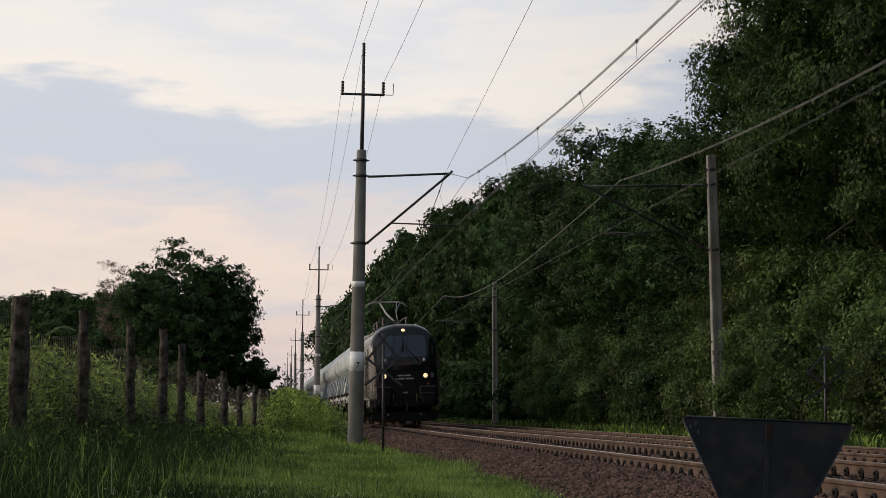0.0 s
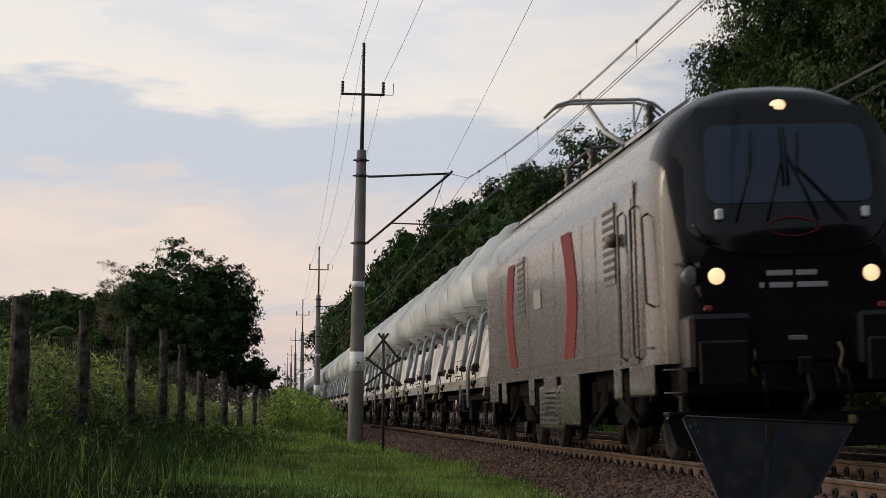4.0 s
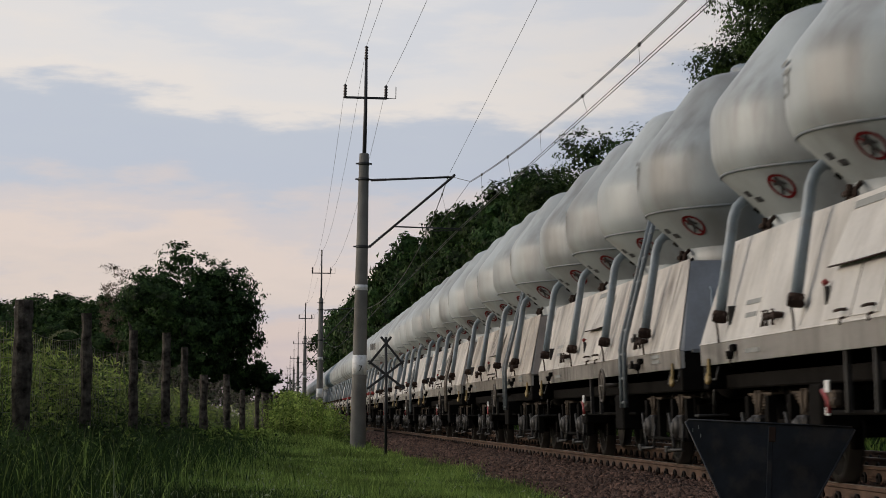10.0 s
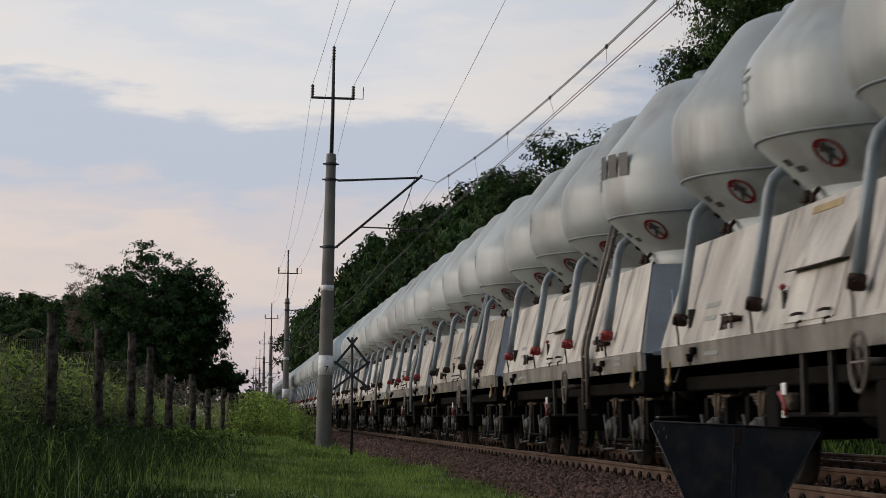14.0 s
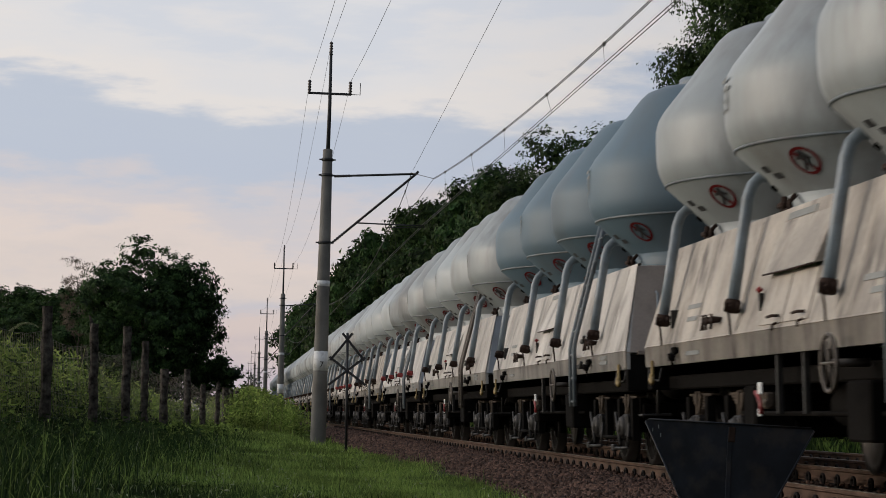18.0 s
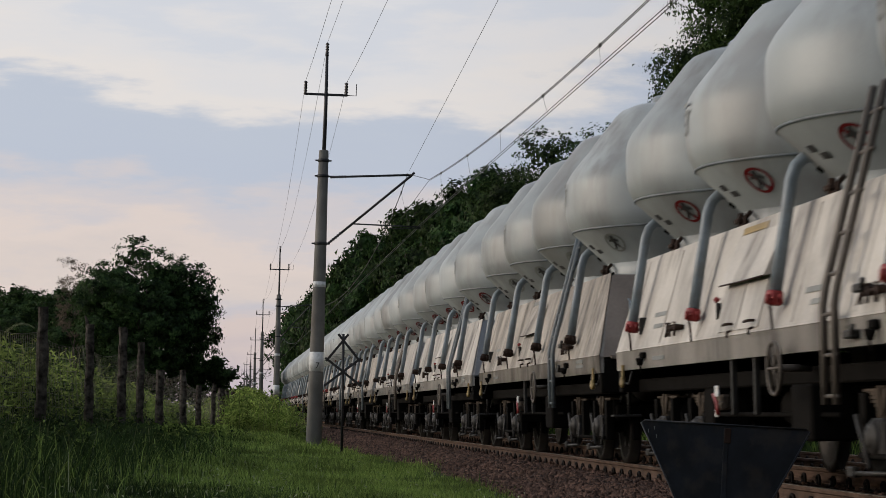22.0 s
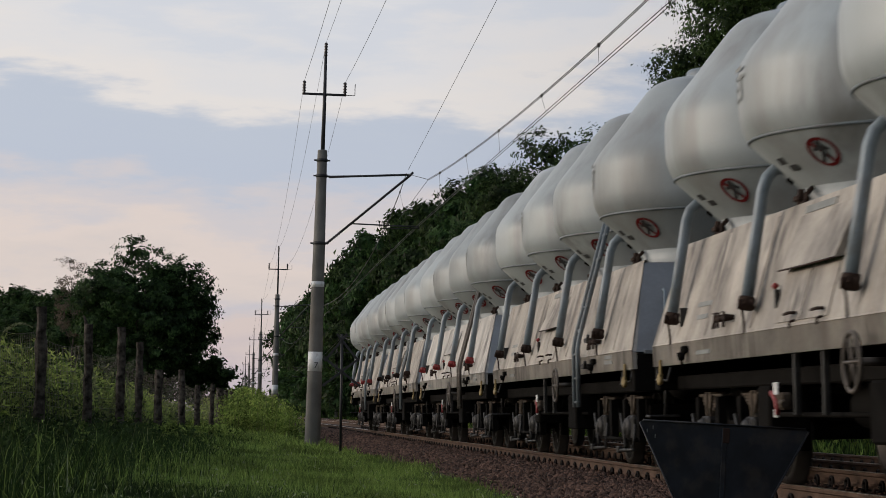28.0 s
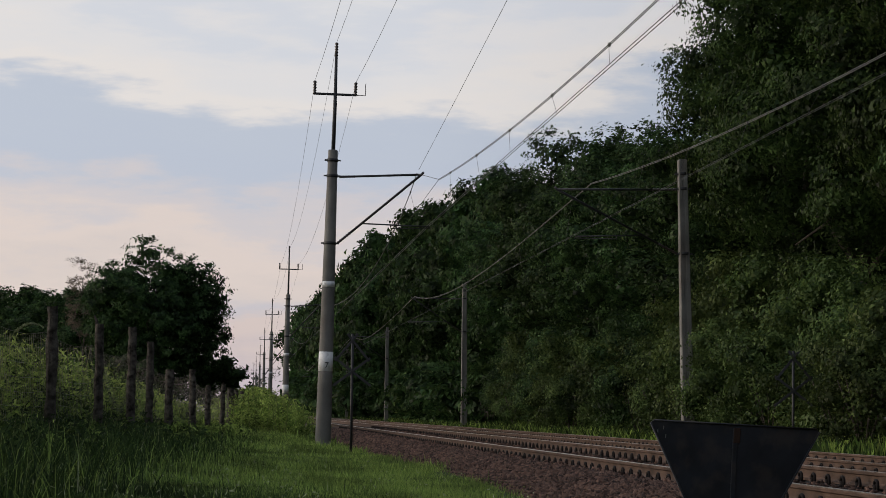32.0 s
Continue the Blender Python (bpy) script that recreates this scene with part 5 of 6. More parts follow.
def build_loco():
    t = thing("electric_locomotive", "black and silver electric locomotive with lit headlamps", "locomotive")
    ys = [-9.95, -9.87, -9.73, -9.62, -9.53, -9.42, -9.33, -9.2, -9.05, -8.85, -8.6, -8.3, -6, -3, 0, 3, 6, 8.3, 8.6, 8.85, 9.05, 9.2, 9.33, 9.42, 9.53, 9.62, 9.73, 9.87, 9.95]
    s = Shape()
    n = 29
    rings = []
    for y in ys:
        w, top = loco_section(y)
        eave = min(2.95, top - 0.45)
        pts = [(-w, 1.12), (-w, 1.6), (-w, 2.2), (-w, eave - 0.3)]
        for k in range(n - 8):
            a = math.pi * k / (n - 9)
            c, sn = math.cos(a), math.sin(a)
            pts.append((-w * math.copysign(abs(c) ** 0.74, c), eave + (top - eave) * sn ** 0.88))
        pts += [(w, eave - 0.3), (w, 2.2), (w, 1.6), (w, 1.12)]
        rings.append([(p[0], y, p[1]) for p in pts])
    for j in range(len(ys) - 1):
        ym = (ys[j] + ys[j + 1]) / 2
        for k in range(n - 1):
            roof = 8 <= k <= n - 10
            black = abs(ym) > (9.1 if 6 <= k <= n - 8 else 9.62)
            mi = 0 if black else (2 if roof else 1)
            s.add([rings[j][k], rings[j][k + 1], rings[j + 1][k + 1], rings[j + 1][k]], [(0, 1, 2, 3)], mi, True)
    s.add(rings[0], [tuple(range(n))], 0)
    s.add(rings[-1], [tuple(range(n))], 0)
    me = s.mesh("body_shell", [M_LOCO_BLACK, M_LOCO_GREY, M_LOCO_ROOF])
    bm = bmesh.new()
    bm.from_mesh(me)
    bmesh.ops.remove_doubles(bm, verts=bm.verts, dist=0.0005)
    bmesh.ops.recalc_face_normals(bm, faces=bm.faces)
    bm.to_mesh(me)
    bm.free()
    part("body_shell", me, None, t, "glossy black cab fronts, silver sides")

    def front_y(z, x=0.0):
        e = float(np.interp(z, [2.55, 3.05, 3.50, 3.88, 4.12], [0, 0.12, 0.25, 0.42, 0.62]))
        return -(9.95 - e) - 0.035 + 0.05 * (abs(x) / 1.0) ** 3

    # windscreen with a black surround
    def screen(x0, x1, z0, z1, lift, nx=12, nz=16, taper=0.06, round_=0.15):
        sh = Shape()
        vs = []
        for j in range(nz + 1):
            z = z0 + (z1 - z0) * (0.5 - 0.5 * math.cos(math.pi * j / nz))
            gap = max(0.0, round_ - min(z - z0, z1 - z))
            cut = round_ - math.sqrt(round_ ** 2 - gap ** 2)
            for i in range(nx + 1):
                x = (x0 + (x1 - x0) * i / nx) * (1 - taper * j / nz) * (1 - cut / x1)
                vs.append((x, front_y(z, x) - lift, z))
        fs = [(j * (nx + 1) + i, j * (nx + 1) + i + 1, (j + 1) * (nx + 1) + i + 1, (j + 1) * (nx + 1) + i) for j in range(nz) for i in range(nx)]
        m = len(vs)
        sh.add(vs, fs, 0, True)
        # edge depth
        loop = list(range(nx + 1)) + [(j + 1) * (nx + 1) - 1 for j in range(1, nz + 1)] + [nz * (nx + 1) + i for i in range(nx - 1, -1, -1)] + [j * (nx + 1) for j in range(nz - 1, 0, -1)]
        edge = [vs[k] for k in loop] + [(vs[k][0], vs[k][1] + 0.06, vs[k][2]) for k in loop]
        q = len(loop)
        sh.add(edge, [(i, (i + 1) % q, q + (i + 1) % q, q + i) for i in range(q)])
        return sh
    # rounded mask round the windscreen, proud of the cab front
    mk, nx, nz = Shape(), 20, 18
    grid = []
    for j in range(nz + 1):
        a = radians(82 * (1 - j / 11))
        z = 3.0 - 0.75 * math.sin(a) ** 0.85 if j < 11 else 3.0 + 0.92 * (j - 11) / 7
        hw = 1.26 * math.cos(a) ** 0.62 if j < 11 else 1.26 - 0.34 * ((z - 3.0) / 0.92) ** 2.6
        for i in range(nx + 1):
            x = hw * (2 * i / nx - 1)
            far = max(0.0, (abs(x) - 1.0) / 0.25)
            grid.append((x, front_y(z, x) - 0.03 + 0.15 * far ** 1.6, z))
    mk.add(grid, [(j * (nx + 1) + i, j * (nx + 1) + i + 1, (j + 1) * (nx + 1) + i + 1, (j + 1) * (nx + 1) + i) for j in range(nz) for i in range(nx)], 0, True)
    loop = list(range(nx + 1)) + [(j + 1) * (nx + 1) - 1 for j in range(1, nz + 1)] + [nz * (nx + 1) + i for i in range(nx - 1, -1, -1)] + [j * (nx + 1) for j in range(nz - 1, 0, -1)]
    q = len(loop)
    mk.add([grid[k] for k in loop] + [(grid[k][0] * 0.99, grid[k][1] + 0.14, grid[k][2]) for k in loop], [(i, (i + 1) % q, q + (i + 1) % q, q + i) for i in range(q)])
    part("windscreen_surround", mk, M_CAB, t, "glossy black rounded cab mask")
    part("windscreen", screen(-0.93, 0.93, 2.82, 3.70, 0.045), M_GLASS, t, "dark blue reflecting windscreen")
    for x0, x1 in ((-0.28, -0.05), (0.28, 0.0)):
        sh = Shape().tube([(x0, front_y(2.62) - 0.07, 2.62), (x1, front_y(3.35) - 0.07, 3.35)], 0.012, 5)
        sh.tube([(x1 - 0.02, front_y(3.0) - 0.075, 3.0), (x1, front_y(3.66) - 0.075, 3.66)], 0.012, 5)
        part("wiper", sh, M_LOCO_BLACK, t)
    for x0, x1 in ((-0.62, -0.42), (0.60, 0.10)):
        part("wiper", Shape().tube([(x0, front_y(2.62) - 0.07, 2.62), (x1, front_y(3.2) - 0.075, 3.2), (x1 + 0.05, front_y(3.62) - 0.075, 3.62)], 0.014, 5), M_LOCO_BLACK, t)
    # lamps
    for sx in (-1, 1):
        part("headlamp", Shape().lathe([(0.0, -0.04), (0.06, -0.035), (0.09, 0.0), (0.10, 0.04)], (sx * 0.845, -9.955, 2.04), "y", 18), M_LAMP, t, "lit warm headlamp")
        part("side_lamp", Shape().lathe([(0.0, -0.03), (0.09, -0.025), (0.12, 0.0), (0.13, 0.06)], (sx * 1.08, -9.90, 2.05), "y", 18), M_LAMPOFF, t)
        part("tail_lamp", Shape().box(sx * 0.95 - 0.05, sx * 0.95 + 0.05, -9.97, -9.90, 1.66, 1.73, 0.02), M_RED, t, "small red tail lamp")
        part("camera_pod", Shape().box(sx * 0.80 - 0.04, sx * 0.80 + 0.04, front_y(2.7) - 0.08, front_y(2.7) + 0.03, 2.64, 2.76, 0.015), M_WHITEPAINT, t)
        bx = Shape().box(sx * 0.90 - 0.34, sx * 0.90 + 0.34, -10.42, -9.8, 1.02, 1.62, 0.05)
        bx.box(sx * 0.90 - 0.26, sx * 0.90 + 0.26, -10.46, -10.40, 0.86, 1.34, 0.04)
        part("crash_buffer", bx, M_LOCO_BLACK, t)
        step = Shape().box(sx * 1.20 - 0.20, sx * 1.20 + 0.20, -9.9, -9.5, 0.55, 0.60, 0.01).box(sx * 1.20 - 0.02, sx * 1.20 + 0.02, -9.7, -9.5, 0.35, 1.12, 0.01)
        part("cab_step", step, M_LOCO_BLACK, t)
    part("top_lamp", Shape().lathe([(0.0, -0.05), (0.055, -0.04), (0.08, 0.0), (0.09, 0.10)], (0.0, -9.545, 3.91), "y", 18), M_LAMP, t, "lit warm top lamp")
    part("lower_front", Shape().box(-1.25, 1.25, -9.93, -9.2, 0.75, 1.14, 0.05), M_LOCO_BLACK, t)
    pl = Shape()
    pl.prism([(-1.30, 0.24), (-1.15, 0.18), (1.15, 0.18), (1.30, 0.24), (1.40, 0.52), (1.38, 0.56), (-1.38, 0.56), (-1.40, 0.52)], "y", -9.75, -9.70)
    part("snow_plough", pl, M_LOCO_BLACK, t)
    part("coupling", Shape().box(-0.08, 0.08, -10.35, -9.9, 0.95, 1.15, 0.02).tube([(0.0, -10.3, 1.05), (0.05, -10.38, 0.7), (-0.05, -10.34, 0.5)], 0.035, 6), M_LOCO_BLACK, t)
    for x in (-0.42, 0.38, 0.5):
        part("air_hose", Shape().tube([(x, -9.95, 1.08), (x, -10.15, 0.95), (x + 0.04, -10.12, 0.65), (x + 0.08, -9.95, 0.6)], 0.022, 6), M_LOCO_BLACK, t)
    for x in (-0.72, 0.62):
        part("hose_cap", Shape().box(x - 0.04, x + 0.04, -9.80, -9.72, 0.42, 0.52, 0.015), M_YELLOW, t, "yellow coupling cap")
    for x in (-0.50, 0.46):
        part("jumper_cable", Shape().tube([(x, -9.95, 1.30), (x + 0.02, -10.02, 1.20), (x - 0.02, -10.03, 1.05), (x + 0.03, -10.0, 0.96)], 0.018, 6), M_YELLOW, t, "yellow hanging cable")
    for sx in (-1, 1):
        part("step_tread", Shape().box(sx * 1.27 - 0.13, sx * 1.27 + 0.13, -9.72, -9.66, 0.80, 0.815, 0.002).box(sx * 1.27 - 0.13, sx * 1.27 + 0.13, -9.72, -9.66, 1.05, 1.065, 0.002), M_ALU, t)
        part("brow_rail", Shape().tube([(sx * (0.80 + 0.30 * f), front_y(2.38 + 0.25 * f * f) - 0.06 + 0.07 * f ** 3, 2.38 + 0.25 * f * f) for f in [i / 6 for i in range(7)]], 0.014, 5), M_LOCO_BLACK, t)
    # writing as bars, and the red lozenge outline
    for x0, x1, z in ((-0.30, -0.02, 2.06), (0.02, 0.25, 2.06), (-0.38, -0.33, 1.93), (-0.27, -0.02, 1.93), (0.03, 0.36, 1.93)):
        part("number_bar", Shape().box(x0, x1, -9.965, -9.945, z - 0.030, z + 0.030, 0.004), M_TEXT, t)
    loz = Shape()
    pts = [(0.25 * math.cos(a) * (1.15 if abs(math.cos(a)) > 0.9 else 1.0), 0.10 * math.sin(a)) for a in [i * math.pi / 8 for i in range(17)]]
    loz.tube([(x, -10.02 + 0.1 * max(0, z + 0.05), 2.55 + z) for x, z in pts], 0.009, 5, caps=False)
    part("badge_outline", loz, M_SIGNRED, t, "red lozenge outline")
    part("maker_plate", Shape().box(-0.09, 0.12, -9.960, -9.92, 1.33, 1.39, 0.012), M_MARKGREY, t)
    # sides: doors, rails, stripes, louvres, valances
    for sx in (-1, 1):
        x = sx * 1.445
        xs = (min(x, x + sx * 0.012), max(x, x + sx * 0.012))
        door = part("cab_door", Shape().box(*xs, -8.35, -7.65, 1.15, 3.25, 0.005), M_LOCO_GREY, t)
        xs2 = (min(x + sx * 0.012, x + sx * 0.02), max(x + sx * 0.012, x + sx * 0.02))
        part("door_window", Shape().box(*xs2, -8.22, -7.80, 2.45, 3.05, 0.004), M_GLASS, door)
        for y in (-8.45, -7.55):
            part("handrail", Shape().tube([(x, y, 1.2), (x + sx * 0.07, y, 1.25), (x + sx * 0.07, y, 2.9), (x, y, 2.95)], 0.016, 6), M_LADDER, t)
        part("corner_rail", Shape().tube([(sx * 1.42, -9.35, 1.75), (sx * 1.50, -9.3, 1.8), (sx * 1.50, -9.15, 2.75), (sx * 1.43, -9.1, 2.8)], 0.016, 6), M_DARKSTEEL, t)
        for yc, bow in ((4.6, 0.5), (-2.4, -0.5)):
            st = Shape()
            k = 10
            vs = []
            for j in range(k + 1):
                f = j / k
                y = yc + bow * math.sin(math.pi * f)
                vs += [(x + sx * 0.005, y - 0.5, 1.35 + 1.75 * f), (x + sx * 0.005, y + 0.5, 1.35 + 1.75 * f)]
            st.add(vs, [(2 * j, 2 * j + 1, 2 * j + 3, 2 * j + 2) for j in range(k)])
            part("red_stripe", st, M_SIGNRED, t, "faded red curved stripe")
        part("marking_panel", Shape().box(*xs, 0.6, 1.5, 2.2, 2.5, 0.004), M_MARKGREY, t)
        for y in (-6.95, -5.2, -4.0, -1.0, 2.3, 6.4):
            part("panel_gap", Shape().box(min(x, x + sx * 0.003), max(x, x + sx * 0.003), y - 0.012, y + 0.012, 1.16, 3.1, 0.0), M_INK, t)
        part("fold_line", Shape().box(min(x, x + sx * 0.004), max(x, x + sx * 0.004), -9.2, 9.2, 1.30, 1.32, 0.0), M_INK, t)
        for y in (-6.4, 3.2):
            lv = part("louvre_frame", Shape().box(*xs, y - 0.45, y + 0.45, 2.15, 3.15, 0.005), M_LOCO_GREY, t)
            for k in range(9):
                part("louvre_slat", Shape().box(*xs2, y - 0.4, y + 0.4, 2.22 + 0.1 * k, 2.27 + 0.1 * k, 0.003), M_DARKSTEEL, lv)
        part("mirror_pod", Shape().lathe([(0.0, -0.12), (0.07, -0.1), (0.09, 0.0), (0.07, 0.1), (0.0, 0.12)], (x + sx * 0.07, -7.1, 2.65), "y", 12), M_LADDER, t)
        for y0, y1, z0 in ((-9.2, -7.6, 0.78), (-6.9, -6.4, 0.75), (-3.2, -1.4, 0.42), (-0.8, 0.6, 0.55), (2.0, 2.6, 0.7), (6.2, 6.8, 0.75), (7.6, 9.0, 0.78)):
            part("side_valance", Shape().box(min(x, x - sx * 0.05), max(x, x - sx * 0.05), y0, y1, z0, 1.14, 0.02), M_LOCO_GREY, t)
        bx = part("battery_box", Shape().box(min(x - sx * 0.02, x - sx * 0.4), max(x - sx * 0.02, x - sx * 0.4), -1.3, 1.4, 0.35, 1.0, 0.03), M_LOCO_GREY, t)
        for k in range(7):
            part("louvre_slat", Shape().box(min(x - sx * 0.02, x), max(x - sx * 0.02, x), -1.1, 1.2, 0.42 + 0.075 * k, 0.455 + 0.075 * k, 0.003), M_DARKSTEEL, bx)
    uf = Shape().box(-1.2, 1.2, -9.2, 9.2, 0.85, 1.13, 0.03)
    uf.box(-1.0, 1.0, -2.2, 2.2, 0.45, 0.9, 0.05)
    part("underframe", uf, M_UNDER, t)
    # roof gear and pantographs
    for y, ln, hh in ((-2.4, 2.0, 0.06), (0.6, 1.4, 0.05), (7.0, 1.2, 0.08)):
        part("roof_box", Shape().box(-0.6, 0.6, y - ln / 2, y + ln / 2, 4.16, 4.24 + hh, 0.05), M_LOCO_ROOF, t)
    for sx in (-1, 1):
        for k in range(8):
            y0 = -7.9 + 1.95 * k
            rp = Shape().add([(sx * (1.16 - 0.50 * a), y0 + b, 3.885 + 0.325 * a + c) for c in (0.0, 0.05) for b in (0.06, 1.80) for a in (0, 1)],
                             [(0, 1, 3, 2), (4, 5, 7, 6), (0, 1, 5, 4), (2, 3, 7, 6), (0, 2, 6, 4), (1, 3, 7, 5)])
            part("roof_panel", rp, M_ALU if k % 2 == 0 else M_LOCO_ROOF, t)
    for y in (-4.2, 1.1, 3.9):
        for x in (-0.5, 0.5):
            ins = Shape()
            insulator(ins, (x, y, 4.22), (x, y, 4.68), 0.09, 4)
            part("roof_insulator", ins, M_PORCELAIN, t)
    hl = Shape().tube([(0.5, -4.2, 4.68), (0.5, 1.1, 4.71)], 0.03, 6)
    part("roof_cable", hl, M_DARKSTEEL, t)
    pg = Shape()
    for x in (-0.5, 0.5):
        pg.tube([(x, 2.6, 4.65), (x, 5.4, 4.65)], 0.03, 6)
    for y in (2.6, 5.4):
        pg.tube([(-0.5, y, 4.65), (0.5, y, 4.65)], 0.03, 6)
    pt = part("pantograph_base", pg, M_DARKSTEEL, t, at=Matrix.Translation((0, -1.5, 0.06)))
    part("lower_arm", Shape().tube([(0.30, 3.3, 4.66), (-0.02, 4.3, 5.10), (-0.28, 4.5, 5.58)], [0.055, 0.042, 0.036], 8), M_ALU, pt)
    part("upper_arm", Shape().tube([(0.46, 3.4, 4.68), (0.44, 4.2, 5.15), (0.50, 4.5, 5.60)], [0.022, 0.020, 0.020], 6).tube([(0.44, 4.2, 5.15), (0.66, 4.6, 5.58)], 0.014, 6), M_ALU, pt)
    for y in (4.3, 4.7):
        part("pantograph_head", Shape().tube([(-0.98, y, 5.40), (-0.80, y, 5.56), (-0.55, y, 5.63), (0.55, y, 5.63), (0.80, y, 5.56), (0.98, y, 5.40)], 0.026, 6), M_ALU, pt)
    # bogies
    fr = Shape()
    for sx in (-1, 1):
        x = sx * 1.08
        fr.prism([(-2.2, 0.75), (-2.2, 0.95), (2.2, 0.95), (2.2, 0.75), (1.8, 0.62), (0.7, 0.62), (0.4, 0.45), (-0.4, 0.45), (-0.7, 0.62), (-1.8, 0.62)], "x", x - 0.07, x + 0.07)
        for y in (-1.45, 1.45):
            fr.box(x - 0.12, x + 0.16, y - 0.22, y + 0.22, 0.42, 0.85, 0.04)
            fr.lathe([(0.13, 0.6), (0.13, 1.0)], (x + sx * 0.05, y - 0.45, 0.0), "z", 10)
            fr.lathe([(0.13, 0.6), (0.13, 1.0)], (x + sx * 0.05, y + 0.45, 0.0), "z", 10)
        fr.tube([(x + sx * 0.15, -1.9, 0.45), (x + sx * 0.15, -0.4, 0.75)], 0.05, 8)
        fr.tube([(x + sx * 0.15, 1.9, 0.45), (x + sx * 0.15, 0.4, 0.75)], 0.05, 8)
    fr.box(-1.0, 1.0, -0.35, 0.35, 0.5, 0.9, 0.04)
    fr_me = fr.mesh("bogie_frame", M_UNDER)
    ws = Shape().lathe([(0.09, -1.0), (0.09, 1.0)], (0, 0, 0), "x", 10)
    for sx in (-1, 1):
        ws.lathe([(0.0, sx * 0.83), (0.16, sx * 0.83), (0.18, sx * 0.79), (0.48, sx * 0.76), (0.52, sx * 0.80)], (0, 0, 0), "x", 32, 0)
        ws.lathe([(0.52, sx * 0.80), (0.615, sx * 0.80), (0.62, sx * 0.715), (0.648, sx * 0.70), (0.648, sx * 0.675), (0.5, sx * 0.67), (0.0, sx * 0.70)], (0, 0, 0), "x", 32, 1)
    ws_me = ws.mesh("wheelset", [M_WHEEL, M_TREAD])
    for yb in (-5.2, 5.2):
        part("bogie", fr_me, None, t, "grimy black bogie frame", at=Matrix.Translation((0, yb, 0)))
        for ya in (-1.45, 1.45):
            x = part("wheelset", ws_me, None, t, at=Matrix.Translation((0, yb + ya, 0.62)))
            x["radius"] = 0.62
            WHEELS.append([x])
    TRAIN.append((t, PITCH * WAGONS + 9.95 - 0.2))


build_loco()

# ---- trees and plants ----
def leaf_tris(pos, nrm, length, width, rng):
    """Pointed leaves at positions, facing about nrm."""
    n = len(pos)
    nrm = nrm / np.linalg.norm(nrm, axis=1, keepdims=True)
    a = np.cross(nrm, rng.normal(size=(n, 3)))
    a /= np.linalg.norm(a, axis=1, keepdims=True) + 1e-9
    b = np.cross(nrm, a)
    L, W = length[:, None] * 0.55, width[:, None] * 0.62
    skew = rng.uniform(-0.5, 0.5, (n, 1))
    vs = np.stack([pos - a * L * 0.8 - b * W * (1 + skew), pos - a * L * 0.5 + b * W * (1 - skew), pos + a * L * 0.9 + b * W * skew], 1)
    return vs.reshape(-1, 3), np.arange(3 * n).reshape(-1, 3)


def crown_mesh(name, height, radius, base, leaves, size, rng, mat_, lobes=44, dense=1.0):
    """Crown of many leaves on uneven lobes, with gaps between."""
    cz, hz = (height + base) / 2, (height - base) / 2
    d = rng.normal(size=(lobes, 3))
    d /= np.linalg.norm(d, axis=1, keepdims=True)
    rad = rng.uniform(0.35, 0.92, (lobes, 1)) ** 0.6
    shape = np.array([radius, radius, hz])
    c = d * rad * shape * 0.86
    # fuller below the middle, rounder on top
    c[:, 2] *= np.where(c[:, 2] > 0, 0.95, 0.98)
    lr = rng.uniform(0.15, 0.31, lobes) * radius
    w = lr ** 2
    # every lobe carries small sprays of leaves, with air between them
    sprays = max(60, leaves // 34)
    pick = rng.choice(lobes, sprays, p=w / w.sum())
    sd = rng.normal(size=(sprays, 3))
    sd += (c[pick] / shape) * 1.1
    sd /= np.linalg.norm(sd, axis=1, keepdims=True)
    depth = rng.uniform(0.62, 1.10, (sprays, 1)) ** 0.5
    spot = c[pick] + sd * lr[pick][:, None] * depth * np.array([1, 1, 0.85])
    which = rng.integers(0, sprays, leaves)
    spread = max(0.17, size * 0.95)
    pos = spot[which] + rng.normal(size=(leaves, 3)) * np.array([spread, spread, spread * 0.6])
    dirs = sd[which]
    pos += rng.normal(size=(leaves, 3)) * 0.05
    pos[:, 2] += cz
    keep = pos[:, 2] > base * 0.6
    pos, dirs = pos[keep], dirs[keep]
    n = len(pos)
    ln = rng.uniform(0.7, 1.4, n) * size
    nrm = dirs + rng.normal(size=(n, 3)) * 0.30 + np.array([0, 0, 0.15])
    wid = ln * rng.uniform(0.55, 0.85, n)
    # the heart of every lobe is closed by coarser tufts of leaves
    m = int(leaves * 0.24 * dense)
    hp = rng.choice(lobes, m, p=w / w.sum())
    hd = rng.normal(size=(m, 3))
    hd /= np.linalg.norm(hd, axis=1, keepdims=True)
    core = c[hp] + hd * lr[hp][:, None] * rng.uniform(0.15, 0.80, (m, 1)) * np.array([1, 1, 0.85])
    core[:, 2] += cz
    ok = core[:, 2] > base * 0.7
    core, hd, hl = core[ok], hd[ok], size * rng.uniform(1.2, 2.2, ok.sum())
    vs, fs = leaf_tris(np.concatenate([pos, core]), np.concatenate([nrm, hd]), np.concatenate([ln, hl]), np.concatenate([wid, hl * 0.8]), rng)
    return cards(name, vs, fs, mat_)


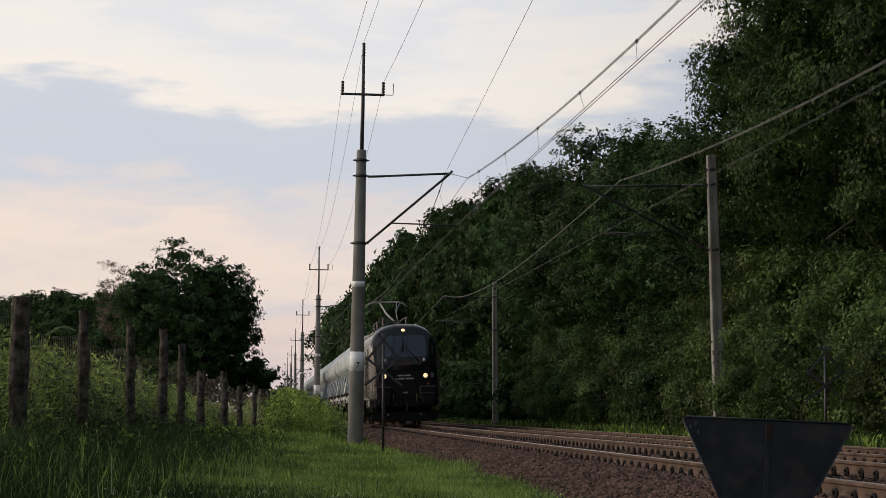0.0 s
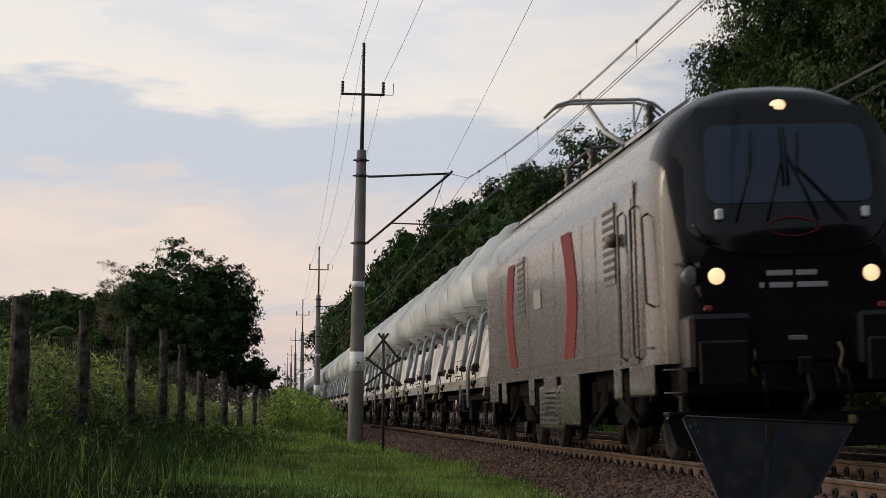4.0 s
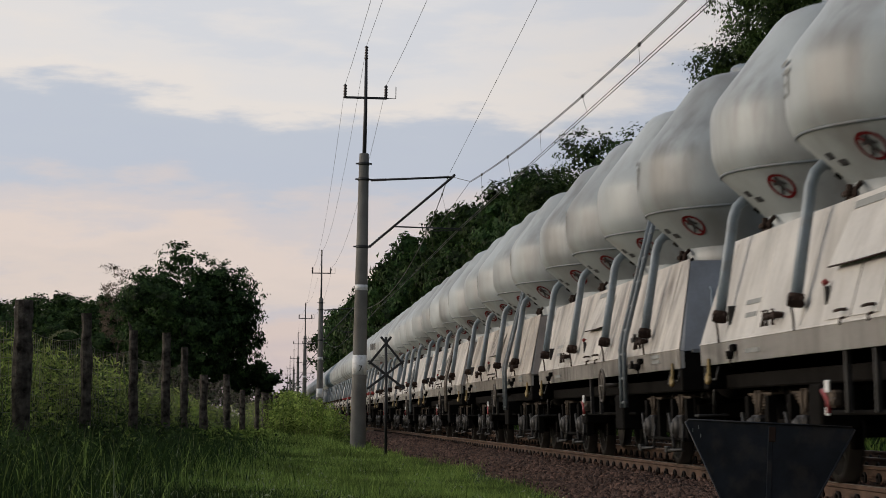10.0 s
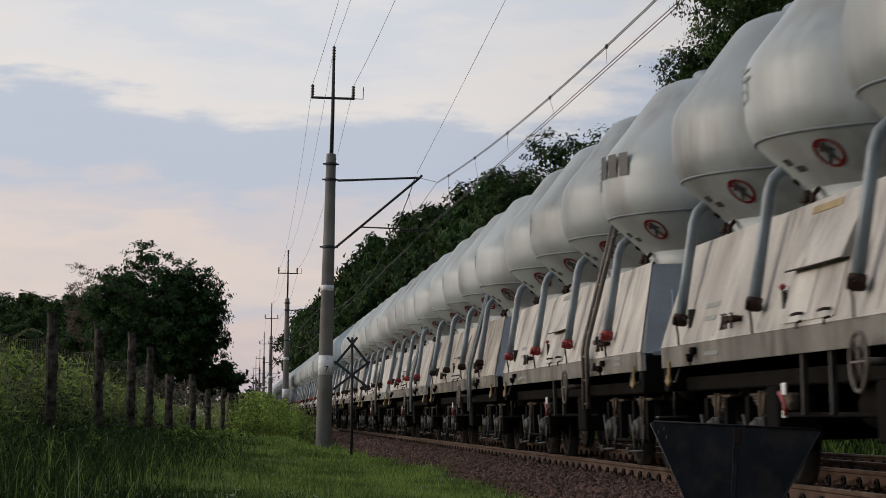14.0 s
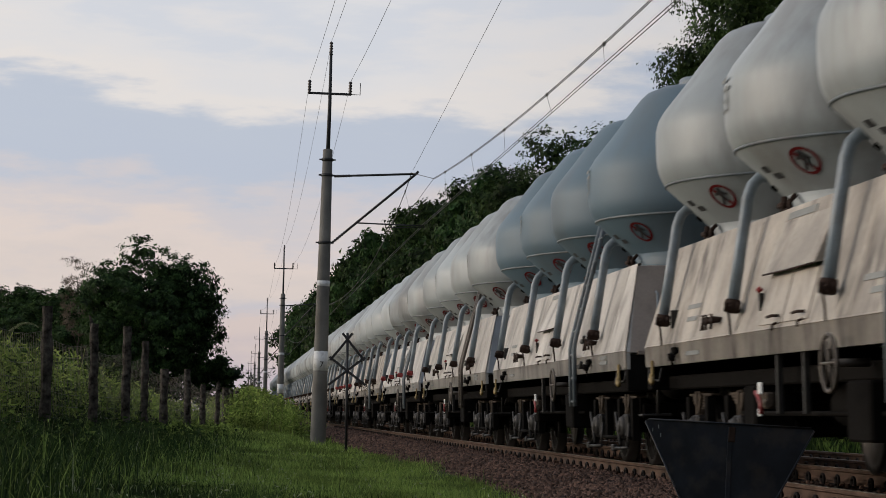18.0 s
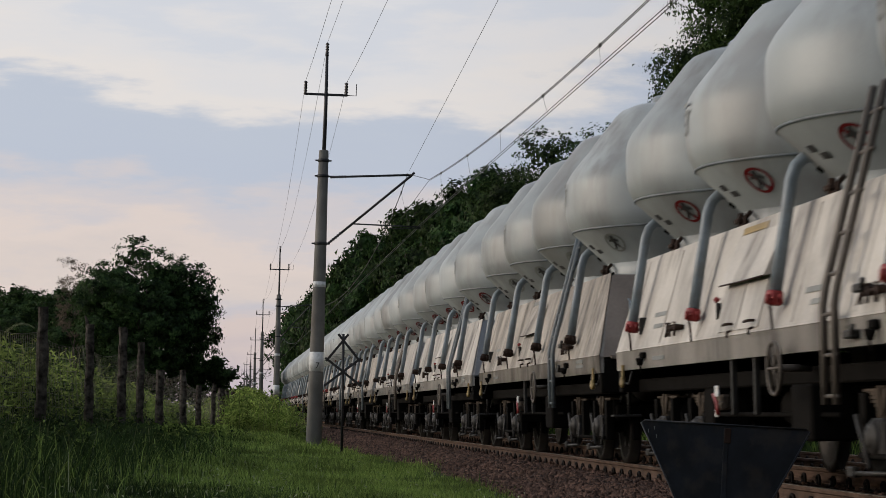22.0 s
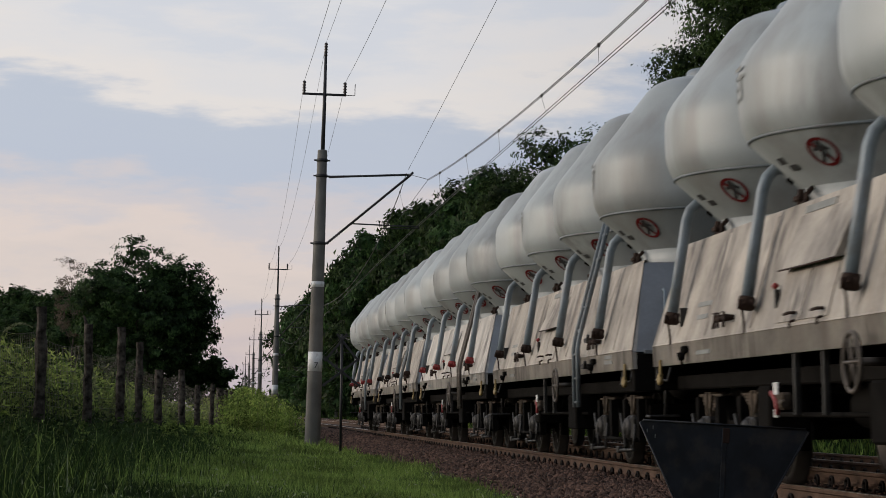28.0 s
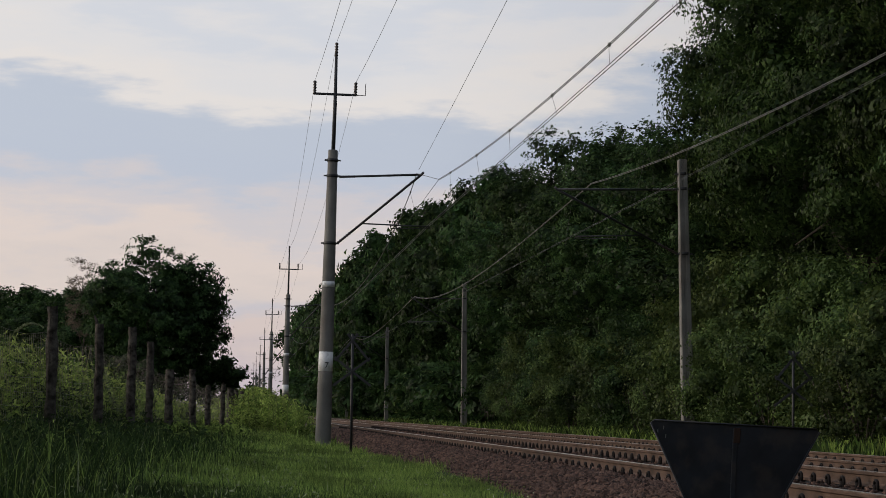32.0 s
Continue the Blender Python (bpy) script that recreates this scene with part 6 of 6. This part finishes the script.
def trunk_mesh(name, height, radius, base, rng, thick=0.22):
    s = Shape()
    pts = [(rng.normal() * 0.08 * i, rng.normal() * 0.08 * i, height * 0.8 * i / 6 - (0.4 if i == 0 else 0)) for i in range(7)]
    s.tube(pts, [thick * (1.25 if i == 0 else 1) * (1 - 0.13 * i) for i in range(7)], 9)
    for k in range(9):
        i = 2 + k % 4
        a = rng.uniform(0, 2 * math.pi)
        p = Vector(pts[i])
        r = radius * rng.uniform(0.3, 0.5)
        q = p + Vector((math.cos(a) * r * 0.55, math.sin(a) * r * 0.55, height * 0.09))
        e = p + Vector((math.cos(a) * r, math.sin(a) * r, height * rng.uniform(0.05, 0.12)))
        s.tube([p, q, e], [thick * 0.42, thick * 0.26, thick * 0.1], 6)
    return s.mesh(name, M_BARK)


rng_t = np.random.default_rng(11)
TREE_SETS = {}
for key, count, leaves, size, low in (("close", 3, 68000, 0.105, 3.2), ("near", 4, 30000, 0.145, 2.4), ("mid", 3, 13000, 0.25, 1.5), ("far", 3, 4200, 0.48, 1.5)):
    TREE_SETS[key] = [(trunk_mesh("trunk", 16.0, 4.6, 2.5, rng_t), crown_mesh("crown", 16.0, 4.6 + 0.3 * i, low, leaves, size, rng_t, M_LEAF, 90 if leaves > 20000 else 50)) for i in range(count)]


def plant_tree(x, y, height, width, kind, label, group, i, spin, crown_mat=None):
    tm, cm = TREE_SETS[kind][i % len(TREE_SETS[kind])]
    t = thing("oak_tree", label, "tree", group, Matrix.Translation((x, y, ground_z(x, y) - 0.1)) @ Matrix.Rotation(spin, 4, "Z"))
    sc = Matrix.Diagonal((width, width, height / 16.0, 1))
    part("trunk", tm, None, t, at=sc)
    crown = part("crown", cm, None, t, at=sc)
    if crown_mat:
        paint(crown, crown_mat)
    return t


FOREST_H = ([45, 60, 70, 72, 78.5, 82, 95, 107, 124, 136, 160, 206, 333, 600], [19.5, 19.5, 19.0, 15.4, 14.4, 13.2, 14.2, 15.4, 15.9, 17.0, 19.0, 21.5, 25.0, 29])


def build_forest():
    rng = random.Random(21)
    y, i = 50.0, 0
    while y < 560:
        h = float(np.interp(y, *FOREST_H)) * rng.uniform(0.90, 1.05)
        kind = "close" if y < 74 else "near" if y < 130 else ("mid" if y < 260 else "far")
        # the nearest crowns get the leaf colour with sunlight painted in
        plant_tree(17.6 + rng.uniform(-1.0, 1.0), y, h, rng.uniform(0.85, 1.1) * (1 + max(0, y - 150) / 800) * (1.16 if 62 < y < 84 else 1.0), kind,
                   "tall dense dark-green oak at the forest edge", "trees of the forest edge", i, rng.uniform(0, 6.28), M_LEAF_SUNNY if y < 68 else None)
        y += rng.uniform(5.0, 7.0) * (1 + max(0, y - 120) / 160)
        i += 1
    y = 52.0
    while y < 420:
        h = float(np.interp(y, *FOREST_H)) * rng.uniform(0.95, 1.12)
        kind = "mid" if y < 200 else "far"
        plant_tree(25.5 + rng.uniform(-2, 2), y, h, rng.uniform(1.0, 1.25), kind, "tall dark-green oak deeper in the forest", "trees deeper in the forest", i, rng.uniform(0, 6.28))
        y += rng.uniform(7.5, 10.0) * (1 + max(0, y - 120) / 160)
        i += 1


build_forest()


def build_trees_behind():
    """Unseen trees added behind the camera, so that the cab front reflects dark."""
    rng = random.Random(77)
    i = 0
    for x, y in [(18 + rng.uniform(-1, 1), -10 - 14 * k) for k in range(9)] + [(-9 - 9 * k, -34 - rng.uniform(0, 6)) for k in range(6)] + [(16 + 9 * k, -52) for k in range(4)] + [(-5, -62), (-3, -80), (17, -75)]:
        plant_tree(x, y, rng.uniform(14, 18), 1.2, "far", "unseen dark-green tree added behind the camera", "trees behind the crossing", i, rng.uniform(0, 6.28))
        i += 1


build_trees_behind()


def build_bushes():
    rng = random.Random(4)
    nr = np.random.default_rng(8)
    kinds = [(crown_mesh("foliage", 3.2, 1.5, 0.0, 8500, 0.085, nr, M_LEAF_BUSH, 26, 0.5), 3.2), (crown_mesh("foliage", 4.6, 1.7, 0.0, 11500, 0.088, nr, M_LEAF_BUSH, 30, 0.5), 4.6),
             (crown_mesh("foliage", 2.0, 1.3, 0.0, 4500, 0.090, nr, M_LEAF_BUSH, 20, 0.5), 2.0)]
    far_kind = (crown_mesh("foliage", 4.2, 1.9, 0.0, 1400, 0.34, nr, M_LEAF_BUSH, 24), 4.2)
    stem = Shape()
    for k in range(6):
        a = k * 1.05
        stem.tube([(0, 0, -0.2), (0.25 * math.cos(a), 0.25 * math.sin(a), 0.7), (0.6 * math.cos(a), 0.6 * math.sin(a), 1.6)], [0.04, 0.03, 0.012], 5)
    stem_me = stem.mesh("stem", M_BARK)
    y = 48.0
    while y < 480:
        for row in range(2 if y < 120 else 1):
            k = rng.randrange(3) if row == 0 else rng.randrange(2)
            me, h = kinds[k] if y < 120 else far_kind
            x = (13.9 if row == 0 else 15.4) + rng.uniform(-0.5, 0.5)
            yy = y + rng.uniform(-1, 1)
            s = rng.uniform(0.75, 1.15) * (1.0 if row == 0 else 1.25) * (1 + max(0, y - 180) / 250)
            t = thing("bush", "leafy light-green bush at the forest edge", "bush", "bushes along the track", Matrix.Translation((x, yy, ground_z(x, yy))) @ Matrix.Rotation(rng.uniform(0, 6.28), 4, "Z"))
            part("stem", stem_me, None, t)
            fo = part("foliage", me, None, t, at=Matrix.Diagonal((s, s, s, 1)))
            if y > 72 and rng.random() < (0.28 if y < 110 else 0.8):
                paint(fo, M_LEAF)
        y += rng.uniform(2.0, 3.2) * (1 + max(0, y - 90) / 120)


build_bushes()


def build_left_trees():
    nr = np.random.default_rng(31)
    cm = crown_mesh("crown", 13.9, 5.9, 0.0, 60000, 0.20, nr, M_LEAF, 210, 0.7)
    tm = trunk_mesh("trunk", 13.0, 5.0, 2.0, nr, 0.3)
    t = thing("oak_tree", "broad dark-green oak standing alone in the meadow", "tree", "", Matrix.Translation((-5.95, 170, -0.1)))
    part("trunk", tm, None, t)
    part("crown", cm, None, t)
    cm2 = crown_mesh("crown", 5.2, 1.9, 0.2, 3200, 0.3, nr, M_LEAF, 24)
    t = thing("oak_tree", "small dark-green oak beside the large one", "tree", "", Matrix.Translation((-1.0, 172, -0.1)))
    part("trunk", trunk_mesh("trunk", 5.0, 1.6, 0.5, nr, 0.12), None, t)
    part("crown", cm2, None, t)
    rng = random.Random(9)
    for i, (x, y, h, w) in enumerate(((-17.5, 235, 14.5, 1.15), (-22.5, 255, 15.5, 1.2), (-28, 245, 12.5, 1.2), (-13.0, 215, 13.5, 1.05), (-33, 260, 15.5, 1.2), (-38, 250, 13, 1.2), (-9.5, 205, 12.0, 1.0), (-15, 245, 15.5, 1.3), (-20, 240, 15.5, 1.25), (-24.5, 246, 15.5, 1.2), (-12, 228, 15, 1.2), (-26, 250, 15.5, 1.3), (-36, 255, 16, 1.3), (-19.5, 225, 9, 1.2), (-25, 230, 9, 1.2), (-31, 232, 9, 1.2), (-18.8, 224, 12.6, 1.1), (-15.5, 220, 13.4, 1.0), (-22.5, 228, 12.2, 1.15), (-27.0, 232, 12.0, 1.1))):
        plant_tree(x, y, h, w, "mid", "dark-green tree behind the meadow", "trees behind the meadow", i, rng.uniform(0, 6.28))
    t = thing("birch_tree", "half-bare brownish birch above the other trees", "tree", "", Matrix.Translation((-12.6, 190, -0.1)))
    part("trunk", trunk_mesh("trunk", 14.5, 2.2, 3.0, nr, 0.1), None, t)
    part("crown", crown_mesh("crown", 14.9, 1.8, 4.5, 5200, 0.10, nr, M_LEAF_DRY, 90, 0.0), None, t)
    # distant wood on the horizon
    me = crown_mesh("far_woods", 8.0, 60.0, -2.0, 16000, 1.1, nr, M_LEAF, 200, 0.0)
    ob = new("far_woods", me)
    ob.location = (-30, 900, 0)
    tagged(ob, "distant dark woods along the horizon", "woods", kind="stuff")


build_left_trees()


def build_grass():
    nr = np.random.default_rng(2)
    n = 360000
    y = 15.0 * (125.0 / 15.0) ** nr.random(n)
    px = nr.uniform(-80, 1050, n)
    x = (px - 472) / 4000.0 * y
    fx = -2.5 + (y - 23.0) * 0.0478
    edge = 3.15 + 0.25 * np.sin(y * 0.7) + 0.2 * nr.normal(size=n)
    keep = x < edge
    x, y, fx = x[keep], y[keep], fx[keep]
    n = len(x)
    gz = np.array([ground_z(a, b) for a, b in zip(x, y)])
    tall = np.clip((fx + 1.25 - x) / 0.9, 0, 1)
    rough = np.zeros(n)
    for q in range(14):
        k = nr.normal(size=2) * (0.8 + 0.5 * q)
        rough += np.sin(x * k[0] + y * k[1] * 0.6 + nr.uniform(0, 6.28)) / (1 + 0.25 * q)
    rough = np.clip(0.5 + 0.16 * rough, 0, 1)
    big = nr.random(n) < 0.18
    h = (1 + 0.5 * big) * (0.02 + 0.04 * nr.random(n) + 0.11 * rough ** 2 * nr.random(n) + 0.09 * (nr.random(n) < 0.05 * rough)) * (1 + 1.1 * tall) * np.where(y < 24, 0.8, 1.0)
    wd = (1 + 0.9 * big) * 0.0036 * np.clip((y / 20.0) ** 0.85, 0.8, 3.5)
    a = nr.uniform(0, 2 * np.pi, n)
    lean = nr.uniform(0.2, 1.3, n) * h
    dx, dy = np.cos(a), np.sin(a)
    p0 = np.stack([x - dy * wd, y + dx * wd, gz - 0.02], 1)
    p1 = np.stack([x + dy * wd, y - dx * wd, gz - 0.02], 1)
    tip = np.stack([x + dx * lean, y + dy * lean, gz + h], 1)
    vs = np.stack([p0, p1, tip], 1).reshape(-1, 3)
    # shade painted as a darker, coarser cover near the fence and in the foreground, bleached blades here and there
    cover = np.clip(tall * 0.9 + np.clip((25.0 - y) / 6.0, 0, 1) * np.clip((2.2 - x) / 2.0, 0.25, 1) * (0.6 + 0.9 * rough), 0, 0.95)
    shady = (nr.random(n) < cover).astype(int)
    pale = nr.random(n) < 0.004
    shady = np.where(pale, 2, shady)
    ob = new("grass", cards("grass", vs, np.arange(3 * n).reshape(-1, 3), [M_GRASS, M_SHADE_LEAF, M_FLECK], shady))
    tagged(ob, "bright green mown grass of the verge", "grass", kind="stuff")

    # bleached curled blades that catch the light
    n = 900
    y = 15.5 * (48.0 / 15.5) ** nr.random(n)
    x = np.where(nr.random(n) < 0.55, nr.uniform(-2.4, 0.6, n) * (y / 20.0), nr.uniform(-1.5, 3.0, n))
    keep = x < 3.1
    x, y = x[keep], y[keep]
    n = len(x)
    gz = np.array([ground_z(a, b) for a, b in zip(x, y)])
    pos = np.stack([x, y, gz + nr.uniform(0.06, 0.20, n)], 1)
    ln = nr.uniform(0.025, 0.065, n)
    vs, fs = leaf_tris(pos, nr.normal(size=(n, 3)) * 0.6 + np.array([-0.4, -0.4, 0.5]), ln, ln * 0.18, nr)
    ob = new("dry_blades", cards("dry_blades", vs, fs, M_FLECK))
    tagged(ob, "pale bleached grass blades in the verge", "grass", kind="stuff")

    # far strip before the forest
    n = 26000
    y = 45.0 * (260.0 / 45.0) ** nr.random(n)
    x = nr.uniform(11.9, 15.5, n)
    gz = np.array([ground_z(a, b) for a, b in zip(x, y)])
    h = nr.uniform(0.15, 0.50, n)
    wd = 0.012 * (y / 50.0) ** 0.7
    a = nr.uniform(0, 2 * np.pi, n)
    dx, dy = np.cos(a), np.sin(a)
    lean = nr.uniform(0.1, 0.5, n) * h
    vs = np.stack([np.stack([x - dy * wd, y + dx * wd, gz - 0.05], 1), np.stack([x + dy * wd, y - dx * wd, gz - 0.05], 1),
                   np.stack([x + dx * lean * 0.3, y + dy * lean * 0.3, gz + h * 0.6], 1), np.stack([x + dx * lean, y + dy * lean, gz + h], 1)], 1).reshape(-1, 3)
    ob = new("grass", cards("grass", vs, np.arange(4 * n).reshape(-1, 4), [M_WEED, M_SHADE_LEAF], (nr.random(n) < 0.55).astype(int)))
    tagged(ob, "rough tall grass before the forest edge", "grass", kind="stuff")


build_grass()


def build_long_grass():
    """Long arching blades along the fence's foot and in tufts on the verge."""
    nr = np.random.default_rng(44)
    n = 15000
    y = 15.5 * (58.0 / 15.5) ** nr.random(n)
    fx = -2.5 + (y - 23.0) * 0.0478
    off = nr.gamma(2.0, 0.42, n) - 0.35
    x = fx + off
    keep = (off < 2.6) & (x < 2.7)
    x, y, off = x[keep], y[keep], off[keep]
    n = len(x)
    gz = np.array([ground_z(a, b) for a, b in zip(x, y)])
    ln = nr.uniform(0.30, 0.85, n) * np.clip(1.15 - off * 0.36, 0.28, 1.1) * np.clip(1.3 - y / 60.0, 0.45, 1.0)
    wd = 0.0042 * np.clip((y / 20.0) ** 0.7, 0.9, 2.2)
    a = nr.uniform(0, 2 * np.pi, n)
    bend = nr.uniform(0.25, 1.0, n)
    dx, dy = np.cos(a), np.sin(a)
    rows = []
    for f, k in ((0.0, 1.0), (0.4, 0.9), (0.75, 0.65), (1.0, 0.12)):
        out, up = ln * bend * 0.75 * f ** 2, ln * (f - 0.42 * bend * f ** 2.4)
        cx, cy, cz = x + dx * out, y + dy * out, gz - 0.02 + up
        rows += [np.stack([cx - dy * wd * k, cy + dx * wd * k, cz], 1), np.stack([cx + dy * wd * k, cy - dx * wd * k, cz], 1)]
    vs = np.stack(rows, 1).reshape(-1, 3)
    quad = np.array([(0, 1, 3, 2), (2, 3, 5, 4), (4, 5, 7, 6)])
    fs = (quad[None] + (np.arange(n) * 8)[:, None, None]).reshape(-1, 4)
    # dark blades imitate shade, most of them at the fence's foot
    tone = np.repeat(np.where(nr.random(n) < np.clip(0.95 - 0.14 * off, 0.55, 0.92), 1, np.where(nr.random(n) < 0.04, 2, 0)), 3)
    ob = new("long_grass", cards("long_grass", vs, fs, [M_GRASS, M_SHADE_LEAF, M_FLECK], tone))
    tagged(ob, "long arching grass blades at the foot of the fence", "grass", kind="stuff")


build_long_grass()


def build_weeds():
    """Tall weeds along the fence and on the bank: stalks with leaves."""
    nr = np.random.default_rng(6)
    n = 18500
    y = np.where(nr.random(n) < 0.80, 15.5 * (66.0 / 15.5) ** nr.random(n), 70 + 60 * nr.random(n))
    fx = -2.5 + (y - 23.0) * 0.0478
    bank = y > 70
    x = np.where(bank, 0.9 + nr.normal(size=n) * 0.75, fx + 0.35 - np.abs(nr.normal(size=n)) * 1.8 + 0.25 * nr.normal(size=n))
    keep = np.abs((x / y) * 4000) < 620
    x, y, bank = x[keep], y[keep], bank[keep]
    n = len(x)
    gz = np.array([ground_z(a, b) for a, b in zip(x, y)])
    h = nr.uniform(0.65, 1.5, n) * np.where(bank, 0.8, np.clip(1.25 - (y - 20) / 70, 0.45, 1.2) * np.where(x > fx[keep] - 0.1, 0.32, np.clip((fx[keep] - x) / 0.5, 0.45, 1.0)))
    wd = 0.006 * np.clip((y / 22.0) ** 0.6, 0.8, 2.2)
    a = nr.uniform(0, 2 * np.pi, n)
    lean = nr.uniform(0.03, 0.28, n) * h
    ex, ey = x + np.cos(a) * lean, y + np.sin(a) * lean
    stalk = np.stack([np.stack([x - wd, y, gz - 0.05], 1), np.stack([x + wd, y, gz - 0.05], 1), np.stack([ex + wd * 0.5, ey, gz + h], 1), np.stack([ex - wd * 0.5, ey, gz + h], 1)], 1).reshape(-1, 3)
    fs = np.arange(4 * n).reshape(-1, 4)
    few = nr.random(n) < 0.2
    ob = new("weed_stalks", cards("weed_stalks", stalk.reshape(n, 12)[few].reshape(-1, 3), np.arange(4 * few.sum()).reshape(-1, 4), M_STALK))
    tagged(ob, "pale thin stalks of tall meadow weeds", "weeds", kind="stuff")
    k = 17
    f = nr.uniform(0.15, 1.0, (n, k))
    pos = np.stack([x[:, None] + (ex - x)[:, None] * f, y[:, None] + (ey - y)[:, None] * f, gz[:, None] + h[:, None] * f], 2)
    pos += nr.normal(size=pos.shape) * np.array([0.05, 0.05, 0.02])
    sc = np.repeat(np.clip((y / 25.0) ** 0.5, 0.85, 2.0), k)
    pos = pos.reshape(-1, 3)
    m = len(pos)
    nrm = nr.normal(size=(m, 3)) * 0.8 + np.array([0, -0.3, 0.7])
    ln = nr.uniform(0.045, 0.125, m) * sc
    vs, fs = leaf_tris(pos, nrm, ln, ln * nr.uniform(0.18, 0.34, m), nr)
    # weeds along and before the fence take dark leaves as painted shade
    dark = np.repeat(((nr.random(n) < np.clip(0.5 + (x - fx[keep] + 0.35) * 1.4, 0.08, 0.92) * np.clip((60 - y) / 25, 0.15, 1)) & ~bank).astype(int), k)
    ob = new("weeds", cards("weeds", vs, fs, [M_WEED, M_SHADE_LEAF], dark))
    tagged(ob, "tall green meadow weeds along the fence", "weeds", kind="stuff")


build_weeds()


def build_plume():
    """One tall grass that has bent over, with a pale seed head."""
    t = thing("grass_plume", "tall bent grass stalk with a pale seed head", "grass", "", Matrix.Translation((-2.55, 24.0, ground_z(-2.55, 24.0))))
    g = ground_z(-2.55, 24.0)
    part("stalk", Shape().tube([(0.0, 0, -0.05), (0.03, 0, 0.7 - g), (0.12, 0, 1.12 - g), (0.20, 0, 1.32 - g), (0.26, 0, 1.40 - g)], [0.005, 0.004, 0.0035, 0.003, 0.003], 5), M_STALK, t)
    nr = np.random.default_rng(3)
    n = 420
    f = nr.random(n)
    spine = np.stack([0.24 + 0.30 * f, np.zeros(n), 1.385 - g + 0.085 * np.sin(f * 2.6)], 1)
    vs, fs = leaf_tris(spine + nr.normal(size=(n, 3)) * np.array([0.012, 0.012, 0.010]) * (1.15 - f)[:, None], nr.normal(size=(n, 3)), nr.uniform(0.014, 0.03, n), nr.uniform(0.004, 0.009, n), nr)
    part("seed_head", cards("seed_head", vs, fs, M_FLECK), None, t, "pale feathery seed head")


build_plume()


# ---- everything that moves ----
def motions():
    rows = TAIL
    for ob, ahead in TRAIN:
        walk(ob, [(t, pose(XC, y - ahead, 0.02, 0, CANT, 0)) for t, y in rows])
    # wheels roll: one turn is 2 pi r
    ts = [i / FPS for i in range(0, 32 * FPS + 1)]
    tail_y = np.interp(ts, [r[0] for r in rows], [r[1] for r in rows])
    for sets in WHEELS:
        first = sets[0]
        loc, r = first.location.copy(), first["radius"]
        turn = [(rows[0][1] - y) / r for y in tail_y]
        walk(first, [(t, Matrix.Translation(loc) @ Matrix.Rotation(a % (2 * math.pi), 4, "X")) for t, a in zip(ts, turn)])
        for other in sets[1:]:
            other.rotation_mode = "QUATERNION"
            keys = other.animation_data_create()
            keys.action = first.animation_data.action
            keys.action_slot = first.animation_data.action_slot


motions()
